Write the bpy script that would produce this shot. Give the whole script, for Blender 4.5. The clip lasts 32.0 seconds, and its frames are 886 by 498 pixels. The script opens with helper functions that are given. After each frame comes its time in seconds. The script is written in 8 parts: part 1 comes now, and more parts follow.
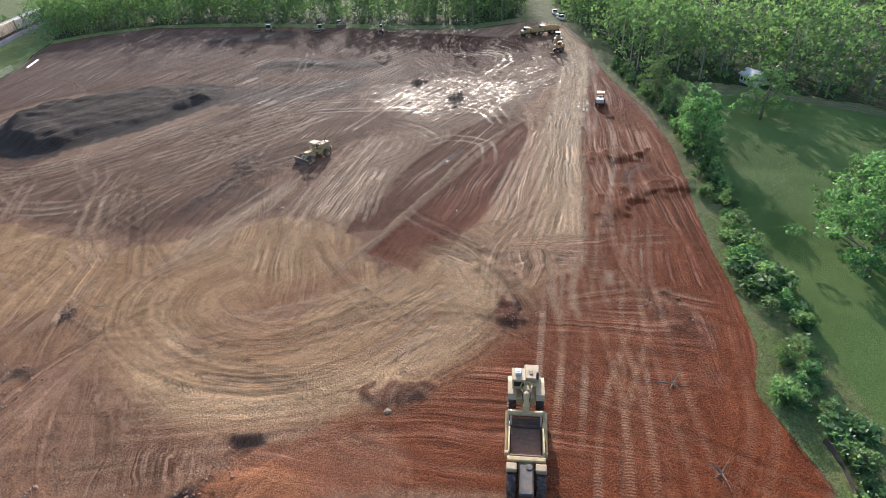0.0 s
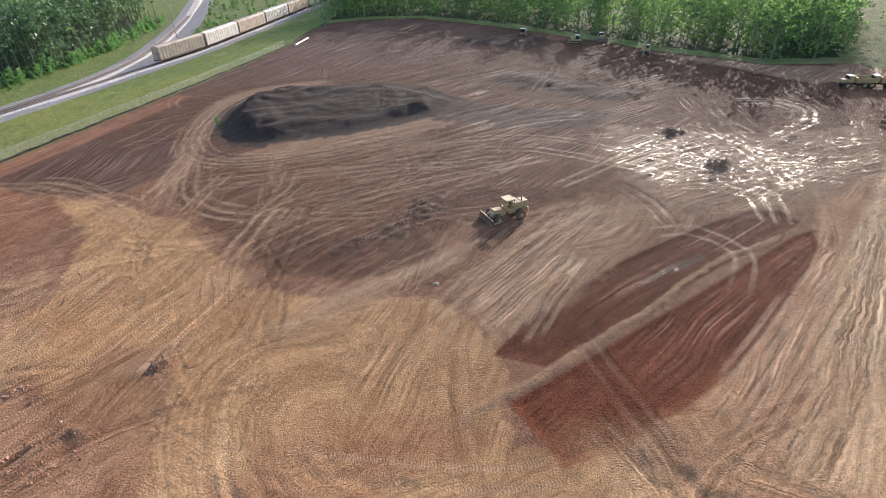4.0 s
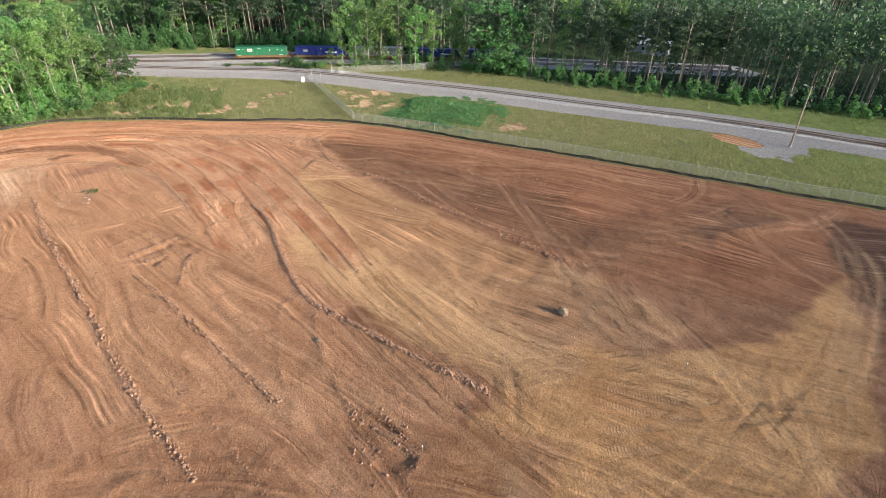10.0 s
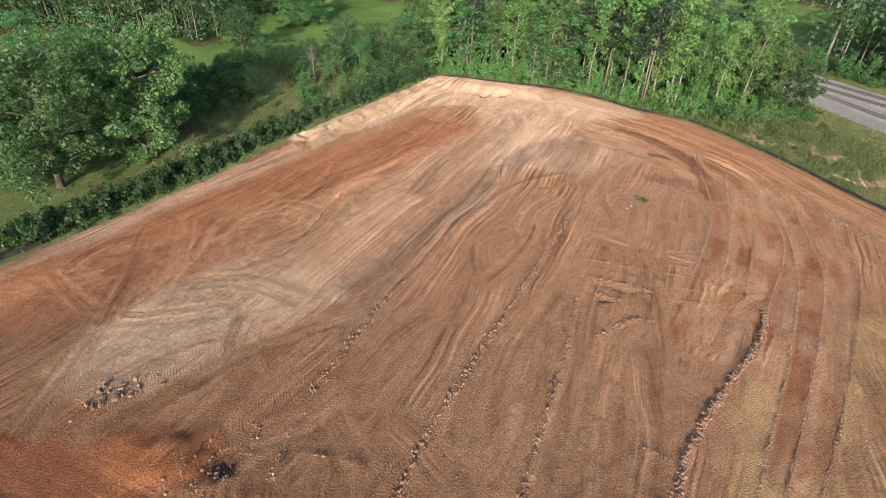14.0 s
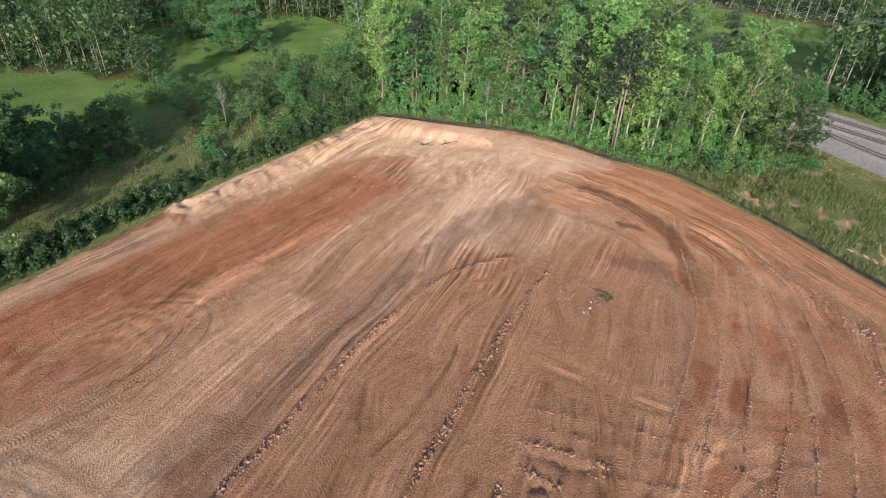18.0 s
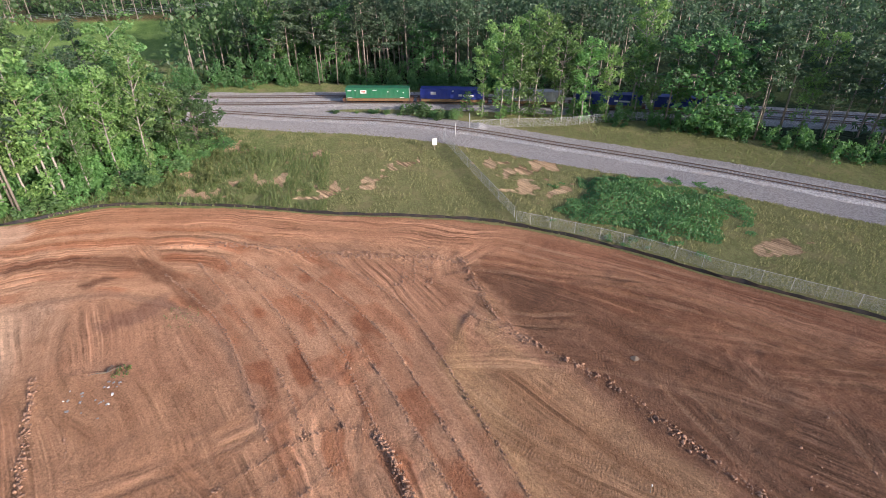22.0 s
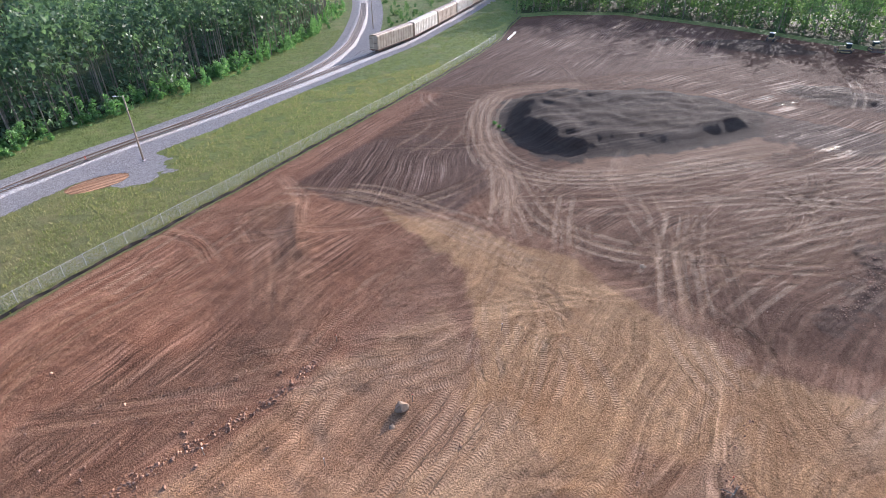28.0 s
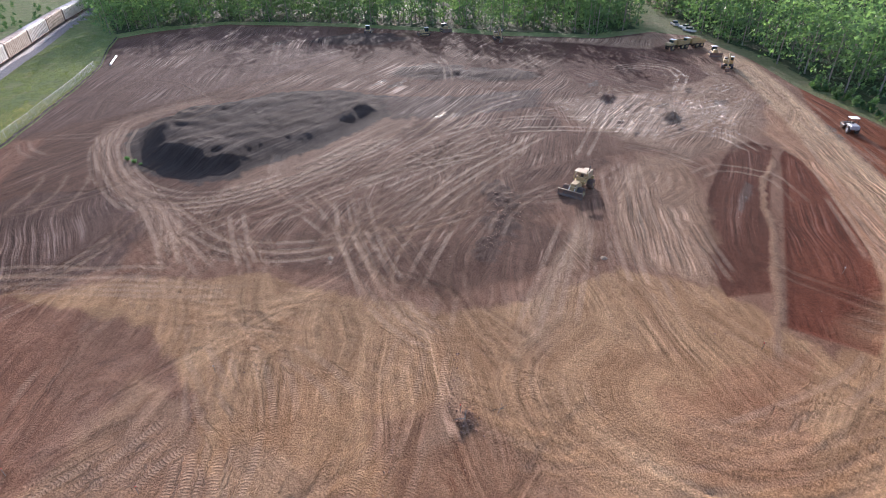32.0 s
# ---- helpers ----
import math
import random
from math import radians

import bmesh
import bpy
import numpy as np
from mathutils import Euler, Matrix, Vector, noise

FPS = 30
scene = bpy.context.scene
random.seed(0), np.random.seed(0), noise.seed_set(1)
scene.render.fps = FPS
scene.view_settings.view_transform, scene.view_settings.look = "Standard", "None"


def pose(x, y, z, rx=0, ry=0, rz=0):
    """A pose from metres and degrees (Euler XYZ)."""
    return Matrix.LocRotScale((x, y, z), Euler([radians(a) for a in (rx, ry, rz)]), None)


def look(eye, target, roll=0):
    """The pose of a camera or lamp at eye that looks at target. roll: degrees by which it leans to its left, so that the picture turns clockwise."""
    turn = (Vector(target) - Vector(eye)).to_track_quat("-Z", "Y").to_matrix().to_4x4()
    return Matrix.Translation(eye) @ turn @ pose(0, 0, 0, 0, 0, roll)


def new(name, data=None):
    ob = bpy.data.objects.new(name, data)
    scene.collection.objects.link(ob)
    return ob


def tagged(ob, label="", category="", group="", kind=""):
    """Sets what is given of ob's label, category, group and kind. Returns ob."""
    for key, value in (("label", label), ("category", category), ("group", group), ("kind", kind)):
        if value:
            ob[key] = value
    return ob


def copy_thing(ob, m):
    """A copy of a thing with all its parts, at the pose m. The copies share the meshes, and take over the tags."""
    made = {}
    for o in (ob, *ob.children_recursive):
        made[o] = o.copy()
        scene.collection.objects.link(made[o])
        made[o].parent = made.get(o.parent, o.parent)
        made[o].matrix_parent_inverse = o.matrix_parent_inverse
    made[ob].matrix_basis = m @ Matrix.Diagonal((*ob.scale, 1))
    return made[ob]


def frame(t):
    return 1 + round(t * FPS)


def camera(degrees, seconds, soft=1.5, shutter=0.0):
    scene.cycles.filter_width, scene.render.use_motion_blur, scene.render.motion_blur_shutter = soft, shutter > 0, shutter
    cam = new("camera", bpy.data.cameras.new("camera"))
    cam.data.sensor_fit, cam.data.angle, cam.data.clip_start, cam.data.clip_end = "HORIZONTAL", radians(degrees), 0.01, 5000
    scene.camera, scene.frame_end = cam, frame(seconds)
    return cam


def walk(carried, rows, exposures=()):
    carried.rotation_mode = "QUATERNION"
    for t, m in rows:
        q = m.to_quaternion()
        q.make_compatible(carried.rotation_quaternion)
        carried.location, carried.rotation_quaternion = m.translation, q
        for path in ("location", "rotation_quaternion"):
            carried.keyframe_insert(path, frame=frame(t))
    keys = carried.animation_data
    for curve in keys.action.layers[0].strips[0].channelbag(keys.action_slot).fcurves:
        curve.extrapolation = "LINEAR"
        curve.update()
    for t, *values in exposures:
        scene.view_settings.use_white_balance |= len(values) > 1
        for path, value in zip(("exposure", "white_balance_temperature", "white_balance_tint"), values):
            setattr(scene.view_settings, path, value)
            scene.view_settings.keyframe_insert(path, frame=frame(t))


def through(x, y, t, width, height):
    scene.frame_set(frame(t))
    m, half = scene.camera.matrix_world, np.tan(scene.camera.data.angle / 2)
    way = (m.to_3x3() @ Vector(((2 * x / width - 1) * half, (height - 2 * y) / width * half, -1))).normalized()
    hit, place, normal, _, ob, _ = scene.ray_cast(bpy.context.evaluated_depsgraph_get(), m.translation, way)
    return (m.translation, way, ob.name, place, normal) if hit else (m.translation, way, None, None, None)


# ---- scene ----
cam = camera(77.3, 32.0, soft=0.6)
PATH = [
    (0, (-28.101, -36.278, 44.259), (-26.961, -35.033, 43.187), -3.8),
    (0.5, (-25.698, -34.169, 44.218), (-24.589, -32.897, 43.144), -3.7),
    (1, (-23.164, -31.975, 44.171), (-22.066, -30.694, 43.098), -3.6),
    (1.5, (-20.456, -29.559, 44.12), (-19.373, -28.264, 43.047), -3.4),
    (2, (-17.609, -26.853, 44.081), (-16.586, -25.509, 43.01), -3.4),
    (2.5, (-14.725, -23.825, 44.076), (-13.801, -22.408, 43.01), -3.2),
    (3, (-11.918, -20.541, 44.094), (-11.136, -19.039, 43.03), -2.7),
    (3.5, (-9.265, -17.259, 44.128), (-8.656, -15.675, 43.071), -2.4),
    (5.5, (-0.604, -3.276, 44.339), (-0.438, -1.579, 43.294), -1.5),
    (6, (1.025, 0.391, 44.378), (0.961, 2.096, 43.334), -1.1),
    (6.5, (2.224, 4.159, 44.403), (1.931, 5.841, 43.362), -0.7),
    (7, (3.031, 7.978, 44.396), (2.482, 9.595, 43.354), -0.3),
    (7.5, (3.55, 11.682, 44.388), (2.736, 13.184, 43.347), 0.1),
    (8, (3.781, 15.227, 44.349), (2.723, 16.563, 43.302), 0.5),
    (8.5, (3.57, 18.917, 44.252), (2.275, 20.02, 43.2), 0.7),
    (9, (2.876, 22.432, 44.119), (1.406, 23.281, 43.062), 0.9),
    (9.5, (1.588, 25.639, 43.961), (0.01, 26.262, 42.902), 1.1),
    (10, (-0.159, 28.426, 43.837), (-1.803, 28.832, 42.774), 1.2),
    (10.5, (-2.262, 30.863, 43.749), (-3.945, 31.026, 42.682), 1.4),
    (11, (-4.635, 32.959, 43.694), (-6.321, 32.878, 42.621), 1.7),
    (11.5, (-7.294, 34.663, 43.647), (-8.943, 34.324, 42.568), 2.0),
    (12, (-10.275, 35.949, 43.58), (-11.844, 35.347, 42.495), 2.2),
    (12.5, (-13.414, 36.909, 43.524), (-14.862, 36.065, 42.433), 2.3),
    (13, (-16.798, 37.533, 43.497), (-18.099, 36.484, 42.399), 2.4),
    (13.5, (-20.376, 37.71, 43.481), (-21.513, 36.491, 42.376), 2.3),
    (14, (-23.89, 37.293, 43.459), (-24.859, 35.942, 42.348), 2.4),
    (14.5, (-27.231, 36.174, 43.425), (-28.078, 34.745, 42.312), 2.4),
    (16.5, (-39.685, 29.238, 43.083), (-40.594, 27.836, 41.984), 2.1),
    (17, (-42.677, 27.154, 43.024), (-43.598, 25.757, 41.928), 1.9),
    (17.5, (-45.583, 24.895, 42.979), (-46.517, 23.504, 41.886), 1.9),
    (18, (-48.22, 22.779, 42.954), (-49.216, 21.425, 41.87), 2.0),
    (18.5, (-50.138, 21.193, 42.905), (-51.274, 19.945, 41.832), 2.0),
    (19, (-51.21, 20.337, 42.836), (-52.453, 19.195, 41.765), 1.6),
    (19.5, (-51.483, 20.243, 42.791), (-52.828, 19.222, 41.72), 1.2),
    (20, (-51.505, 20.444, 42.672), (-52.96, 19.58, 41.606), 0.8),
    (20.5, (-51.749, 20.637, 42.479), (-53.308, 19.972, 41.418), 0.5),
    (21, (-52.181, 20.843, 42.294), (-53.823, 20.415, 41.235), 0.1),
    (21.5, (-52.564, 20.961, 42.126), (-54.254, 20.803, 41.069), -0.3),
    (22, (-52.801, 20.964, 41.999), (-54.495, 21.083, 40.942), -0.6),
    (22.5, (-52.88, 20.893, 41.877), (-54.536, 21.271, 40.822), -0.7),
    (23, (-52.754, 20.731, 41.751), (-54.34, 21.347, 40.699), -0.7),
    (23.5, (-52.515, 20.344, 41.638), (-53.992, 21.194, 40.592), -0.5),
    (24, (-52.289, 19.698, 41.529), (-53.614, 20.784, 40.498), -0.0),
    (24.5, (-52.188, 18.982, 41.422), (-53.285, 20.292, 40.381), -1.4),
    (25, (-52.285, 18.653, 41.333), (-53.183, 20.107, 40.295), -1.8),
    (25.5, (-52.403, 18.512, 41.335), (-53.103, 20.071, 40.295), -2.0),
    (26, (-52.45, 18.565, 41.393), (-52.95, 20.195, 40.347), -2.1),
    (26.5, (-52.457, 18.635, 41.5), (-52.752, 20.31, 40.449), -2.0),
    (28.5, (-53.081, 18.044, 42.418), (-52.626, 19.675, 41.352), -0.8),
    (29, (-53.171, 17.92, 42.497), (-52.555, 19.497, 41.432), -0.7),
    (29.5, (-53.172, 17.875, 42.518), (-52.399, 19.383, 41.456), -0.7),
    (30, (-53.118, 17.903, 42.513), (-52.208, 19.333, 41.451), -0.8),
    (30.5, (-53.05, 17.946, 42.506), (-52.029, 19.3, 41.445), -0.8),
    (31, (-53.007, 17.909, 42.498), (-51.893, 19.187, 41.438), -0.9),
    (31.5, (-52.841, 17.86, 42.504), (-51.663, 19.079, 41.443), -1.0),
    (32, (-52.631, 17.814, 42.492), (-51.404, 18.984, 41.431), -0.9),
]
EXPOSURES = [(0, 1.18, 5800, 14), (4, 1.26, 6000, 15), (7, 1.14, 5950, 12), (9, 0.96, 6050, 10), (12, 0.52, 6000, 9), (16, 0.31, 5900, 11), (20, 0.34, 5800, 15), (24, 0.98, 5800, 22), (27, 1.36, 5600, 22), (29, 1.27, 5600, 22), (32, 1.2, 5650, 23)]
walk(cam, [(t, look(eye, target, roll)) for t, eye, target, roll in PATH], EXPOSURES)

# ---- world and sun ----
SUN_AZ, SUN_EL = radians(46.5), radians(17.5)
world = bpy.data.worlds.new("sky")
world.use_nodes = True
scene.world = world
wt = world.node_tree
sky = wt.nodes.new("ShaderNodeTexSky")
sky.sky_type, sky.sun_disc = "NISHITA", False
sky.sun_elevation, sky.sun_rotation = SUN_EL, radians(90) - SUN_AZ
sky.air_density, sky.dust_density = 1.0, 2.0
wt.links.new(sky.outputs[0], wt.nodes["Background"].inputs[0])
wt.nodes["Background"].inputs[1].default_value = 0.15
sun = new("sun", bpy.data.lights.new("sun", "SUN"))
sun.data.energy, sun.data.angle, sun.data.color = 4.45, radians(0.6), (1.0, 0.87, 0.70)
sun.matrix_world = look((math.cos(SUN_AZ) * 300, math.sin(SUN_AZ) * 300, math.tan(SUN_EL) * 300), (0, 0, 0))

# ---- mesh helpers ----
RNG = np.random.default_rng(7)


class Geo:
    """Gathers points and faces of one mesh."""

    def __init__(self):
        self.v, self.f, self.n = [], [], 0

    def add(self, verts, faces):
        self.v.append(np.asarray(verts, float))
        self.f.extend([tuple(i + self.n for i in f) for f in faces])
        self.n += len(verts)
        return self

    def box(self, cx, cy, cz, sx, sy, sz, c=0.0, taper=1.0, m=None):
        """A chamfered box: middle, size, chamfer; taper narrows the top."""
        c = min(c, sx * 0.45, sy * 0.45, sz * 0.45)
        hx, hy, hz = sx / 2, sy / 2, sz / 2
        rings = [(-hz, c), (-hz + c, 0), (hz - c, 0), (hz, c)] if c > 0 else [(-hz, 0), (hz, 0)]
        vs = []
        for z, i in rings:
            k = taper if z > 0 else 1.0
            a, b = (hx - i) * k, (hy - i) * k
            q = c if c > 0 else 0
            if c > 0:
                vs += [(a - q, -b, z), (a, -b + q, z), (a, b - q, z), (a - q, b, z), (-a + q, b, z), (-a, b - q, z), (-a, -b + q, z), (-a + q, -b, z)]
            else:
                vs += [(a, -b, z), (a, b, z), (-a, b, z), (-a, -b, z)]
        k = 8 if c > 0 else 4
        fs = [tuple(range(k - 1, -1, -1)), tuple(range((len(rings) - 1) * k, len(rings) * k))]
        for r in range(len(rings) - 1):
            for j in range(k):
                fs.append((r * k + j, r * k + (j + 1) % k, (r + 1) * k + (j + 1) % k, (r + 1) * k + j))
        vs = np.array(vs, float)
        if m is not None:
            vs = vs @ np.array(m.to_3x3()).T
        return self.add(vs + (cx, cy, cz), fs)

    def tube(self, pts, radii, n=8, caps=True):
        """A round bar through points."""
        pts = [Vector(p) for p in pts]
        if not hasattr(radii, "__len__"):
            radii = [radii] * len(pts)
        vs, fs = [], []
        for i, p in enumerate(pts):
            t = (pts[min(i + 1, len(pts) - 1)] - pts[max(i - 1, 0)]).normalized()
            u = t.cross(Vector((0, 0, 1)) if abs(t.z) < 0.9 else Vector((1, 0, 0))).normalized()
            w = t.cross(u)
            for j in range(n):
                a = 2 * math.pi * j / n
                vs.append(p + (u * math.cos(a) + w * math.sin(a)) * radii[i])
        for i in range(len(pts) - 1):
            for j in range(n):
                fs.append((i * n + j, i * n + (j + 1) % n, (i + 1) * n + (j + 1) % n, (i + 1) * n + j))
        if caps:
            fs += [tuple(range(n - 1, -1, -1)), tuple((len(pts) - 1) * n + j for j in range(n))]
        return self.add([tuple(v) for v in vs], fs)

    def prism(self, outline, y0, y1):
        """An outline of (x, z) drawn out along y."""
        k = len(outline)
        vs = [(x, y0, z) for x, z in outline] + [(x, y1, z) for x, z in outline]
        fs = [tuple(range(k)), tuple(range(2 * k - 1, k - 1, -1))]
        fs += [(j, j + k, (j + 1) % k + k, (j + 1) % k) for j in range(k)]
        return self.add(vs, fs)

    def mesh(self, name, material, smooth=False):
        me = bpy.data.meshes.new(name)
        me.from_pydata(np.concatenate(self.v).tolist(), [], self.f)
        me.materials.append(material)
        if smooth:
            me.polygons.foreach_set("use_smooth", [True] * len(me.polygons))
        bm = bmesh.new()
        bm.from_mesh(me)
        bmesh.ops.recalc_face_normals(bm, faces=bm.faces)
        bm.to_mesh(me)
        bm.free()
        return me


def quads(name, corners, material):
    """A mesh of loose faces: corners is (n, 4, 3) or (n, 3, 3)."""
    n, q = corners.shape[:2]
    me = bpy.data.meshes.new(name)
    me.vertices.add(n * q)
    me.vertices.foreach_set("co", corners.astype(np.float32).ravel())
    me.loops.add(n * q)
    me.loops.foreach_set("vertex_index", np.arange(n * q, dtype=np.int32))
    me.polygons.add(n)
    me.polygons.foreach_set("loop_start", np.arange(0, n * q, q, dtype=np.int32))
    me.update(calc_edges=True)
    me.materials.append(material)
    return me


def part(name, geo, material, parent, label="", smooth=False):
    me = geo.mesh(name, material, smooth) if isinstance(geo, Geo) else geo
    ob = new(name, me)
    ob.parent = parent
    if label:
        tagged(ob, label)
    return ob


def thing(name, label, category, group="", kind="", at=None):
    ob = tagged(new(name), label, category, group, kind)
    ob.empty_display_size = 0.5
    if at is not None:
        ob.matrix_world = at
    return ob


def curve_points(pts, step=2.0):
    """Points of a smooth line through the given ones."""
    p = np.array([pts[0], *pts, pts[-1]], float)
    out = []
    for i in range(1, len(p) - 2):
        n = max(2, int(np.linalg.norm(p[i + 1] - p[i]) / step))
        t = np.linspace(0, 1, n, endpoint=False)[:, None]
        a, b, c, d = p[i - 1], p[i], p[i + 1], p[i + 2]
        out.append(0.5 * (2 * b + (c - a) * t + (2 * a - 5 * b + 4 * c - d) * t**2 + (3 * b - a - 3 * c + d) * t**3))
    return np.concatenate(out + [p[-2:-1]])


TABLE = np.random.default_rng(3).random((256, 256))


def vnoise(x, y):
    """Smooth noise from 0 to 1 over the plane, one lump a unit."""
    xi, yi = np.floor(x).astype(int), np.floor(y).astype(int)
    fx, fy = x - xi, y - yi
    fx, fy = fx * fx * (3 - 2 * fx), fy * fy * (3 - 2 * fy)
    a, b = TABLE[xi % 256, yi % 256], TABLE[(xi + 1) % 256, yi % 256]
    c, d = TABLE[xi % 256, (yi + 1) % 256], TABLE[(xi + 1) % 256, (yi + 1) % 256]
    return (a * (1 - fx) + b * fx) * (1 - fy) + (c * (1 - fx) + d * fx) * fy


def fbm(x, y, octaves=3):
    s, k = 0.0, 0.5
    for i in range(octaves):
        s = s + k * vnoise(x * 2**i + 17.3 * i, y * 2**i + 5.1 * i)
        k *= 0.5
    return s / (1 - 0.5**octaves)


def smooth01(x):
    x = np.clip(x, 0, 1)
    return x * x * (3 - 2 * x)

# ---- materials ----
def nodes_of(name):
    m = bpy.data.materials.new(name)
    m.use_nodes = True
    t = m.node_tree
    return m, t, t.nodes["Principled BSDF"]


def node(t, kind, _in=None, **props):
    n = t.nodes.new("ShaderNode" + kind)
    if "data_type" in props:
        n.data_type = props["data_type"]
    if "blend_type" in props:
        n.blend_type = props["blend_type"]
    if "operation" in props:
        n.operation = props["operation"]
    if "use_clamp" in props:
        n.use_clamp = props["use_clamp"]
    if "interpolation_type" in props:
        n.interpolation_type = props["interpolation_type"]
    if "attribute_name" in props:
        n.attribute_name = props["attribute_name"]
    for k, v in (_in or {}).items():
        if isinstance(v, bpy.types.NodeSocket):
            t.links.new(v, n.inputs[k])
        else:
            n.inputs[k].default_value = v
    return n


def math_n(t, op, a, b=0.0, clamp=False):
    return node(t, "Math", {0: a, 1: b}, operation=op, use_clamp=clamp).outputs[0]


def ramp(t, x, lo, hi, a=0.0, b=1.0):
    return node(t, "MapRange", {"Value": x, "From Min": lo, "From Max": hi, "To Min": a, "To Max": b}, interpolation_type="SMOOTHSTEP").outputs[0]


def mixc(t, f, a, b, mode="MIX"):
    n = node(t, "Mix", data_type="RGBA", blend_type=mode)
    for i, v in ((0, f), (6, a), (7, b)):
        if isinstance(v, bpy.types.NodeSocket):
            t.links.new(v, n.inputs[i])
        else:
            n.inputs[i].default_value = v if i == 0 else (*v, 1)
    return n.outputs[2]


def noise_n(t, vec, scale, detail=3.0, rough=0.55):
    return node(t, "TexNoise", {"Vector": vec, "Scale": scale, "Detail": detail, "Roughness": rough}).outputs[0]


def worn(name, colour, rough=0.6, metal=0.0, dirt=(0.20, 0.11, 0.07), amount=0.35, scale=1.5, bump=0.02):
    """Paint or metal with dust and stains."""
    m, t, p = nodes_of(name)
    co = node(t, "TexCoord").outputs["Object"]
    a, b = noise_n(t, co, scale, 5), noise_n(t, co, scale * 9, 3)
    f = math_n(t, "MULTIPLY", ramp(t, math_n(t, "ADD", math_n(t, "MULTIPLY", a, 0.7), math_n(t, "MULTIPLY", b, 0.3)), 0.40, 0.70), amount * 2, True)
    c = mixc(t, f, colour, dirt)
    t.links.new(c, p.inputs["Base Color"])
    t.links.new(ramp(t, a, 0.3, 0.8, rough * 0.8, min(1, rough * 1.3)), p.inputs["Roughness"])
    p.inputs["Metallic"].default_value = metal
    bp = node(t, "Bump", {"Height": b, "Strength": 0.4, "Distance": bump})
    t.links.new(bp.outputs[0], p.inputs["Normal"])
    return m


def leaves(name, dark, light, through=0.35):
    """Leaves: each tree, clump and leaf a shade of its own; light comes through."""
    m, t, p = nodes_of(name)
    g = node(t, "NewGeometry")
    o = node(t, "ObjectInfo")
    co = node(t, "TexCoord").outputs["Object"]
    f = math_n(t, "ADD", math_n(t, "MULTIPLY", g.outputs["Random Per Island"], 0.45), math_n(t, "MULTIPLY", noise_n(t, co, 0.45, 2), 0.45))
    c = mixc(t, ramp(t, f, 0.15, 0.85), dark, light)
    c = mixc(t, math_n(t, "MULTIPLY", o.outputs["Random"], 0.25), c, tuple(v * w for v, w in zip(light, (0.95, 1.0, 0.9))))
    hsv = node(t, "HueSaturation", {"Color": c, "Hue": ramp(t, math_n(t, "FRACT", math_n(t, "MULTIPLY", o.outputs["Random"], 7.3)), 0, 1, 0.475, 0.51), "Value": ramp(t, o.outputs["Random"], 0, 1, 0.92, 1.62)})
    d = node(t, "BsdfDiffuse", {"Color": hsv.outputs[0]})
    tr = node(t, "BsdfTranslucent", {"Color": mixc(t, 1.0, hsv.outputs[0], (1.0, 1.08, 0.72), "MULTIPLY")})
    gl = node(t, "BsdfGlossy", {"Color": (1, 1, 1, 1), "Roughness": 0.5})
    s = node(t, "MixShader", {0: through, 1: d.outputs[0], 2: tr.outputs[0]})
    s2 = node(t, "MixShader", {0: 0.025, 1: s.outputs[0], 2: gl.outputs[0]})
    t.nodes.remove(p)
    t.links.new(s2.outputs[0], t.nodes["Material Output"].inputs[0])
    return m


def bark(name, colour):
    m, t, p = nodes_of(name)
    co = node(t, "Mapping", {"Vector": node(t, "TexCoord").outputs["Object"], "Scale": (6, 6, 1.2)}).outputs[0]
    a = noise_n(t, co, 1.5, 5)
    b = noise_n(t, co, 0.25, 2)
    c = mixc(t, ramp(t, a, 0.3, 0.7), tuple(v * 0.5 for v in colour), colour)
    t.links.new(mixc(t, ramp(t, b, 0.45, 0.75, 0, 0.5), c, (0.10, 0.11, 0.06)), p.inputs["Base Color"])
    p.inputs["Roughness"].default_value = 0.9
    t.links.new(node(t, "Bump", {"Height": a, "Strength": 0.6, "Distance": 0.04}).outputs[0], p.inputs["Normal"])
    return m


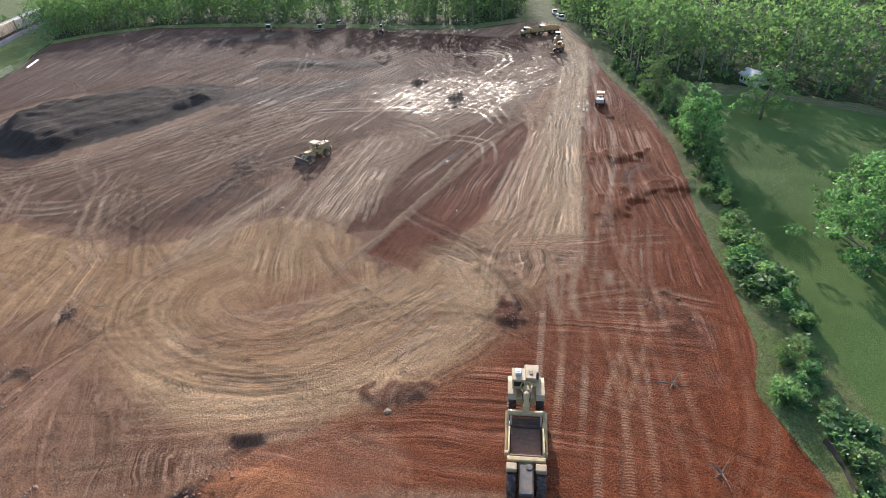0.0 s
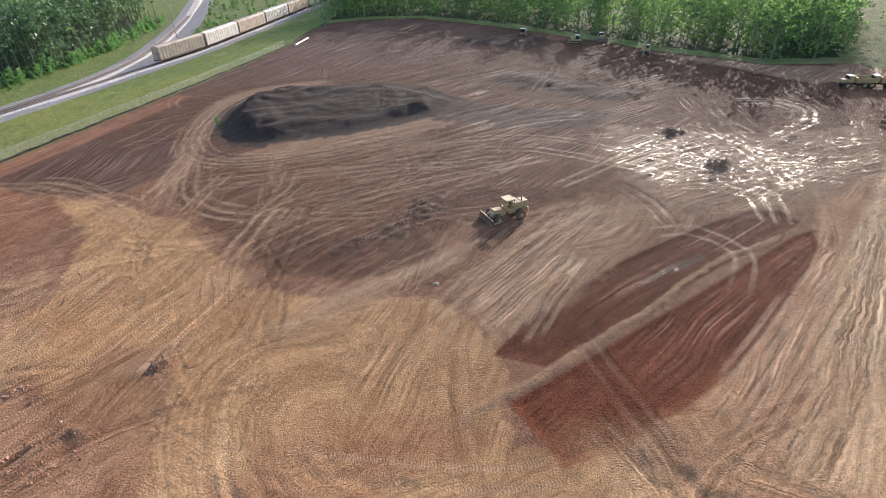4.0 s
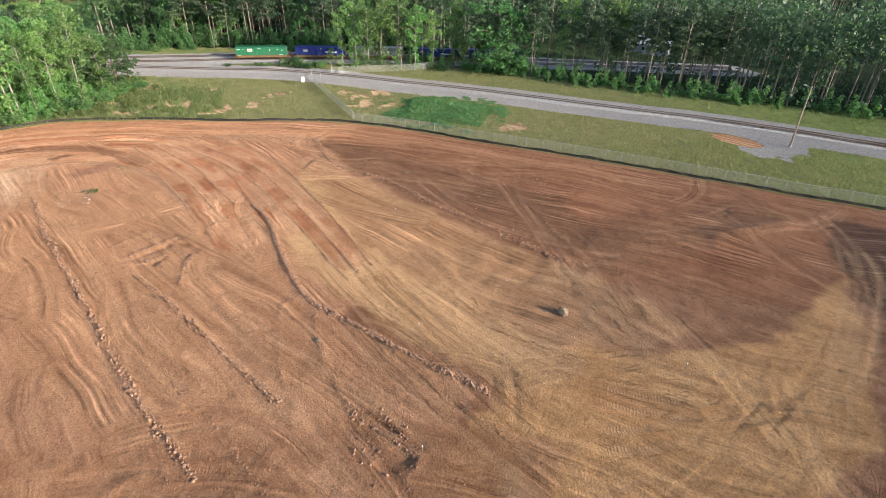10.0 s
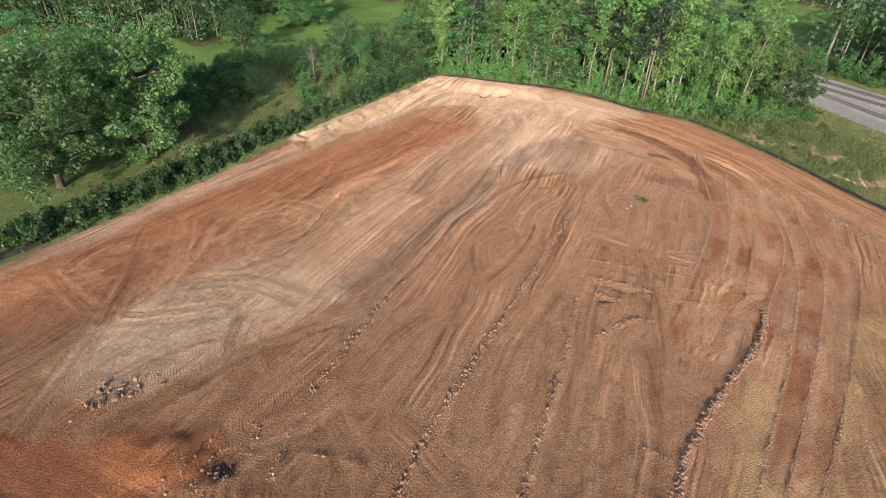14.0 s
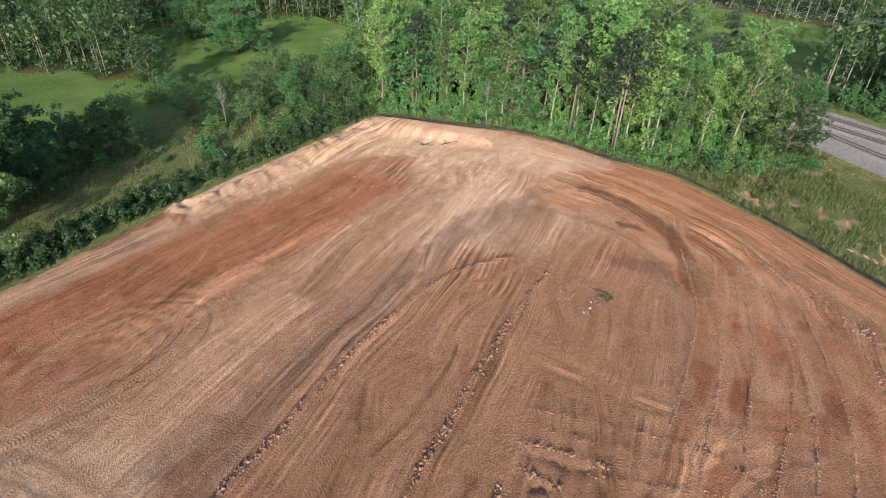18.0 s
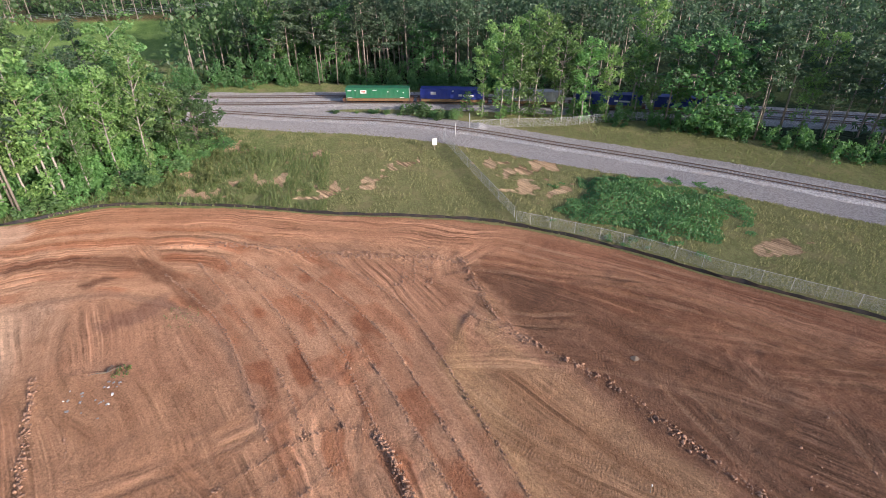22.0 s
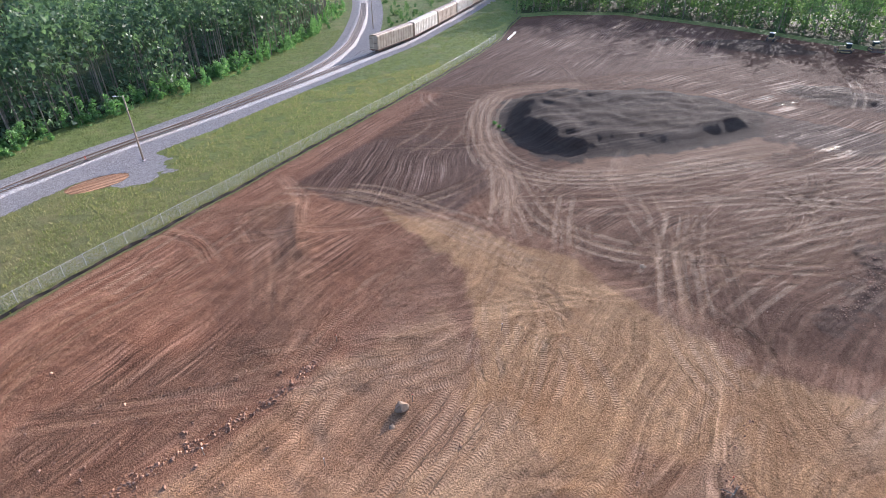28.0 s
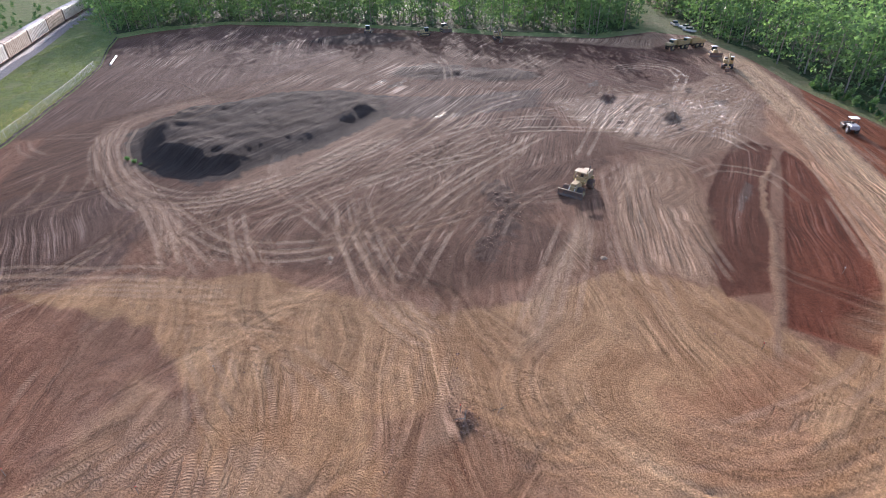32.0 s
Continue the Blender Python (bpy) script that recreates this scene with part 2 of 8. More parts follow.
def earth():
    """The ground: bare soil, grass and crushed stone, by the plan's own regions."""
    m, t, p = nodes_of("earth")
    co = node(t, "TexCoord").outputs["Object"]
    base = node(t, "Attribute", attribute_name="soil").outputs["Color"]
    way = node(t, "SeparateXYZ", {0: node(t, "Attribute", attribute_name="flow").outputs["Vector"]}).outputs
    sway = math_n(t, "MULTIPLY", math_n(t, "SUBTRACT", noise_n(t, co, 0.035, 2), 0.5), ramp(t, way[2], 1.0, 1.8, 5.5, 1.0))
    flow = node(t, "CombineXYZ", {0: math_n(t, "ADD", way[0], sway), 1: way[1]}).outputs[0]
    drag = way[2]
    trk = node(t, "SeparateXYZ", {0: node(t, "Attribute", attribute_name="track").outputs["Vector"]}).outputs
    cover = node(t, "SeparateXYZ", {0: node(t, "Attribute", attribute_name="cover").outputs["Vector"]}).outputs
    # drag marks along the way that the machines went
    long = node(t, "VectorMath", {0: flow, 1: (1.0, 0.06, 0.0)}, operation="MULTIPLY").outputs[0]
    thin = node(t, "VectorMath", {0: flow, 1: (1.0, 0.022, 0.0)}, operation="MULTIPLY").outputs[0]
    s1, s2, s3 = noise_n(t, long, 0.9, 4, 0.65), noise_n(t, thin, 2.3, 2, 0.5), noise_n(t, thin, 0.35, 3, 0.6)
    n0, n1, n2 = noise_n(t, co, 0.10, 4), noise_n(t, co, 0.8, 6, 0.75), noise_n(t, co, 4.5, 4, 0.7)
    # drag marks fade in and out, so that some ground is plain
    patch = math_n(t, "MULTIPLY", drag, ramp(t, noise_n(t, co, 0.055, 4, 0.6), 0.36, 0.62, 0.15, 1.0))
    z1 = math_n(t, "MULTIPLY", math_n(t, "SUBTRACT", s1, 0.5), patch)
    z2 = math_n(t, "MULTIPLY", math_n(t, "SUBTRACT", s2, 0.5), patch)
    grain = math_n(t, "ADD", math_n(t, "MULTIPLY", n1, 0.3), math_n(t, "MULTIPLY", n2, 0.7))
    grit = noise_n(t, co, 11.0, 3, 0.7)
    lum = math_n(t, "ADD", math_n(t, "ADD", math_n(t, "MULTIPLY", grain, 0.32), math_n(t, "MULTIPLY", grit, 0.20)), math_n(t, "ADD", math_n(t, "MULTIPLY", z1, 0.30), math_n(t, "MULTIPLY", z2, 0.42)))
    lum = ramp(t, lum, 0.135, 0.385, 0.42, 1.62)
    soil = node(t, "VectorMath", {0: base, 1: lum}, operation="MULTIPLY").outputs[0]
    big = ramp(t, math_n(t, "ADD", math_n(t, "MULTIPLY", s3, 0.6), math_n(t, "MULTIPLY", n0, 0.4)), 0.36, 0.64, 0.0, 1.0)
    soil = node(t, "VectorMath", {0: soil, 1: mixc(t, big, (0.78, 0.71, 0.66), (1.14, 1.14, 1.10))}, operation="MULTIPLY").outputs[0]
    dry = node(t, "VectorMath", {0: soil, 1: (1.34, 1.37, 1.38)}, operation="MULTIPLY").outputs[0]
    soil = mixc(t, ramp(t, math_n(t, "ADD", z2, math_n(t, "MULTIPLY", n1, 0.6)), 0.36, 0.50, 0, 0.45), soil, dry)
    damp = node(t, "VectorMath", {0: soil, 1: (0.52, 0.49, 0.49)}, operation="MULTIPLY").outputs[0]
    soil = mixc(t, ramp(t, math_n(t, "ADD", z1, math_n(t, "ADD", n0, math_n(t, "MULTIPLY", n1, 0.7))), 0.92, 1.0, 0, 0.5), soil, damp)
    # ground churned by many wheels: strong light and dark lines
    churn = noise_n(t, node(t, "VectorMath", {0: flow, 1: (1.0, 0.016, 0.0)}, operation="MULTIPLY").outputs[0], 1.5, 3, 0.6)
    much = ramp(t, drag, 1.15, 2.0)
    soil = mixc(t, math_n(t, "MULTIPLY", much, ramp(t, churn, 0.50, 0.56, 0, 0.8)), soil, node(t, "VectorMath", {0: soil, 1: (1.36, 1.42, 1.46)}, operation="MULTIPLY").outputs[0])
    soil = mixc(t, math_n(t, "MULTIPLY", much, ramp(t, churn, 0.47, 0.42, 0, 0.95)), soil, node(t, "VectorMath", {0: soil, 1: (0.60, 0.46, 0.40)}, operation="MULTIPLY").outputs[0])
    # crusts of pale dust and dark turned-up soil, in sharp-edged patches
    drawn = node(t, "VectorMath", {0: flow, 1: (1.0, 0.12, 0.0)}, operation="MULTIPLY").outputs[0]
    k1, k2 = noise_n(t, drawn, 0.42, 7, 0.72), noise_n(t, drawn, 0.75, 7, 0.74)
    soil = mixc(t, ramp(t, k1, 0.54, 0.60, 0, 0.20), soil, node(t, "VectorMath", {0: soil, 1: (1.30, 1.34, 1.34)}, operation="MULTIPLY").outputs[0])
    soil = mixc(t, ramp(t, k2, 0.57, 0.62, 0, 0.34), soil, node(t, "VectorMath", {0: soil, 1: (0.62, 0.56, 0.53)}, operation="MULTIPLY").outputs[0])
    # wheel marks: two ruts with cleat prints
    side = math_n(t, "ABSOLUTE", trk[0])
    rut = math_n(t, "MULTIPLY", ramp(t, side, 1.15, 0.6), ramp(t, trk[2], 0.12, 0.55))
    rut = math_n(t, "MULTIPLY", rut, ramp(t, n1, 0.25, 0.55, 0.35, 1.0))
    cleat = ramp(t, math_n(t, "SINE", math_n(t, "ADD", math_n(t, "MULTIPLY", trk[1], 19.0), math_n(t, "ADD", math_n(t, "MULTIPLY", side, 2.6), math_n(t, "MULTIPLY", n1, 2.0)))), -0.2, 0.7)
    pale = mixc(t, 0.50, soil, (0.44, 0.29, 0.18))
    soil = mixc(t, math_n(t, "MULTIPLY", rut, ramp(t, trk[2], 0.3, 1.0, 0.12, 0.5)), soil, pale)
    # old cleat prints all over, in patches
    fs = node(t, "SeparateXYZ", {0: flow}).outputs
    wob = math_n(t, "MULTIPLY", n1, 2.0)
    old = ramp(t, math_n(t, "SINE", math_n(t, "ADD", math_n(t, "MULTIPLY", fs[1], 20.0), math_n(t, "ADD", wob, math_n(t, "MULTIPLY", math_n(t, "ABSOLUTE", math_n(t, "SINE", math_n(t, "MULTIPLY", fs[0], 1.8))), 3.0)))), -0.3, 0.7)
    lane = math_n(t, "SINE", math_n(t, "MULTIPLY", fs[0], 3.6))
    oldm = math_n(t, "MULTIPLY", ramp(t, lane, -0.5, 0.3), ramp(t, noise_n(t, co, 0.09, 3), 0.52, 0.64))
    # grass and stone
    g1, g2 = noise_n(t, co, 0.55, 6, 0.75), noise_n(t, co, 6.0, 4, 0.7)
    gc = mixc(t, ramp(t, g1, 0.3, 0.7), (0.19, 0.25, 0.08), (0.37, 0.385, 0.165))
    gc = mixc(t, ramp(t, g2, 0.38, 0.66, 0, 0.75), gc, (0.075, 0.090, 0.035))
    gc = mixc(t, ramp(t, noise_n(t, co, 1.7, 5, 0.7), 0.50, 0.60, 0, 0.55), gc, (0.085, 0.105, 0.04))
    gc = mixc(t, ramp(t, noise_n(t, co, 0.16, 4, 0.7), 0.50, 0.64, 0, 0.5), gc, (0.38, 0.31, 0.17))
    north = ramp(t, node(t, "SeparateXYZ", {0: co}).outputs[1], 95.0, 150.0)
    gc = mixc(t, north, mixc(t, ramp(t, node(t, "SeparateXYZ", {0: co}).outputs[1], -12.0, 22.0, 0.0, 0.36), mixc(t, math_n(t, "MULTIPLY", ramp(t, noise_n(t, co, 0.22, 5, 0.7), 0.40, 0.60, 0.05, 0.5), ramp(t, node(t, "SeparateXYZ", {0: co}).outputs[1], -20.0, 6.0, 1.0, 0.15)), gc, (0.19, 0.27, 0.075)), (0.30, 0.255, 0.12)), mixc(t, ramp(t, g1, 0.35, 0.65, 0.1, 0.6), gc, (0.27, 0.37, 0.10)))
    lawn = mixc(t, ramp(t, noise_n(t, co, 0.06, 4), 0.35, 0.65), (0.135, 0.225, 0.058), (0.21, 0.31, 0.09))
    lawn = mixc(t, ramp(t, g2, 0.35, 0.75, 0, 0.5), lawn, (0.06, 0.13, 0.025))
    gc = mixc(t, ramp(t, cover[2], 0.3, 0.7), gc, lawn)
    edge = math_n(t, "MULTIPLY", math_n(t, "SUBTRACT", noise_n(t, co, 0.9, 8, 0.82), 0.5), 1.5)
    gm = ramp(t, math_n(t, "ADD", cover[0], edge), 0.34, 0.66)
    st = node(t, "TexVoronoi", {"Vector": co, "Scale": 5.5}).outputs["Color"]
    sv = node(t, "SeparateXYZ", {0: st}).outputs[0]
    vm = mixc(t, ramp(t, sv, 0.0, 1.0), (0.29, 0.27, 0.26), (0.51, 0.485, 0.47))
    vm = mixc(t, ramp(t, noise_n(t, long, 0.5, 4), 0.42, 0.68, 0, 0.35), vm, (0.40, 0.375, 0.36))
    sm = ramp(t, math_n(t, "ADD", cover[1], edge), 0.42, 0.58)
    c = mixc(t, gm, soil, gc)
    c = mixc(t, sm, c, vm)
    t.links.new(c, p.inputs["Base Color"])
    p.inputs["Diffuse Roughness"].default_value = 0.9
    # wet soil shines
    wet = node(t, "Attribute", attribute_name="wet").outputs["Fac"]
    wn = math_n(t, "MULTIPLY", ramp(t, math_n(t, "ADD", math_n(t, "ADD", math_n(t, "MULTIPLY", s1, 0.3), math_n(t, "MULTIPLY", n1, 0.75)), math_n(t, "MULTIPLY", rut, 0.10)), 0.57, 0.68), wet, True)
    # clay pressed smooth by tyres and blades shines a little too
    pressed = math_n(t, "MULTIPLY", math_n(t, "MAXIMUM", math_n(t, "MULTIPLY", rut, ramp(t, n2, 0.42, 0.62, 0.15, 0.85)), math_n(t, "MULTIPLY", ramp(t, z2, 0.02, 0.12), 0.7)), math_n(t, "SUBTRACT", 1.0, math_n(t, "MAXIMUM", gm, sm)))
    t.links.new(math_n(t, "SUBTRACT", ramp(t, wn, 0.1, 1.0, 0.93, 0.16), math_n(t, "MULTIPLY", pressed, 0.27), True), p.inputs["Roughness"])
    t.links.new(math_n(t, "ADD", ramp(t, wn, 0.0, 1.0, 0.10, 0.8), math_n(t, "MULTIPLY", pressed, 0.19)), p.inputs["Specular IOR Level"])
    p.inputs["Specular Tint"].default_value = (1.0, 0.84, 0.68, 1.0)
    h = math_n(t, "ADD", math_n(t, "MULTIPLY", z1, 0.18), math_n(t, "MULTIPLY", n2, 0.25))
    h = math_n(t, "ADD", h, math_n(t, "ADD", math_n(t, "MULTIPLY", n1, 0.12), math_n(t, "MULTIPLY", grit, 0.11)))
    h = math_n(t, "ADD", h, math_n(t, "MULTIPLY", z2, 0.20))
    h = math_n(t, "ADD", h, math_n(t, "MULTIPLY", math_n(t, "MULTIPLY", rut, cleat), 0.07))
    h = math_n(t, "SUBTRACT", h, math_n(t, "MULTIPLY", rut, 0.02))
    h = math_n(t, "ADD", h, math_n(t, "MULTIPLY", math_n(t, "MULTIPLY", oldm, old), 0.026))
    cross = math_n(t, "ADD", math_n(t, "MULTIPLY", fs[0], 0.77), math_n(t, "MULTIPLY", fs[1], 0.64))
    over = math_n(t, "SUBTRACT", math_n(t, "MULTIPLY", fs[1], 0.77), math_n(t, "MULTIPLY", fs[0], 0.64))
    old2 = math_n(t, "SINE", math_n(t, "ADD", math_n(t, "MULTIPLY", over, 20.0), wob))
    lane2 = math_n(t, "MULTIPLY", ramp(t, math_n(t, "SINE", math_n(t, "MULTIPLY", cross, 2.9)), 0.0, 0.5), ramp(t, noise_n(t, drawn, 0.11, 4), 0.55, 0.64))
    h = math_n(t, "ADD", h, math_n(t, "MULTIPLY", math_n(t, "MULTIPLY", lane2, old2), 0.022))
    # crumbs and small clods, strewn in patches
    crumb = node(t, "TexVoronoi", {"Vector": co, "Scale": 3.6})
    pick = node(t, "SeparateXYZ", {0: crumb.outputs["Color"]}).outputs
    strewn = ramp(t, math_n(t, "ADD", noise_n(t, drawn, 0.16, 4, 0.65), math_n(t, "MULTIPLY", pick[0], 0.25)), 0.60, 0.70)
    lump = math_n(t, "MULTIPLY", ramp(t, crumb.outputs["Distance"], 0.34, 0.12), strewn)
    h = math_n(t, "ADD", h, math_n(t, "MULTIPLY", lump, 0.07))
    h = math_n(t, "MULTIPLY", h, math_n(t, "SUBTRACT", 1.0, math_n(t, "MULTIPLY", wn, 0.95, True)))
    h = math_n(t, "ADD", h, math_n(t, "MULTIPLY", math_n(t, "MULTIPLY", gm, g2), 0.5))
    t.links.new(node(t, "Bump", {"Height": h, "Strength": 1.0, "Distance": 1.0}).outputs[0], p.inputs["Normal"])
    return m


EARTH = earth()
LEAF_BROAD = leaves("broad_leaves", (0.050, 0.112, 0.046), (0.140, 0.265, 0.100), 0.55)
LEAF_TALL = leaves("poplar_leaves", (0.074, 0.148, 0.050), (0.195, 0.345, 0.112), 0.5)
LEAF_PINE = leaves("pine_needles", (0.036, 0.064, 0.038), (0.092, 0.142, 0.080), 0.45)
LEAF_BUSH = leaves("bush_leaves", (0.054, 0.118, 0.048), (0.150, 0.270, 0.100), 0.55)
LEAF_VINE = leaves("vine_leaves", (0.045, 0.10, 0.038), (0.105, 0.205, 0.075))
BARK_PALE = bark("pale_bark", (0.43, 0.385, 0.325))
BARK_DARK = bark("brown_bark", (0.21, 0.175, 0.14))
BARK_PINE = bark("pine_bark", (0.34, 0.28, 0.23))

def stones(name, lo, hi, scale=6.0):
    m, t, p = nodes_of(name)
    co = node(t, "TexCoord").outputs["Object"]
    v = node(t, "TexVoronoi", {"Vector": co, "Scale": scale})
    s = node(t, "SeparateXYZ", {0: v.outputs["Color"]}).outputs[0]
    c = mixc(t, ramp(t, s, 0, 1), lo, hi)
    t.links.new(mixc(t, ramp(t, noise_n(t, co, 0.3, 4), 0.45, 0.7, 0, 0.5), c, (0.33, 0.27, 0.22)), p.inputs["Base Color"])
    p.inputs["Roughness"].default_value = 0.9
    t.links.new(node(t, "Bump", {"Height": v.outputs["Distance"], "Strength": 0.8, "Distance": 0.08}).outputs[0], p.inputs["Normal"])
    return m


def soil_like(name, colour):
    m, t, p = nodes_of(name)
    co = node(t, "TexCoord").outputs["Object"]
    g = node(t, "NewGeometry")
    a = noise_n(t, co, 2.5, 4)
    c = mixc(t, ramp(t, math_n(t, "ADD", math_n(t, "MULTIPLY", a, 0.6), math_n(t, "MULTIPLY", g.outputs["Random Per Island"], 0.4)), 0.25, 0.75), tuple(v * 0.62 for v in colour), tuple(v * 1.2 for v in colour))
    t.links.new(c, p.inputs["Base Color"])
    p.inputs["Roughness"].default_value = 0.95
    t.links.new(node(t, "Bump", {"Height": noise_n(t, co, 9, 4), "Strength": 0.7, "Distance": 0.06}).outputs[0], p.inputs["Normal"])
    return m


BALLAST = stones("ballast", (0.23, 0.215, 0.208), (0.46, 0.44, 0.425))
STEEL = worn("rail_steel", (0.20, 0.15, 0.12), 0.45, 0.7, (0.16, 0.08, 0.05), 0.4, 3)
TIMBER = worn("sleeper_timber", (0.21, 0.18, 0.16), 0.9, 0, (0.36, 0.33, 0.30), 0.5, 2)
GALV = worn("galvanised_steel", (0.50, 0.50, 0.49), 0.5, 0.1, (0.35, 0.33, 0.30), 0.2, 2)
ZINC = worn("zinc_wire", (0.46, 0.46, 0.45), 0.5, 0, (0.5, 0.48, 0.45), 0.2, 2)
FABRIC = worn("black_silt_fabric", (0.018, 0.018, 0.020), 0.75, 0, (0.10, 0.06, 0.045), 0.35, 0.8)
WOOD = worn("weathered_wood", (0.30, 0.24, 0.18), 0.9, 0, (0.16, 0.12, 0.09), 0.3, 2)
YELLOW = worn("faded_yellow_paint", (0.42, 0.32, 0.135), 0.7, 0, (0.30, 0.20, 0.125), 0.5, 1.4)
CREAM = worn("sun_bleached_cream_paint", (0.34, 0.27, 0.155), 0.7, 0, (0.36, 0.25, 0.165), 0.5, 1.2)
MUD_STEEL = worn("muddy_steel", (0.13, 0.10, 0.085), 0.7, 0.2, (0.28, 0.16, 0.10), 0.55, 1.6)
RUBBER = worn("tyre_rubber", (0.030, 0.029, 0.029), 0.85, 0, (0.20, 0.13, 0.09), 0.45, 2.0)
BLACK_PAINT = worn("black_paint", (0.022, 0.022, 0.024), 0.5, 0, (0.15, 0.10, 0.07), 0.3, 1.5)
WHITE_PAINT = worn("white_paint", (0.76, 0.75, 0.72), 0.45, 0, (0.40, 0.31, 0.23), 0.2, 1.5)
GREY_PAINT = worn("grey_paint", (0.36, 0.38, 0.40), 0.5, 0.1, (0.25, 0.2, 0.16), 0.25, 1.5)
GREEN_BOX = worn("green_container_paint", (0.020, 0.155, 0.072), 0.5, 0, (0.10, 0.12, 0.08), 0.2, 0.6)
BLUE_BOX = worn("blue_container_paint", (0.018, 0.034, 0.22), 0.5, 0, (0.08, 0.08, 0.14), 0.2, 0.6)
BROWN_STEEL = worn("brown_car_steel", (0.16, 0.075, 0.045), 0.7, 0.1, (0.09, 0.05, 0.04), 0.4, 1.2)
DECK_YELLOW = worn("yellow_car_sill", (0.20, 0.125, 0.05), 0.7, 0, (0.16, 0.09, 0.05), 0.45, 1.0)
SILVER = worn("dull_silver_panels", (0.60, 0.57, 0.53), 0.45, 0.25, (0.38, 0.29, 0.22), 0.4, 0.5)
TAN_PANEL = worn("dusty_tan_panels", (0.47, 0.38, 0.29), 0.6, 0.1, (0.28, 0.20, 0.15), 0.4, 0.5)
CREAM_PANEL = worn("pale_cream_panels", (0.66, 0.61, 0.53), 0.6, 0.1, (0.36, 0.28, 0.22), 0.35, 0.5)
RED_MARK = worn("red_tape", (0.62, 0.07, 0.03), 0.6, 0, (0.4, 0.1, 0.05), 0.1, 3)
ROCK = soil_like("pale_rock", (0.21, 0.15, 0.10))
CLOD = soil_like("soil_clods", (0.335, 0.192, 0.12))
GRASS = leaves("grass_blades", (0.135, 0.135, 0.06), (0.30, 0.275, 0.135), 0.4)
LUSH = leaves("lush_grass_blades", (0.12, 0.17, 0.048), (0.24, 0.305, 0.098), 0.4)
MEADOW = leaves("meadow_blades", (0.075, 0.12, 0.035), (0.20, 0.235, 0.085), 0.3)
ROOF_TIN = worn("pale_tin_roof", (0.50, 0.52, 0.56), 0.4, 0.3, (0.3, 0.26, 0.24), 0.2, 0.5)
WALL_GREY = worn("grey_siding", (0.34, 0.36, 0.40), 0.8, 0, (0.2, 0.18, 0.16), 0.2, 0.5)
m_, t_, p_ = nodes_of("cab_glass")
p_.inputs["Base Color"].default_value = (0.02, 0.035, 0.035, 1)
p_.inputs["Roughness"].default_value = 0.08
GLASS = m_

# ---- the plan ----
SILT = [(-107, -84.5), (-112, -79), (-126, -63), (-131.5, -51), (-134, -39), (-138.3, -28), (-136.5, -9), (-132.5, 8), (-129, 28), (-126, 37),
        (-118, 51), (-109, 62.5), (-99, 77), (-88, 92), (-76, 108), (-62, 127), (-50, 143), (-36, 162), (-10, 199), (3, 219), (14, 243), (24, 262)]
FAR_EDGE = [(24, 262), (45, 262), (67, 255), (92, 216), (112, 176), (122, 150), (139, 122), (162, 112)]
EAST_EDGE = [(162, 112), (165, 96), (140, 68), (118, 50), (105.5, 37), (92, 21), (74, 6), (54, -7.5), (44, -14.5), (36, -21), (28, -26.5),
             (21, -29), (14, -38), (-10.5, -42.5), (-24.5, -48), (-38, -53.5), (-57, -63), (-71, -70.5), (-90, -78), (-107, -84.5)]
SPUR = [(-203, -75), (-195, -45), (-187.5, -27), (-180.5, -3), (-175.5, 18), (-167, 36.5), (-158, 51.5), (-146, 72), (-134.5, 89), (-122.5, 106.5), (-109, 126.5),
        (-88, 152), (-67, 182), (-54, 210), (-46.5, 245), (-40, 310), (-38, 400)]
SIDING = [(-112, 122), (-100, 138), (-84, 155), (-64, 180), (-44, 206), (-28, 227.5), (-12, 255), (3, 282), (18, 309), (34, 335), (60, 380), (90, 440)]
MAIN_1 = [(-193, -140), (-196, -80), (-193.5, -37), (-191.3, -12), (-190.3, 12), (-186, 40), (-180, 66), (-170, 100), (-150, 160)]
MAIN_2 = [(-199, -140), (-202, -80), (-199, -34), (-197, -10), (-195, 14), (-190.5, 40), (-184.5, 66), (-175, 100), (-155, 160)]
WOODS_WEST = [(-204, 22), (-196, 44), (-188, 62), (-178, 62), (-170, 70), (-158, 93), (-141, 112), (-118, 147), (-97, 179), (-77, 212), (-61, 255), (-52, 310), (-130, 420), (-330, 300), (-330, 40), (-230, 0), (-214, -30), (-206, 6)]
WOODS_SOUTH = [(-108, -89), (-127, -67), (-136, -43), (-141, -31), (-162, -20), (-176, -40), (-186, -80), (-180, -150), (-135, -150), (-120, -118)]
WOODS_NORTH = [(24, 268), (46, 268), (70, 258), (96, 218), (116, 178), (126, 152), (143, 124), (165, 116), (260, 200), (160, 420), (70, 400), (40, 330)]
WOODS_EAST = [(168, 96), (143, 66), (121, 48), (111, 36), (119, 12), (119, -20), (124, -60), (200, -90), (330, 60), (240, 160)]
WOODS_FAR_SOUTH = [(-140, -262), (0, -265), (120, -150), (160, -80), (230, -120), (150, -330), (-250, -330), (-330, -200), (-330, -150), (-250, -150), (-205, -160), (-205, -250)]
WOODS_PASTURE = [(-20, -178), (-40, -165), (-53, -149), (-66, -140), (-74, -150), (-78, -190), (-100, -204), (-122, -197), (-151, -185), (-182, -178), (-200, -255), (-60, -300), (60, -240)]
WOODS_FAR_WEST = [(-207, -36), (-214, -30), (-232, 2), (-330, 40), (-340, -30), (-262, -40), (-225, -41)]
WOODS_BEYOND = [(-318, -135), (-318, -40), (-330, 40), (-415, 40), (-415, -200), (-330, -160)]
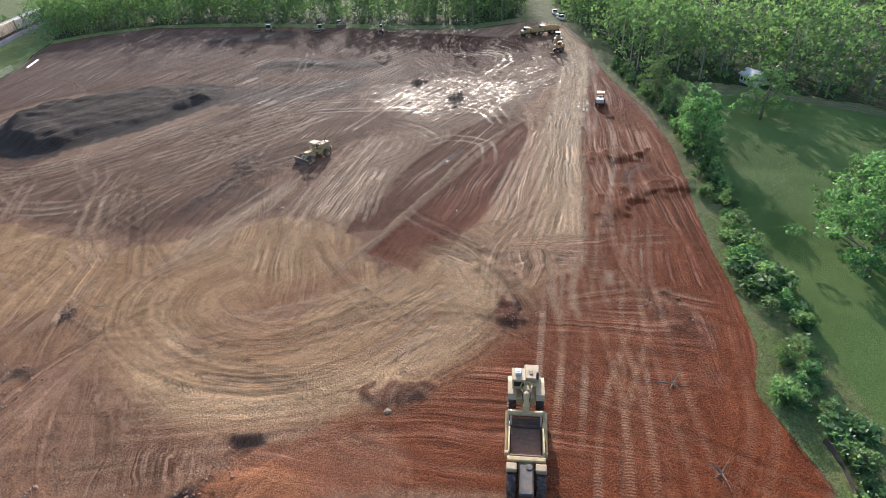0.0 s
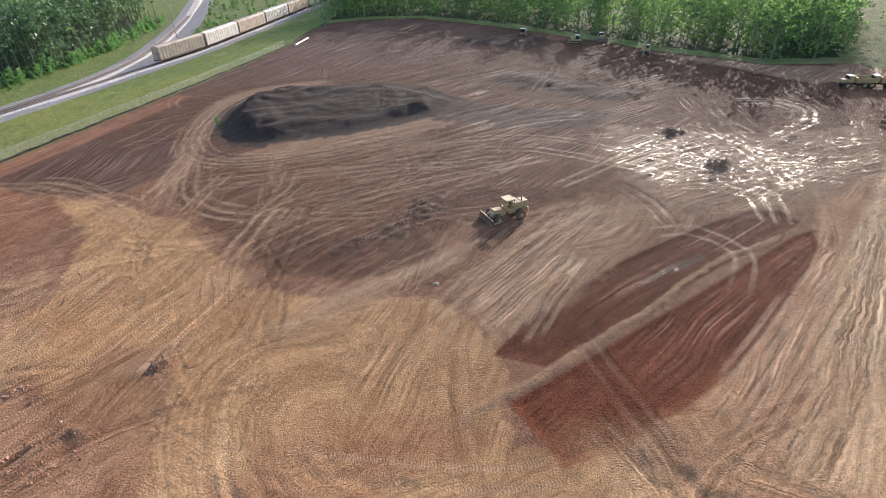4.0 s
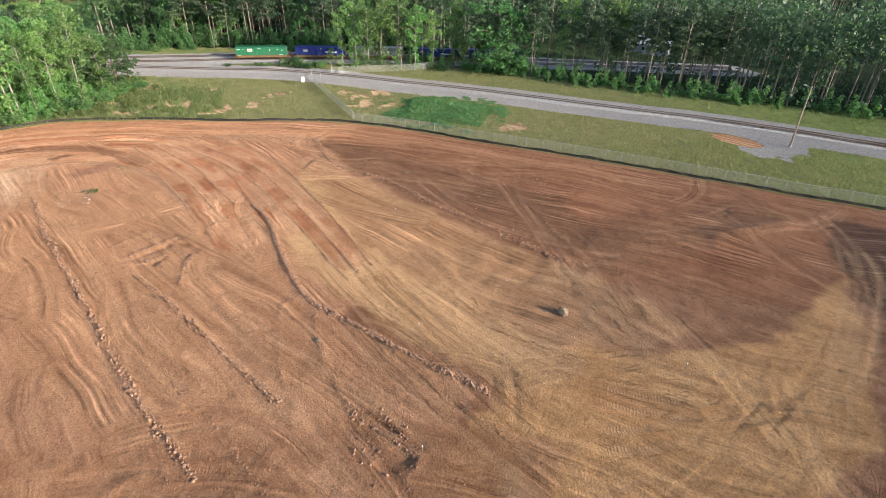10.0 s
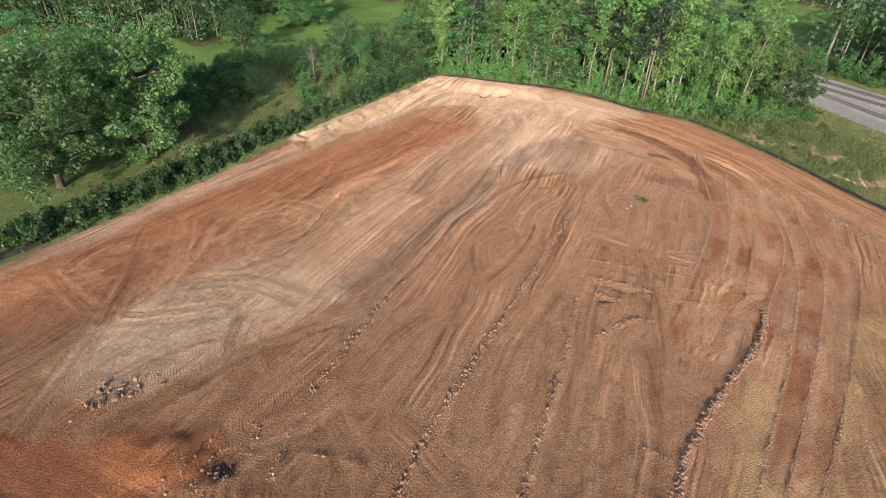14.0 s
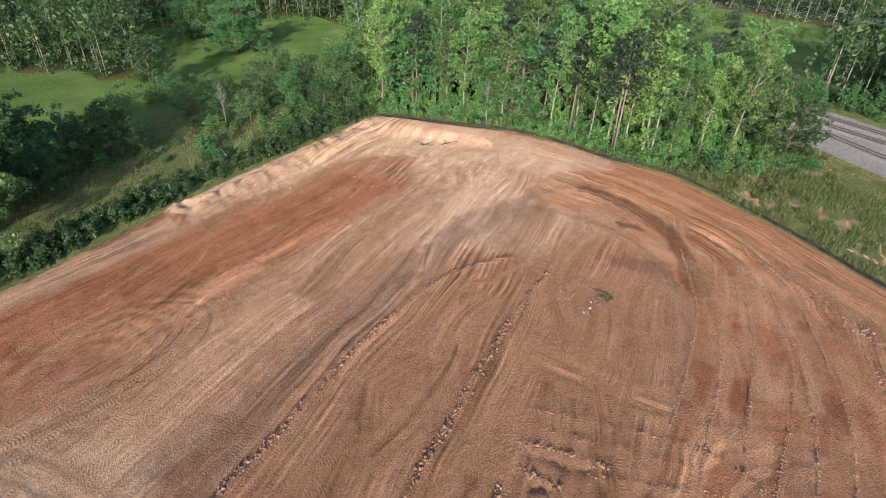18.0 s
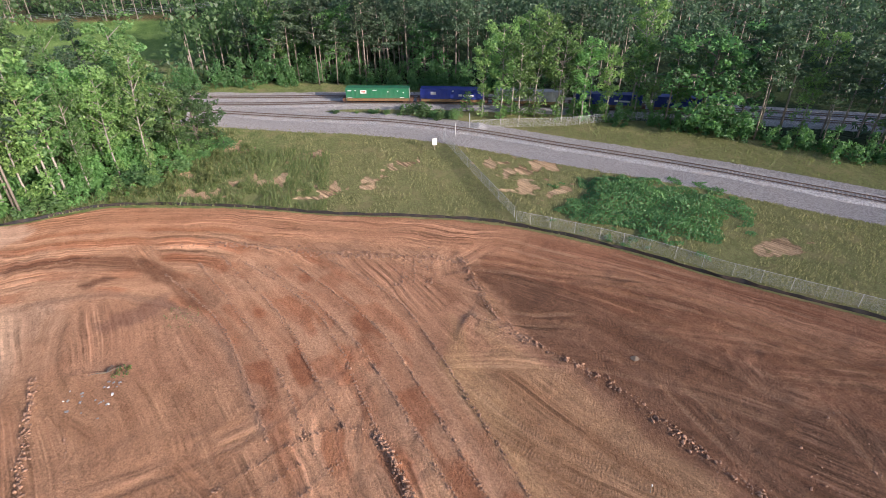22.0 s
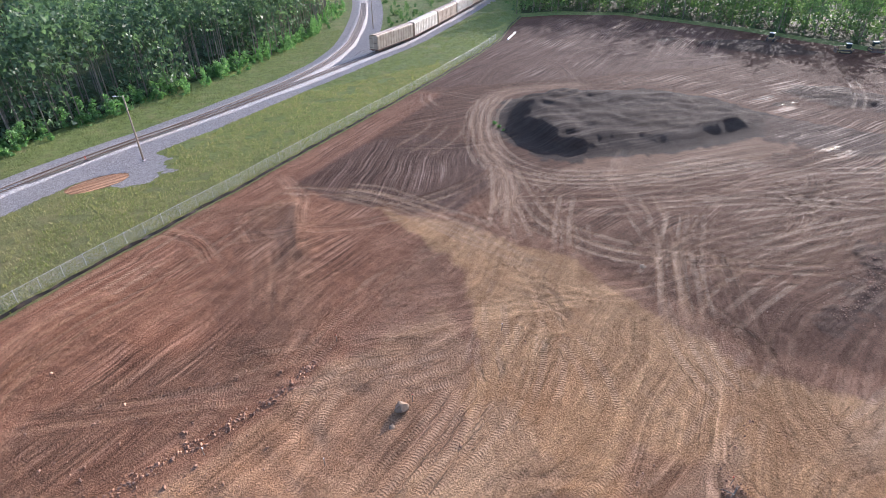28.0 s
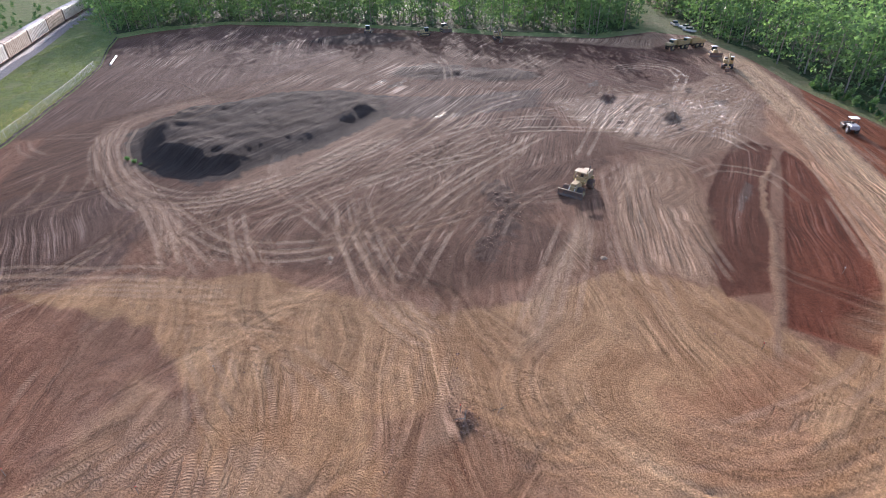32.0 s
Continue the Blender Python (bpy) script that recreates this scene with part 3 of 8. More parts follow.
SITE = SILT[:-1] + FAR_EDGE[:-1] + EAST_EDGE[:-1]


def spread(bounds):
    """Grid lines: (from, to, step) stretches, then wider and wider out to the horizon."""
    out = [np.arange(a, b, s) for a, b, s in bounds]
    lo, hi = bounds[0][0], bounds[-1][1]
    far = 3.0 * (1.35 ** np.arange(22) - 1) / 0.35
    return np.concatenate([lo - far[:0:-1], *out, hi + far])


GX = spread([(-220, -142, 1.4), (-142, 72, 0.35), (72, 175, 1.0)])
GY = spread([(-105, -92, 1.0), (-92, -60, 0.6), (-60, 100, 0.35), (100, 160, 0.6), (160, 290, 1.3)])
X, Y = np.meshgrid(GX, GY)
H = np.zeros_like(X)
SOIL = np.zeros(X.shape + (3,))
FLOW = np.zeros(X.shape + (3,))
TRACK = np.zeros(X.shape + (3,))
TRACK[..., 0] = 3.0
COVER = np.zeros(X.shape + (3,))
WET = np.zeros_like(X)
DRAG = np.ones_like(X)
COMB = 1.8 * (fbm((Y * 0.82 - X * 0.57) / 1.3, (X * 0.82 + Y * 0.57) / 9.0, 3) - 0.5)
WX = X + COMB * 0.8 + 2.6 * (fbm(X / 7, Y / 7) - 0.5) + 1.8 * (fbm(X / 1.7 + 3, Y / 1.7) - 0.5)
WY = Y + COMB * 0.6 + 2.6 * (fbm(X / 7 + 40, Y / 7 + 9) - 0.5) + 1.8 * (fbm(X / 1.7, Y / 1.7 + 7) - 0.5)


def window(pts, margin):
    p = np.asarray(pts, float)
    i0, i1 = np.searchsorted(GX, (p[:, 0].min() - margin, p[:, 0].max() + margin))
    j0, j1 = np.searchsorted(GY, (p[:, 1].min() - margin, p[:, 1].max() + margin))
    return slice(j0, j1), slice(i0, i1)


def inside(pts, x, y):
    """Signed distance to an outline, less than 0 inside."""
    p = np.asarray(pts, float)
    best, odd = np.full(x.shape, 1e9), np.zeros(x.shape, bool)
    for a, b in zip(p, np.roll(p, -1, 0)):
        e = b - a
        t = np.clip(((x - a[0]) * e[0] + (y - a[1]) * e[1]) / (e @ e), 0, 1)
        best = np.minimum(best, (x - a[0] - t * e[0]) ** 2 + (y - a[1] - t * e[1]) ** 2)
        if a[1] != b[1]:
            odd ^= ((a[1] > y) != (b[1] > y)) & (x < (b[0] - a[0]) * (y - a[1]) / (b[1] - a[1]) + a[0])
    return np.sqrt(best) * np.where(odd, -1, 1)


def along(pts, x, y, step=2.0):
    """Signed distance across a line, and the way along it."""
    p = curve_points(pts, step)
    best, d, s, run = np.full(x.shape, 1e9), np.zeros(x.shape), np.zeros(x.shape), 0.0
    for a, b in zip(p[:-1], p[1:]):
        e = b - a
        ln = np.hypot(*e) + 1e-9
        t = np.clip(((x - a[0]) * e[0] + (y - a[1]) * e[1]) / ln**2, 0, 1)
        dx, dy = x - a[0] - t * e[0], y - a[1] - t * e[1]
        q = dx * dx + dy * dy
        k = q < best
        best = np.where(k, q, best)
        d = np.where(k, np.sqrt(q) * np.sign(e[0] * dy - e[1] * dx), d)
        s = np.where(k, run + t * ln, s)
        run += ln
    return d, s, run


def tint(w, m, colour, k=1.0):
    m = (m * k)[..., None]
    SOIL[w] = SOIL[w] * (1 - m) + np.array(colour) * m


def zone(pts, colour, soft=3.0, turn=None, wet=None, rise=0.0, k=1.0, slope=4.0, crisp=0.0, drag=None):
    """A region of soil: its colour, the way of its drag marks in degrees, how wet it is, how high it lies."""
    w = window(pts, soft + slope + 6)
    d = inside(pts, WX[w] * (1 - crisp) + X[w] * crisp, WY[w] * (1 - crisp) + Y[w] * crisp)
    m = smooth01(0.5 - d / (0.5 + soft * 0.28))
    if drag is not None:
        DRAG[w] = DRAG[w] * (1 - m) + drag * m
    if colour:
        tint(w, m, colour, k)
    if turn is not None:
        a, f = radians(turn), FLOW[w]
        f[m > 0.5] = np.stack([-X[w] * math.sin(a) + Y[w] * math.cos(a), X[w] * math.cos(a) + Y[w] * math.sin(a), X[w] * 0], -1)[m > 0.5]
    if wet is not None:
        WET[w] = WET[w] * (1 - m) + wet * m
    if rise:
        H[w] += rise * smooth01(-inside(pts, X[w], Y[w]) / slope)


def band(pts, width, colour, soft=1.5, k=0.8, flow=True, rise=0.0, lanes=None):
    """A strip along a line; lanes: a second colour in stripes of this width along it."""
    w = window(pts, width + 6)
    d, s, run = along(pts, WX[w] * 0.4 + X[w] * 0.6, WY[w] * 0.4 + Y[w] * 0.6)
    m = smooth01((width / 2 - np.abs(d)) / soft + 0.5)
    m = m * smooth01(s / 4 + 0.1) * smooth01((run - s) / 4 + 0.1)
    if lanes:
        other, pitch = lanes
        q = smooth01(1.5 * np.sin(d / pitch * 2 * math.pi) + 0.5)[..., None] * smooth01(2.2 * vnoise(s / 5, np.floor(d / pitch) * 3.7) - 0.35)[..., None]
        SOIL[w] = SOIL[w] * (1 - m[..., None] * k) + (np.array(colour) * (1 - q) + np.array(other) * q) * m[..., None] * k
        H[w] += m * 0.03 * np.exp(-(((d / pitch) % 1 - 0.5) ** 2) / 0.008)
    else:
        tint(w, m, colour, k)
    if flow:
        f = FLOW[w]
        f[m > 0.5] = np.stack([d, s, d * 0], -1)[m > 0.5]
    if rise:
        H[w] += rise * m


DUST = np.array((0.45, 0.285, 0.17))


def print_lane(w, d, s, run, gauge, pale, rut, seed):
    """Two tyre prints at half the gauge from a line: packed paler soil, a shallow rut, spilled edges."""
    off = np.abs(d) - gauge / 2
    core = np.exp(-((off / 0.36) ** 4))
    fade = smooth01(s / 4) * smooth01((run - s) / 4) * (0.35 + 0.75 * vnoise(s / 5, d * 0 + seed))
    m = (core * np.clip(pale * fade, 0, 1))[..., None]
    SOIL[w] = SOIL[w] * (1 - 0.55 * m) + (0.45 * SOIL[w] * 1.25 + 0.55 * DUST) * 0.55 * m
    H[w] += rut * fade * (0.5 * np.exp(-(((np.abs(off) - 0.55) / 0.22) ** 2)) - core)
    k = (np.abs(off) < 0.8) & (s > 0.3) & (s < run - 0.3)
    tr = TRACK[w]
    tr[k] = np.stack([off / 0.45, s, pale * fade], -1)[k]


def wheels(pts, gauge=2.3, pale=1.0, rut=0.04):
    """The two wheel marks of one machine."""
    w = window(pts, gauge + 3)
    d, s, run = along(pts, X[w], Y[w], 1.2)
    print_lane(w, d, s, run, gauge, pale, rut, pts[0][0])


def passes(pts, count, width, pale=0.7, rut=0.04, seed=1, gauge=2.2, flow=False, stray=1.0):
    """Many runs of machines side by side along one way, each swaying a little."""
    q = np.random.default_rng(seed)
    w = window(pts, width / 2 + 4)
    d, s, run = along(pts, X[w], Y[w], 2.0)
    if flow:
        k = (np.abs(d) < width / 2) & (s > 0.5) & (s < run - 0.5)
        FLOW[w][..., 0][k], FLOW[w][..., 1][k] = d[k], s[k]
    for i in range(count):
        o = width * ((i + q.uniform(0.1, 0.9)) / count - 0.5)
        a, b = q.uniform(0, run * 0.35), q.uniform(run * 0.65, run)
        sway = o + stray * q.uniform(0.3, 1.4) * np.sin(s / q.uniform(9, 22) + q.uniform(0, 6)) + (s / run - 0.5) * stray * q.normal() * width * 0.12
        print_lane(w, d - sway, np.clip(s - a, 0, b - a), b - a, gauge * q.uniform(0.9, 1.15), pale * q.uniform(0.5, 1.1), rut, seed * 7.3 + i)


RIDGES = []


def windrow(pts, high, width, clods=1.0):
    """A ridge of spilled earth along a line, with clods on it."""
    w = window(pts, width * 2 + 2)
    d, s, run = along(pts, X[w] + 0.5 * (vnoise(X[w] * 1.3, Y[w] * 1.3) - 0.5), Y[w] + 0.5 * (vnoise(X[w] * 1.3 + 9, Y[w] * 1.3) - 0.5), 1.5)
    m = np.exp(-((d / (width * 0.5)) ** 2)) * smooth01(s / 1.5) * smooth01((run - s) / 1.5)
    H[w] += high * m * (0.15 + 0.9 * vnoise(X[w] * 2.3, Y[w] * 2.3)) * (0.55 if clods else 1.0)
    if clods:
        RIDGES.append((pts, width, clods))


def heap(x, y, r, high, colour=None, stretch=1.0, turn=0.0, rough=0.5):
    w = window([(x, y)], r * max(1, stretch) * 1.6 + 1)
    c, s = math.cos(radians(turn)), math.sin(radians(turn))
    u, v = ((X[w] - x) * c + (Y[w] - y) * s) / stretch, -(X[w] - x) * s + (Y[w] - y) * c
    q = np.sqrt(u * u + v * v) / r + rough * (vnoise(X[w] * 2.4 / r, Y[w] * 2.4 / r) - 0.5)
    m = smooth01(1.15 - q)
    H[w] += high * m * (0.8 + 0.4 * vnoise(X[w] * (1.7 if r < 3.5 else 0.45), Y[w] * (1.7 if r < 3.5 else 0.45)))
    if colour:
        tint(w, smooth01((1.05 - q) * 3), colour)


TAN, PALE = (0.432, 0.258, 0.136), (0.53, 0.375, 0.265)
BROWN, RED, DEEP = (0.26, 0.142, 0.09), (0.32, 0.145, 0.085), (0.125, 0.042, 0.025)
DUSK, BLACK, ORANGE = (0.138, 0.072, 0.048), (0.066, 0.050, 0.043), (0.36, 0.158, 0.082)

# whole site, then region by region
SOIL[:] = BROWN
FLOW[..., 0], FLOW[..., 1] = -X * 0.64 + Y * 0.77, X * 0.77 + Y * 0.64
zone([(-130, -48), (-108, -70), (-60, -58), (-30, -48), (-20, -10), (-40, 20), (-60, 32), (-96, 34), (-122, 32), (-134, -6)], (0.375, 0.216, 0.139), 6, turn=30)
zone([(-70, 100), (-30, 100), (-25, 85), (-12, 58), (10, 46), (13, 60), (40, 62), (60, 90), (110, 70), (165, 120), (100, 230), (50, 270), (20, 262)], DUSK, 8, turn=20)
zone([(-45, 165), (-10, 200), (24, 258), (60, 258), (92, 212), (60, 170), (0, 165)], (0.15, 0.086, 0.064), 10, turn=48)
zone([(0, 62), (22, 74), (52, 60), (60, 66), (30, 98), (-5, 108), (-26, 104), (-24, 84)], (0.17, 0.09, 0.058), 8, turn=28)
zone([(-59, 62), (-44, 88), (-46, 98), (-64, 110), (-99, 74), (-117, 50), (-121, 30), (-101, 34), (-82, 48), (-66, 60)], (0.25, 0.128, 0.08), 5, turn=52)
zone([(-116, 29), (-101, 33), (-91, 40), (-82, 48), (-73, 55), (-64, 61), (-62, 72), (-78, 68), (-94, 54), (-108, 42)], (0.195, 0.108, 0.07), 7)
zone([(-64, 62), (-58, 66), (-59, 78), (-62, 104), (-68, 104), (-68, 80)], (0.255, 0.14, 0.088), 12, k=0.8)
zone([(-58, 104), (-38, 95), (-28, 106), (-28, 122), (-40, 133), (-58, 126), (-64, 114)], (0.125, 0.072, 0.054), 5, turn=70)
zone([(-110, 30), (-84, 26), (-62, 33), (-44, 47), (-43, 60), (-44, 72), (-58, 64), (-70, 53), (-84, 44), (-100, 31)], (0.37, 0.225, 0.135), 5, turn=40)
zone([(-60, 50), (-46, 52), (-44, 68), (-56, 62)], (0.33, 0.195, 0.118), 8)
zone([(-46, 97), (-38, 91), (-26, 80), (-21, 70), (-15, 56), (-6, 48), (9, 44), (13, 32), (12, 24), (9, 18), (20, 12.5), (14, 1), (1, 3.5), (-10, 4), (-19, 11), (-24, 24),
      (-28, 32), (-38, 44), (-46, 50), (-42, 62), (-40, 80), (-50, 100)], TAN, 4, turn=55, drag=0.65)
zone([(-104, 26), (-84, 20.5), (-70, 24), (-60, 28), (-52, 34), (-38, 46), (-40, 56), (-56, 46), (-72, 33), (-92, 29)], (0.435, 0.277, 0.162), 5, turn=30)
zone([(-82, 18), (-60, 24), (-52, 31), (-40, 42), (-28, 33), (-26, 16), (-50, -3), (-88, -22), (-98, -20), (-96, 2)], (0.372, 0.215, 0.134), 5, turn=33)
zone([(-38, 20), (-26, 30), (-20, 12), (-12, 2), (6, -8), (0, -18), (-20, -30), (-42, -8)], (0.315, 0.175, 0.108), 12, turn=25)
zone([(-88, -62), (-60, -54), (-30, -48), (-8, -40), (-4, -26), (-27, -32), (-55, -37), (-80, -42), (-94, -48)], (0.36, 0.172, 0.10), 6, turn=22, drag=0.9)
zone([(-58, -40), (-30, -28), (-14, -18), (-16, -12), (-30, -9), (-44, -14), (-66, -26), (-96, -40), (-96, -50)], (0.45, 0.285, 0.192), 9, turn=27)
zone([(-38, -19), (-19, -23), (-14, -14), (-22, -9), (-32, -13)], (0.47, 0.34, 0.25), 14, k=0.55)
zone([(-93, -46), (-84, -34), (-98, -22), (-122, -24), (-128, -44), (-120, -56), (-104, -66)], (0.54, 0.375, 0.27), 12, turn=30)
zone([(-57, -63.5), (-107, -85), (-126, -62), (-131, -50), (-117, -44), (-107, -57), (-98, -65), (-87, -65), (-60, -57)], PALE, 3, turn=25)
zone([(-57, -61), (-30, -50), (-8, -42), (-6, -38), (-28, -44), (-58, -55)], (0.40, 0.255, 0.18), 3, turn=22)
zone([(20, 14), (40, 22), (70, 39), (76, 46), (112, 56), (100, 43), (68.7, 24), (51.1, 12.2), (34.5, 1), (29.6, -3), (20, -2)], (0.43, 0.24, 0.138), 4, turn=31, drag=1.35)
zone([(29.6, -3), (34.5, 1), (40.8, 5.3), (51.1, 12.2), (68.7, 24), (100, 43), (118, 50), (104, 36), (74, 6), (44, -14.5), (28, -26), (14, -37), (-10, -42), (-6, -22), (8, -6), (14, 0)], (0.225, 0.068, 0.031), 1.2, turn=38, drag=1.3, crisp=0.6)
zone([(8, -6), (14, 0), (22, -2), (30, -12), (20, -26), (8, -22)], (0.22, 0.083, 0.044), 5, turn=38)
zone([(12.0, 30.4), (18.1, 34.7), (26.3, 38.6), (40.6, 43.7), (55.3, 46.8), (65.5, 48.4), (69.2, 46.2), (69.0, 42.0), (60.5, 39.5), (44.4, 35.0), (30.2, 30.7), (16.8, 26.6)], (0.12, 0.042, 0.025), 0, turn=20, wet=0.15, crisp=0.93, drag=0.9, rise=-0.22, slope=1.2)
zone([(10.8, 23.0), (12.1, 16.6), (12.3, 14.3), (20.0, 14.5), (28.5, 16.9), (35.4, 19.3), (43.3, 22.9), (59.2, 31.5), (65.9, 35.9), (68.7, 39.6), (64.7, 39.3), (49.3, 34.4), (34.3, 30.0), (21.7, 26.2)], (0.17, 0.052, 0.028), 0, turn=24, crisp=0.93, drag=0.9, rise=-0.25, slope=1.0)
zone([(12.8, 1.1), (6.5, 0.9), (-1.3, 2.3), (-6.5, 1.7), (-13.3, 0.2), (-17, 0), (-11.5, -9.8), (-5.5, -17.9), (6, -28), (24.0, -22), (34.1, 0.0), (25.2, -4.9), (17.9, -3.9)], (0.225, 0.075, 0.037), 1.5, turn=125, crisp=0.6, drag=0.9)
zone([(12, 44), (13, 32), (31, 40), (53, 53), (48, 60), (30, 56)], (0.36, 0.22, 0.135), 8, turn=30, drag=1.25)
zone([(52, 52), (62, 48), (78, 46), (104, 56), (128, 76), (112, 84), (92, 74), (72, 88), (58, 82), (54, 68)], (0.34, 0.215, 0.14), 16, turn=12, wet=0.55, drag=1.2)
zone([(60, 62), (88, 54), (86, 74), (66, 92), (58, 78)], (0.38, 0.255, 0.175), 20, wet=0.8)
zone([(90, 78), (114, 70), (136, 92), (126, 122), (100, 112), (84, 96)], (0.125, 0.058, 0.040), 6, turn=70)
zone([(118, 150), (134, 100), (150, 98), (160, 110), (139, 120)], (0.36, 0.22, 0.14), 8)
zone([(-16, 150), (-22, 131), (-18, 114), (-8, 109), (14, 109), (34, 114), (43, 124), (36, 140), (24, 153), (-1, 153)], BLACK, 4, turn=8, drag=0.5)
zone([(-16, 107), (-8, 111), (14, 110.5), (36, 115), (40, 109), (20, 104), (-8, 102)], (0.30, 0.18, 0.115), 3, turn=6)
zone([(40, 126), (54, 112), (72, 100), (60, 92), (38, 104), (30, 112)], (0.10, 0.065, 0.053), 7, wet=0.4, turn=20)
zone([(-21, 136), (-18, 140), (-19, 147), (-22, 142)], None, 2)

zone([(-117, -35), (-121.5, -27), (-122.5, -19), (-120.5, -19), (-119, -27), (-115.5, -33)], (0.215, 0.115, 0.075), 1)
zone([(-117.5, -24), (-117.5, -18.5), (-115, -18.5), (-115, -24)], (0.215, 0.115, 0.075), 1)
zone([(-9, -10), (-13, -9), (-16.5, -6), (-20, -5.5), (-25, -3), (-25.2, 3), (-19, 3.5), (-14, 0), (-8, -3)], (0.31, 0.135, 0.078), 2, turn=125, drag=0.9)
zone([(37.1, 37), (40.4, 37.7), (44.7, 38), (48.6, 39.1), (49.5, 40.4), (44, 39.6), (38, 38)], (0.12, 0.07, 0.055), 0.5, wet=1.0, crisp=0.8)
zone([(25, 15.5), (25.5, 8), (32.5, 0.8), (28, -2.5), (18, 4), (14.5, 9), (18, 13)], (0.36, 0.20, 0.125), 2, turn=120, drag=1.5)
zone([(-1.1, 25.6), (10.2, 19.7), (-2.2, 16.5), (-10, 17.7), (-13.5, 20.8), (-9.8, 26.8)], (0.36, 0.185, 0.105), 3, k=0.6)
zone([(-29.8, -35.2), (-49.5, -45), (-69.6, -55.4), (-89, -60.7), (-94.6, -53.7), (-81.6, -45.4), (-57.4, -35.8), (-48, -28.6), (-37.6, -27.7), (-24.3, -26.4), (-10.4, -26.2), (-10.5, -29.4)], (0.36, 0.172, 0.102), 6, k=0.6)
# standing water
for x, y, r in ((75, 81, 3.0), (86, 92, 2.4), (68, 60, 1.6), (80, 70, 2.0), (92, 60, 2.2), (96, 70, 1.8), (88, 36, 2.0), (84, 33, 1.5), (63, 72, 1.4), (51, 133, 2.6), (48, 138, 2.2), (40, 106, 1.4), (44, 120, 1.6), (60, 205, 4), (72, 196, 4), (100, 52, 1.5), (58, 66, 1.2)):
    zone([(x + r * 1.7, y + r * 0.4), (x + r * 0.2, y + r * 0.7), (x - r * 1.5, y - r * 0.2), (x - r * 0.3, y - r * 0.7), (x + r * 0.8, y - r * 0.3)], (0.13, 0.085, 0.065), 0.8, wet=1.6)
zone([(-42.4, -14.8), (-46.4, -14.0), (-55.3, -15.9), (-67.6, -21.0), (-83.8, -28.5), (-94.2, -32.4), (-94.2, -36.8), (-78.0, -30.0), (-60.3, -21.6), (-48.6, -17.9)], (0.27, 0.18, 0.135), 4, k=0.7)
zone([(-91.5, -27.7), (-99.1, -34.2), (-107.8, -36.6), (-107.9, -29.7), (-104.0, -26.5), (-95.8, -25.7)], (0.33, 0.215, 0.155), 5, k=0.45)
zone([(-31.8, 48.7), (-24, 43.6), (-22.6, 31.8), (-23.4, 21.4), (-22.4, 10), (-20.3, 2.1), (-26.4, 4.2), (-37.4, 15.9), (-38, 34)], (0.27, 0.15, 0.093), 8, turn=62, k=0.75, drag=1.6)
zone([(-27.1, 44.4), (-20.5, 47.6), (-20.5, 45.2), (-28.5, 40.2), (-30.3, 42)], (0.46, 0.31, 0.20), 4, k=0.5)
zone([(-8.7, 29.8), (-2.3, 21.3), (-4.4, 16), (-10.3, 15.3), (-17.9, 22.9)], (0.34, 0.165, 0.09), 5, k=0.75)
# strips, lanes and ways
FENCE_WAY = [(-112, -74), (-124, -58), (-129, -44), (-134, -28), (-132.5, -9), (-128.5, 8), (-124.5, 25), (-121, 36), (-113, 50), (-104, 62), (-94, 76), (-83, 91), (-71, 107), (-57, 126), (-45, 142), (-30, 163)]
band(FENCE_WAY[:9], 9, (0.41, 0.225, 0.138), 2)
band(FENCE_WAY[7:], 7, (0.29, 0.15, 0.095), 2)
band([(-118, -42), (-121, -24), (-119, -8), (-110, 4), (-98, 12), (-86, 17), (-74, 22)], 19, (0.46, 0.275, 0.175), 2, 0.8, lanes=((0.37, 0.172, 0.097), 4.2))
band([(-106, -36), (-113, -20), (-108, -6), (-98, 2), (-87, 8)], 1.4, (0.30, 0.19, 0.135), 1.2, 0.7, flow=False)
band([(-126, -30), (-116, -36), (-106, -36)], 1.4, (0.30, 0.19, 0.135), 1.2, 0.6, flow=False)
band([(-90, -33), (-76, -26), (-66, -22), (-51, -13), (-40, -6)], 2.4, (0.34, 0.225, 0.16), 2.5, 0.6, flow=False)
band([(31.5, 3.5), (48, 14.5), (66, 27), (99, 47.5), (122, 62), (141, 76), (158, 92)], 8.0, (0.60, 0.40, 0.235), 2.0, 0.9)
band([(24, 18), (20, 8), (6, 5), (-4, 8), (-12, 14), (-15, 22), (-14, 34)], 20, (0.46, 0.287, 0.158), 6, 0.4)
band([(20, 13), (14, 4), (4, 1), (-6, 3), (-15, 9), (-20, 18), (-19, 30)], 7, (0.55, 0.36, 0.205), 4, 0.9)
band([(3, 21.9), (13.7, 24.8), (28.7, 29.6), (47.8, 37.2), (64, 40)], 1.0, (0.40, 0.25, 0.155), 0.6, 0.85, rise=0.15)
band([(-30, 92), (-27, 106), (-25, 124), (-20, 148), (-8, 158), (12, 160)], 5, (0.33, 0.205, 0.135), 3)
band([(-13, 41), (-7, 46), (6, 50), (21, 55.5)], 2.4, (0.50, 0.34, 0.215), 2.5, 0.45, flow=False)
band([(30.5, -5.5), (26, -8)], 1.3, (0.56, 0.41, 0.28), 1.0)
band([(28, 2), (20, -4.5), (16.5, -8)], 1.0, (0.46, 0.29, 0.18), 0.8)
band([(30, 0), (22, -6), (18.5, -9.5)], 1.0, (0.46, 0.29, 0.18), 0.8)
band([(36, -1), (66, 15), (96, 36)], 1.2, (0.36, 0.22, 0.15), 1.0, 0.4, flow=False)
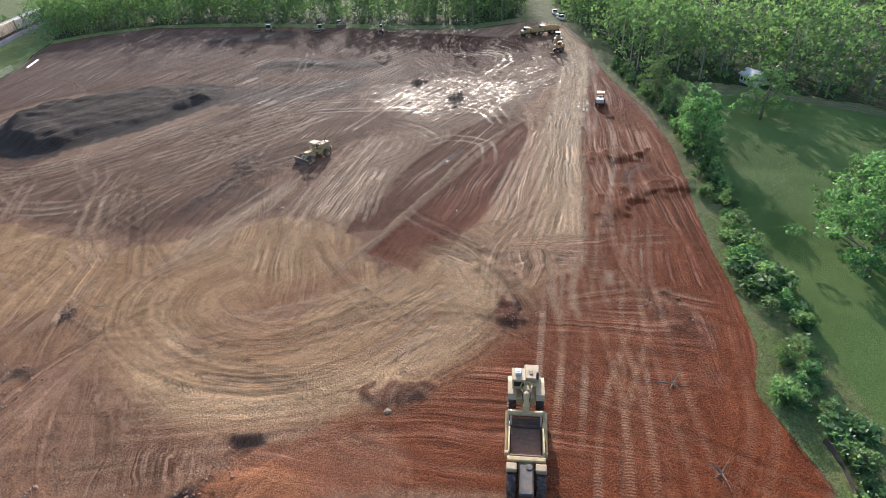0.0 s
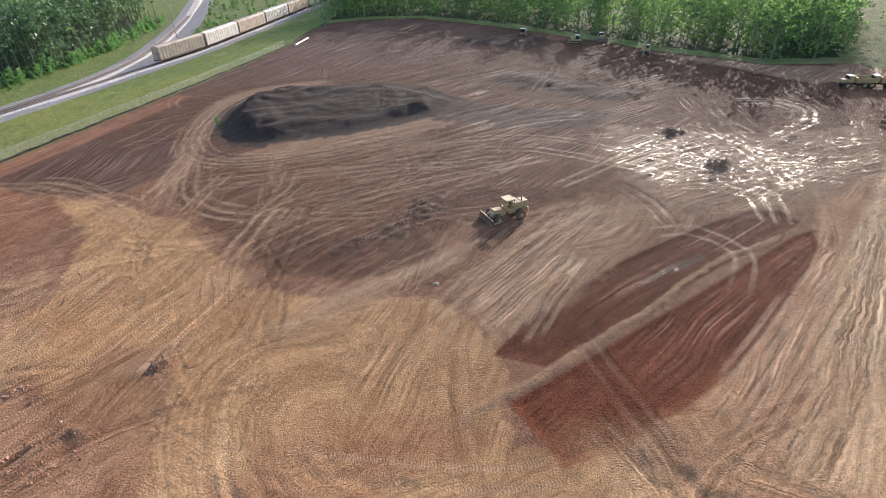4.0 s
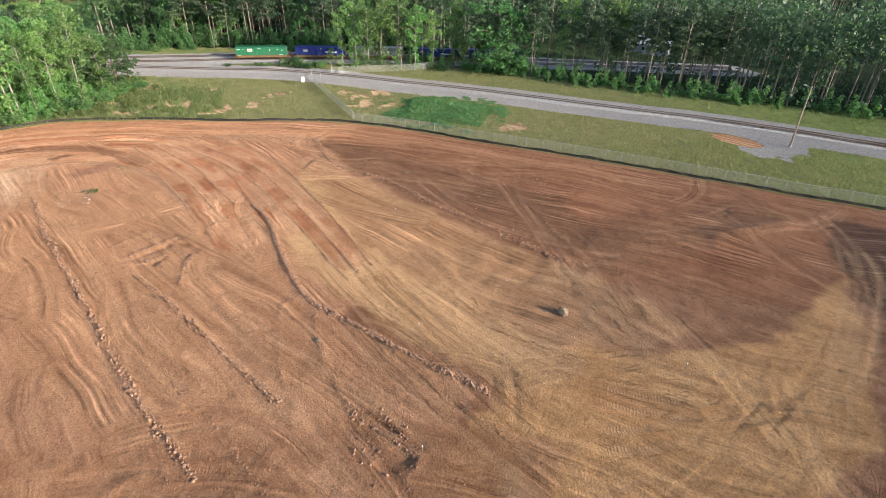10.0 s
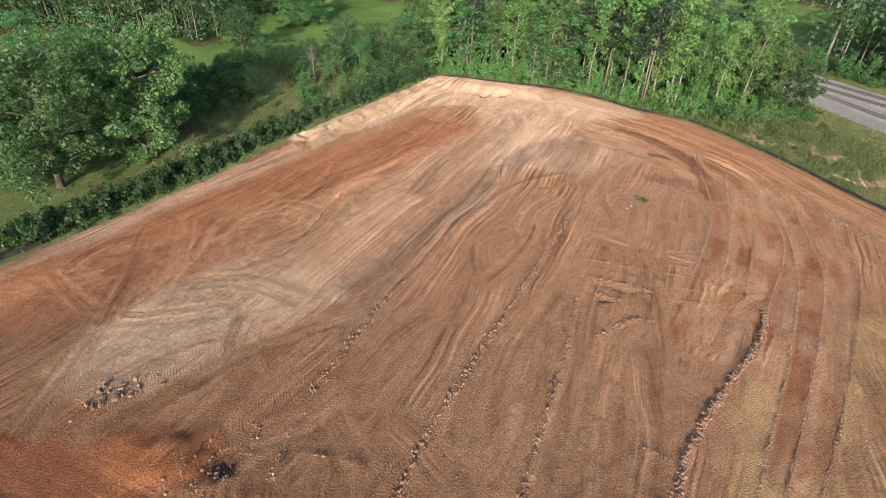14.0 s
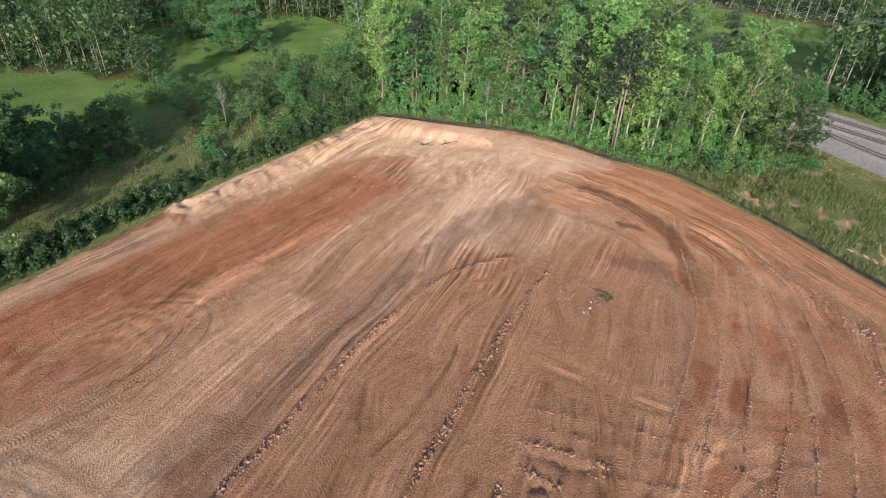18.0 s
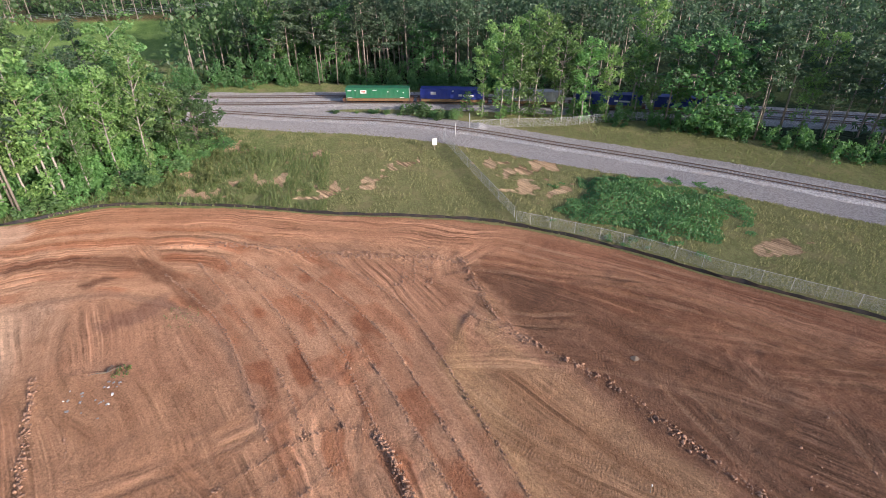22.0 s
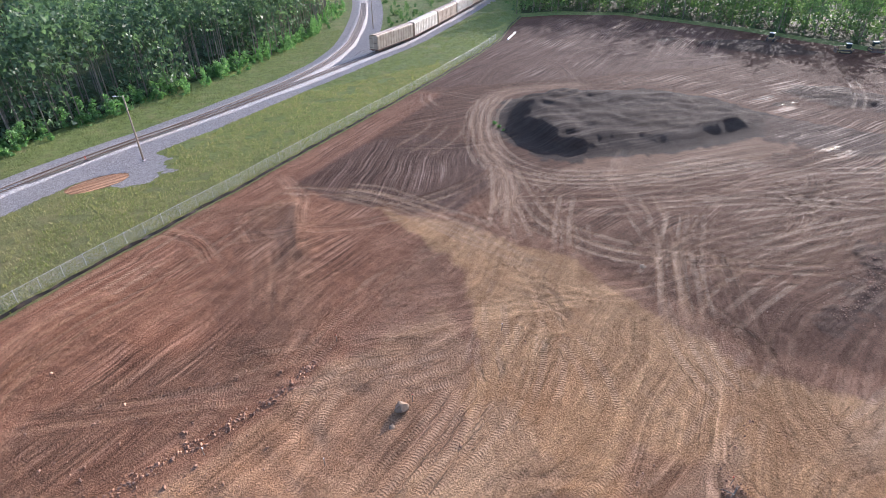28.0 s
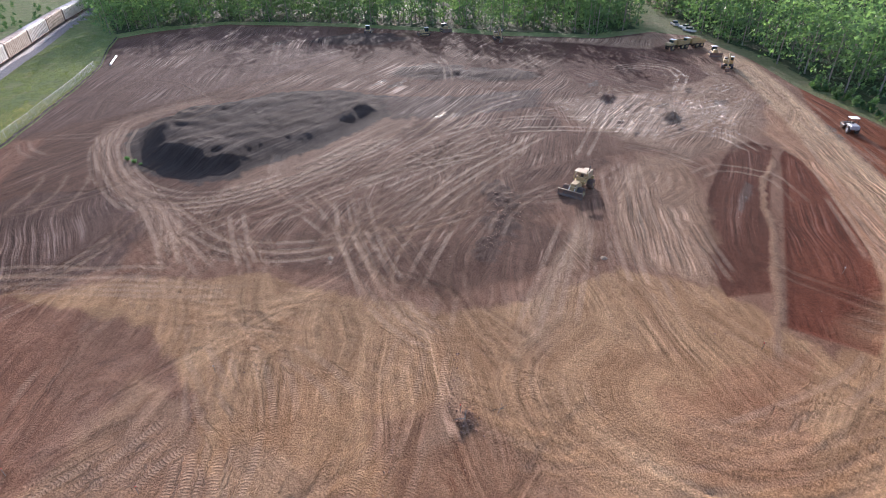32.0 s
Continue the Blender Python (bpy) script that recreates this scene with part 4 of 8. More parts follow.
band([(52, 3), (60, 8), (66, 6)], 2.2, (0.14, 0.06, 0.042), 1.5)
band([(17.5, 52.4), (4, 48.7), (-7, 44.6), (-16.1, 41.9)], 4.0, (0.45, 0.295, 0.18), 3.5, 0.45)
for k in range(3):
    band([(-45 + 3 * k, 124 - 3 * k), (-37 + 3 * k, 134 - 3 * k), (-34 + 3 * k, 140 - 3 * k)], 0.7, (0.30, 0.195, 0.13), 0.9, 0.6)

# the lie of the land
H += 0.45 * (fbm(X / 30, Y / 30) - 0.5) + 0.26 * (fbm(X / 8, Y / 8, 2) - 0.5)
zone([(-62, -64), (-107, -85), (-126, -62), (-118, -54), (-103, -72), (-92, -68.5), (-61, -60)], None, 2, rise=1.3, slope=4)
SPUR_BANK = [(-64.2, 108), (-63.8, 91), (-64.4, 79), (-66.5, 68)]
w = window(SPUR_BANK, 16)
d, q, run = along(SPUR_BANK, X[w], Y[w])
H[w] += 0.75 * np.exp(-((d / np.where(d > 0, 6.5, 7.5)) ** 2)) * smooth01(q / 8) * smooth01((run - q) / 12)
heap(-57, 54, 15, -0.9, stretch=1.6, turn=45, rough=0.1)
zone([(-66, 104), (-60, 104), (-58, 84), (-66, 84)], None, 2, rise=0.9, slope=6)
zone([(-110, 40), (-90, 52), (-72, 66), (-68, 90), (-92, 84), (-118, 50)], None, 2, rise=0.9, slope=12)
for x, y, r, z, st, tu in ((-4, 142, 9, 2.4, 1.6, 10), (16, 141, 8, 2.0, 2.0, -12), (-12, 132, 7, 1.6, 1.2, 60), (32, 127, 6, 1.2, 1.6, -30)):
    heap(x, y, r * 1.3, z * 0.32, None, st, tu, 0.35)
heap(8, 120, 9, -0.5, None, 2.4, 4, 0.3)
PILE = [(-15, 148), (-20, 131), (-16, 116), (-8, 112), (14, 112), (32, 117), (40, 124), (34, 138), (22, 150), (-1, 151)]
w = window(PILE, 4)
d = -inside(PILE, X[w], Y[w])
H[w] += smooth01(d / 6) * 1.7 * ((1.5 - X[w] / 60) * (0.5 + 0.5 * smooth01(d / 8)) + 0.9 * (fbm(X[w] / 16, Y[w] / 6) - 0.5) + 0.55 * (fbm(X[w] / 4.5, Y[w] / 3, 3) - 0.5))
for x, y, r, z, st, tu in ((66, 135, 8, 2.6, 1.5, -55), (76, 118, 7, 1.8, 1.6, -50), (82, 187, 10, 2.8, 1.6, -40)):
    heap(x, y, r * 1.2, z * 0.4, (0.085, 0.058, 0.046), st, tu, 0.4)
for x, y, r in ((76, 83, 2.6), (73, 65, 2.8)):
    heap(x, y, r, 1.2, (0.15, 0.085, 0.062), 1.2, 20, 0.5)
for x, y, r, z, tu in ((16, 70.5, 3.2, 0.8, 60), (8, 63, 3.0, 0.7, 40), (1, 60, 2.4, 0.5, 20), (14, 67, 2.4, 0.6, 50)):
    heap(x, y, r, z * 0.45, (0.115, 0.068, 0.05), 1.7, tu, 0.8)
heap(-21.5, -1.0, 4.0, 0.55, ORANGE, 1.5, -30, 0.4)
heap(-26, 2.6, 1.4, -0.5, (0.17, 0.09, 0.06), 1.3, 20, 0.7)
heap(-19, 4.6, 1.4, -0.5, (0.15, 0.075, 0.05), 1.5, -40, 0.7)
heap(13.8, -1.8, 2.4, 0.5, (0.17, 0.066, 0.04), 1.4, 40, 0.7)
heap(-4, -1.5, 2.0, 0.35, (0.20, 0.10, 0.062), 2.4, -40, 0.8)
heap(64.5, 13.5, 3.6, 0.8, None, 2.0, -40, 0.7)
heap(56, 1, 4.2, 0.7, None, 2.4, -30, 0.7)
heap(46, 3, 3.4, 0.5, None, 2.0, 20, 0.7)
heap(27, -17, 3.0, 0.5, (0.20, 0.075, 0.042), 2.2, 60, 0.8)
heap(-24.8, 41.5, 0.9, 0.3, (0.2, 0.12, 0.08), 1.3, 30, 0.9)
heap(-33.5, 33.2, 1.8, -0.22, (0.26, 0.145, 0.09), 1.6, -50, 0.5)
heap(-37.5, 31.2, 1.9, -0.2, (0.28, 0.155, 0.095), 1.3, 30, 0.6)

MESS = [(25, 15.5), (25.5, 8), (32.5, 0.8), (28, -2.5), (18, 4), (14.5, 9), (18, 13)]
w = window(MESS, 3)
H[w] += smooth01(-inside(MESS, X[w], Y[w]) / 2.5) * 0.7 * (fbm(X[w] / 1.6, Y[w] / 1.6) - 0.4)
BANK = [(-59, 62), (-44, 88), (-46, 98), (-64, 110), (-99, 74), (-117, 50), (-121, 30), (-101, 34), (-82, 48), (-66, 60)]
w = window(BANK, 3)
H[w] += smooth01(-inside(BANK, X[w], Y[w]) / 3) * (0.16 * (fbm(X[w] * 0.9, Y[w] * 0.9, 3) - 0.5) + 0.12 * (fbm(FLOW[w][..., 0] * 0.8, FLOW[w][..., 1] * 0.12, 2) - 0.5))
# ridges of spilled soil
windrow([(-88, 17), (-82, 19.7), (-70, 22.2), (-60, 25.2), (-54, 30), (-47, 36), (-39.2, 43.3)], 0.5, 0.9, 9.0)
windrow([(-117.5, 28), (-108, 30), (-101.5, 32), (-92, 41), (-82, 47), (-73, 53.8), (-64, 60.2), (-59.5, 65)], 0.45, 1.4, 3.2)
windrow([(-125, -8), (-121, 6), (-118.6, 18), (-117, 27)], 0.4, 2.2, 4.0)
windrow([(-108, -48), (-120, -30), (-125, -10)], 0.25, 1.4, 1.0)
windrow([(-100, 26), (-104.5, 28), (-101, 31)], 0.55, 1.1, 1.5)
windrow([(-98, -19), (-86.5, -14), (-76, -8.5), (-68, -4), (-57, 1.8), (-47, 7.2), (-35, 14.8)], 0.42, 1.0, 4.0)
windrow([(-95, -24), (-85, -25.2), (-77, -23), (-68, -19.5), (-58, -14), (-48, -9), (-36, -1)], 0.42, 1.1, 3.6)
windrow([(-70, 2.5), (-60, 10), (-50, 16.6), (-42.5, 22)], 0.34, 0.9, 3.4)
windrow([(-60, 25), (-59.5, 22.5), (-58, 21.7), (-50, 21.7), (-44, 22.5)], 0.22, 0.6, 1.0)
windrow([(-57.5, 26), (-50, 26.4), (-43, 28), (-39, 29.5)], 0.28, 0.9, 1.2)
windrow([(-39.5, 29), (-38, 32), (-33, 34.5), (-31, 33)], 0.5, 1.1, 1.5)
windrow([(-77.4, -2.8), (-83, 3.5), (-88.3, 11), (-88.4, 17)], 0.22, 0.6, 1.2)
windrow([(-73.5, 0.3), (-78, 7), (-85.3, 14)], 0.22, 0.6, 1.2)
windrow([(-76, -1.2), (-81, 5), (-86, 11.5)], 0.2, 0.7, 0.6)
windrow([(-73.7, 0.7), (-76.0, 3.8), (-78.1, 7.0)], -0.45, 0.8, 0)
windrow([(-71.9, 2.9), (-73.5, 6.2)], -0.4, 0.7, 0)
windrow([(-74.6, 0.2), (-77, 3.2), (-79.2, 6.6)], 0.16, 0.6, 3)
windrow([(-72.7, 2.4), (-74.4, 5.8)], 0.14, 0.6, 3)
windrow([(-67.4, 8.7), (-72.2, 9.0), (-74.8, 10.6)], 0.2, 0.8, 3)
windrow([(13.5, 1.0), (15.5, -3.5)], -0.6, 2.0, 0)
windrow([(-26.5, 4), (-23, 3.5), (-20.5, 1)], 0.5, 1.2, 1.0)
windrow([(-95, -57), (-110, -62), (-114, -58)], 0.2, 0.8, 0.5)
windrow([(-60, -57.5), (-76, -62), (-92, -68), (-101, -73)], 0.5, 2.6, 1.2)
windrow([(-18.7, 48.4), (-23.3, 44.8), (-26.9, 40.6)], 0.2, 1.6, 0.6)
windrow([(-30, 46), (-33, 43.5), (-36, 41.2)], 0.15, 1.2, 0.5)
windrow([(-32, 5), (-36, 9), (-36, 12), (-33, 14)], 0.4, 0.9, 0.8)
windrow([(-38, -4), (-34, 1), (-29, 6)], 0.35, 1.6, 0.8)
windrow([(30, -2.5), (40.8, 5.3), (51.1, 12.2), (68.7, 24), (101, 43.5)], 0.3, 1.0, 1.2)
windrow([(16, 71), (9, 64), (1, 60)], 0.35, 2.2, 2.2)

# clean lanes of the haul loop, parted by thin rows of crumbs
LANES = [
    [(-117, -12), (-107, -2.8), (-97.3, 2.6), (-88, 7)],
    [(-119.4, -8.3), (-104.4, 2), (-96.6, 6.7), (-88.6, 10.3)],
    [(-121, -5.7), (-107.4, 4.5), (-97.4, 9.7), (-89, 14)],
    [(-119.3, -2.2), (-109.3, 7.6), (-100.3, 12.6), (-91.9, 15.7), (-84, 19)],
    [(-118, 1.0), (-108, 9.5), (-98, 16), (-83, 22.8), (-63, 30.6)],
    [(-118, 5), (-107, 14), (-99, 19), (-78.4, 27.2), (-64.4, 32.2)],
    [(-119, 9.5), (-110.4, 17.8), (-102.5, 22), (-81, 29.7), (-66, 34.2)],
]
windrow([(-44, 24), (-52, 18), (-62, 12), (-74, 4)], 0.1, 0.5, 0.8)
windrow([(-46, 12), (-58, 5), (-72, -3), (-90, -12)], 0.1, 0.5, 0.8)
windrow([(-30, 22), (-44, 14), (-58, 6.5)], 0.1, 0.5, 0.8)
# single passes of blade and crawler, one over another
RND = np.random.default_rng(19)
FX = np.gradient(FLOW[..., 1], GX, axis=1)
FY = np.gradient(FLOW[..., 1], GY, axis=0)


def blade_pass(x, y, a, ln, bend, wide, shade, pale, rut):
    c, s = math.cos(a), math.sin(a)
    pts = [(x - c * ln, y - s * ln), (x - s * bend, y + c * bend), (x + c * ln, y + s * ln)]
    w = window(pts, wide + 2)
    if w[0].start >= w[0].stop or w[1].start >= w[1].stop:
        return
    d, q, run = along(pts, X[w], Y[w], 3.0)
    ends = smooth01((q - 0.5) / 1.5) * smooth01((run - q - 0.5) / 3.0)
    m = (np.abs(d + 0.25 * (vnoise(q / 2, d) - 0.5)) < wide / 2) * ends
    f = FLOW[w]
    f[m > 0.3] = np.stack([d + x, q, d * 0], -1)[m > 0.3]
    SOIL[w] *= (1 + (np.array(shade) - 1) * (m * (0.5 + 0.5 * vnoise(q / 6, d / 2 + x)))[..., None])
    H[w] += 0.07 * ends * np.exp(-(((np.abs(d) - wide / 2) / 0.28) ** 2)) * (0.2 + vnoise(X[w] * 1.7, Y[w] * 1.7)) - 0.03 * m
    print_lane(w, d, q, run, 2.1, pale, rut, x)


for k in range(300):
    x, y = (RND.uniform(-128, 40), RND.uniform(-62, 108)) if k < 230 else (RND.uniform(-40, 130), RND.uniform(40, 200))
    if inside(SITE, np.array([x]), np.array([y]))[0] > -6 or (-24 < x < 44 and 106 < y < 156) or (8 < x < 70 and 12 + x * 0.36 < y < 28 + x * 0.36) or (x < -82 and -40 < y < 30 and k % 3):
        continue
    pad = x < -34 and y < 40
    j, i = np.searchsorted(GY, y), np.searchsorted(GX, x)
    a = math.atan2(FY[j, i], FX[j, i]) + RND.normal() * (0.08 if pad else 0.28) + (RND.choice([-1, 1]) * 0.9 if RND.random() < 0.10 and not pad else 0)
    v = RND.uniform(0.80, 1.16)
    blade_pass(x, y, a, RND.uniform(6, 20), RND.normal() * 3.0, RND.uniform(2.6, 4.2), (v, v ** 1.15, v ** 1.25), RND.uniform(0.15, 0.6), RND.uniform(0.02, 0.06))
# rugged spoil along the south-east edge of the pad
SPOIL = [(-56, -60.5), (-70, -64.5), (-86, -71), (-98, -76.5), (-106, -81)]
w = window(SPOIL, 8)
d, q, run = along(SPOIL, X[w], Y[w], 2.0)
m = smooth01((3.4 - np.abs(d)) / 1.6) * smooth01(q / 4) * smooth01((run - q) / 4)
H[w] += m * (0.35 + 1.5 * (fbm(X[w] / 1.9, Y[w] / 1.9, 4) - 0.42))
RIDGES.append((SPOIL, 6.0, 1.0))
SCUFF = [(-20.7, -23.3), (-32.8, -27.2), (-45.7, -20.4), (-45.8, -13.2), (-30.8, -14.6), (-22.7, -14.1), (-17.5, -15.8)]
# pale dust at the corner of the pad, a damp arc and scuffed soil before it
zone([(-111, -77), (-121.8, -67.2), (-127.9, -57.2), (-131, -49.3), (-133.2, -41.3), (-131, -36), (-124.8, -38), (-116, -44), (-109.8, -54.4), (-104, -68)], (0.57, 0.41, 0.31), 4, k=0.75, drag=0.35)
zone([(-119.2, -35.4), (-121.8, -31.1), (-122.3, -25.7), (-122.3, -20.4), (-121.2, -15.6), (-117, -9.6), (-110.5, -3.2), (-108, -4.6), (-112.8, -9.6), (-118.2, -16.8), (-119.2, -21.8), (-119.4, -27.3), (-117.8, -33.4)], (0.19, 0.098, 0.062), 1.2, k=0.75, crisp=0.4)
zone([(-115.6, -22.9), (-117.7, -20.2), (-116.8, -18.8), (-114.2, -21.3)], (0.17, 0.09, 0.06), 1, k=0.85, crisp=0.5)
zone([(-107.3, -18), (-107.6, -15.5), (-112.8, -9.9), (-110, -8.5), (-105.9, -12.2), (-105.2, -14.8)], (0.21, 0.12, 0.09), 2, k=0.6)
zone([(-98.1, -37.4), (-102.7, -37.4), (-111.7, -38), (-111, -33.5), (-105.9, -30.5), (-99.5, -30), (-93.8, -30.8), (-86.8, -30.5), (-88.8, -35.9)], (0.29, 0.19, 0.145), 4, k=0.55)
zone(SCUFF, (0.52, 0.40, 0.29), 7, k=0.36)
zone([(-110, -33), (-111, -22), (-102, -17), (-94, -21), (-95, -29)], (0.40, 0.255, 0.17), 8, k=0.5, drag=0.6)
# turning marks, one arc in another
for k in range(4):
    q = k / 3
    band([(-36.2 + 3 * q, -32 - 1.5 * q), (-41.4 + 1 * q, -38.4 + 2.6 * q), (-49.1 + 3.5 * q, -40 + 5 * q), (-52.4 + 5.5 * q, -33.9 + 2 * q), (-51 + 5 * q, -28.9 + 1 * q), (-46.6 + 4 * q, -25.3 - 1.5 * q)], 0.8, (0.50, 0.30, 0.185), 0.4, 0.6, flow=False)
# wheel marks
RND = np.random.default_rng(11)
wheel_way_1 = [
    [(-28, 104), (-29, 94), (-22, 82), (-13, 76.6), (-6, 79)], [(-10, 90), (-12.5, 74), (-17, 63), (-16, 54)], [(-18, 55), (-16, 67), (-9, 82), (-5, 96)],
    [(-25, 78), (-22, 88), (-23, 110)], [(-68, 110), (-53, 105), (-41, 94), (-32, 82)], [(-18, 61), (-9.6, 69.4), (8, 77), (24, 83)],
    [(-15, 60), (-4, 66), (14, 74), (40, 80)], [(-26, 92), (-18, 82), (-6, 74), (10, 68)],
]
wheel_way_2 = [
    [(-30, 98), (-14, 96), (4, 98), (26, 104)], [(-26, 108), (-6, 100), (18, 98), (44, 106)], [(-24, 120), (-26, 104), (-34, 88)], [(22, -1), (34, 7), (60, 22), (84, 38)],
    [(20, 3), (40, 15), (66, 31), (96, 46)], [(4, -15), (20, -4), (30, 3)], [(0, -20), (18, -9), (34, 0)], [(6, -24), (22, -14), (40, -4)], [(-8, -30), (8, -20), (26, -14)],
]
wheel_way_3 = [
    [(-52, 48), (-60, 54), (-57, 62), (-49, 62), (-45, 55), (-50, 48), (-60, 47)], [(-58, 46), (-49, 53), (-42, 62), (-34, 78)], [(-66, 44), (-52, 47), (-40, 56), (-33, 70)],
    [(-40, 49), (-33, 62), (-31, 76), (-36, 90)], [(-24, 26), (-12, 16), (2, 9), (16, 8)], [(-22, 18), (-14, 9), (-2, 5), (10, 5)], [(-24, 34), (-12, 24), (4, 16), (14, 14)],
    [(-100, -58), (-92, -40), (-80, -28), (-62, -18)],
]
wheel_way_4 = [
    [(-56, -42), (-48, -36), (-46, -30), (-52, -28), (-60, -34)], [(-54, -44), (-42, -36), (-40, -28), (-48, -24)], [(-50, -45), (-38, -38), (-35, -29), (-42, -22)],
    [(62, 80), (76, 72), (92, 66), (110, 64)], [(58, 66), (72, 74), (90, 72), (112, 78)], [(66, 54), (64, 66), (72, 80), (88, 90)], [(60, 60), (72, 58), (86, 64), (92, 76)],
    [(102, 96), (110, 92), (112, 84), (104, 78)],
]
wheel_way_5 = [
    [(104, 97), (113, 93), (115, 84), (106, 76)], [(46, 30), (54, 38), (52, 46), (44, 48)], [(-128, -20), (-126, -4), (-121, 14), (-117, 26)],
    [(-117, 47), (-106, 62), (-90, 85), (-74, 107)], [(-122, 33), (-112, 48), (-98, 66), (-80, 92)],
]
for pts in wheel_way_1 + wheel_way_2 + wheel_way_3 + wheel_way_4 + wheel_way_5:
    wheels(pts, 2.2 + 0.4 * RND.random(), 0.75 + 0.25 * RND.random())
ARC = [(14.7, 6.2), (2.2, 7.2), (-7.1, 7.9), (-14.3, 12.9), (-18.9, 22.2), (-19.3, 34), (-13.6, 40.1), (-2.9, 40)]
passes(ARC, 6, 9, 0.55, 0.05, 31, flow=True)
passes([(-6 + (x + 6) * 0.55, 24 + (y - 24) * 0.55) for x, y in ARC], 4, 7, 0.5, 0.04, 32, flow=True)
passes([(17, 4), (30, 10), (45, 17.5), (62, 26.5), (76, 33)], 11, 12, 0.9, 0.07, 33, stray=0.3)
passes([(14, 10), (20, 4), (28, 3), (34, 8)], 5, 7, 0.7, 0.09, 51, stray=0.8)
passes([(-43, 98), (-34, 80), (-24, 60), (-20, 42), (-12, 24)], 6, 13, 0.45, 0.04, 34)
passes([(-84, 27), (-62, 34), (-44, 43), (-26, 52), (-10, 62)], 6, 10, 0.5, 0.04, 35)
passes([(48, 64), (26, 49), (8, 36), (-6, 25)], 7, 15, 0.6, 0.05, 36)
passes([(-30, -19), (-60, -33), (-85, -48), (-100, -58)], 6, 12, 0.5, 0.03, 37)
passes([(-32, -24), (-40, -26.5), (-49, -29.5), (-54, -34.5), (-49, -38.5), (-41, -38.5)], 6, 9, 0.85, 0.06, 52, stray=0.3)
passes([(-28, 10), (-55, -4), (-80, -17), (-102, -31)], 7, 21, 0.4, 0.03, 38)
passes([(-32, 26), (-52, 14), (-70, 4), (-90, -6)], 5, 14, 0.35, 0.03, 39)
passes([(-127, -22), (-125, 0), (-120, 18), (-113, 38), (-99, 61), (-80, 87), (-60, 113)], 4, 6, 0.6, 0.05, 40)
passes([(-114, 37), (-97, 52), (-80, 67), (-69, 84)], 6, 16, 0.35, 0.04, 41)
passes([(52, 72), (74, 66), (95, 59), (114, 62)], 7, 20, 0.9, 0.08, 42)
passes([(58, 60), (66, 72), (82, 74), (92, 62), (86, 50), (72, 46)], 5, 10, 0.9, 0.10, 53)
passes([(96, 92), (86, 84), (84, 70), (94, 60), (108, 58)], 4, 9, 0.9, 0.09, 54)
passes([(50, 58), (62, 62), (78, 60), (98, 50)], 5, 12, 0.9, 0.09, 55)
passes([(72, 92), (77, 75), (74, 56), (66, 40)], 5, 14, 0.9, 0.07, 43)
passes([(-8, -32), (15, -16), (34, 0), (60, 16), (90, 34)], 6, 15, 0.45, 0.06, 44)
passes([(-30, 96), (-8, 92), (20, 94), (50, 98), (74, 92)], 8, 22, 0.55, 0.05, 45)
passes([(-22, 78), (0, 74), (24, 76), (50, 78)], 6, 16, 0.5, 0.05, 46)
passes([(34, 2), (60, 20), (96, 43), (120, 60), (142, 77)], 4, 8, 0.8, 0.05, 47)
passes([(-36, 30), (-22, 16), (-6, 4), (8, -8)], 6, 20, 0.45, 0.05, 48)
passes([(-40, 170), (-10, 150), (10, 165), (40, 190), (70, 190)], 5, 26, 0.4, 0.05, 49)
passes([(-66, 100), (-64, 88), (-64, 76), (-66, 66)], 3, 6, 0.4, 0.06, 50)

sweep_1 = [
    [(-57.2, 106.9), (-51.1, 104.4), (-45.5, 99.1), (-40.5, 93), (-32.9, 84.1)], [(-57.5, 104.9), (-51.5, 102.4), (-45.9, 97.6), (-39.9, 90.2), (-33, 82), (-25.9, 74.9)],
    [(-55.6, 108.9), (-49, 106), (-42.4, 99.2), (-38.2, 92.8)], [(-17.9, 154.7), (-23.5, 140.3), (-28.2, 123.1), (-29, 111)], [(-28, 99.2), (-29.1, 88.6), (-29.7, 82.1)],
    [(-21.6, 90.7), (-26.3, 78)], [(-18.8, 89.4), (-24.1, 76)], [(-2.7, 89.4), (-11.3, 76.5), (-15.7, 66.4), (-17.1, 59.3)], [(0.8, 89.2), (-10.6, 71.4), (-14.4, 61.7)],
]
sweep_2 = [
    [(-25.8, 114.1), (-29, 100.1), (-32.8, 87.9)], [(-43, 62.7), (-47.8, 62.1), (-53.3, 61.1), (-55.9, 59.7)], [(-42.8, 60.5), (-47.5, 60.1), (-52.5, 58.8)],
    [(-36.7, 70), (-40.6, 62.6), (-40.9, 56.9)], [(46.3, 80.7), (15.7, 78.5), (-3.5, 73.9)], [(38.5, 83.6), (19.7, 85.1), (2.3, 84.7)],
    [(30.3, 82.9), (11.6, 89.1), (-7.6, 91)], [(17, 56), (3.4, 50.6), (-14.4, 43.3)], [(17.8, 54.1), (6.2, 48.1), (-7.2, 41.7)],
    [(41.4, 61.1), (20.3, 47.1), (7.4, 36.9), (-0.4, 30.6)], [(37.6, 61.2), (18.8, 48.5), (5.9, 38.3)],
]
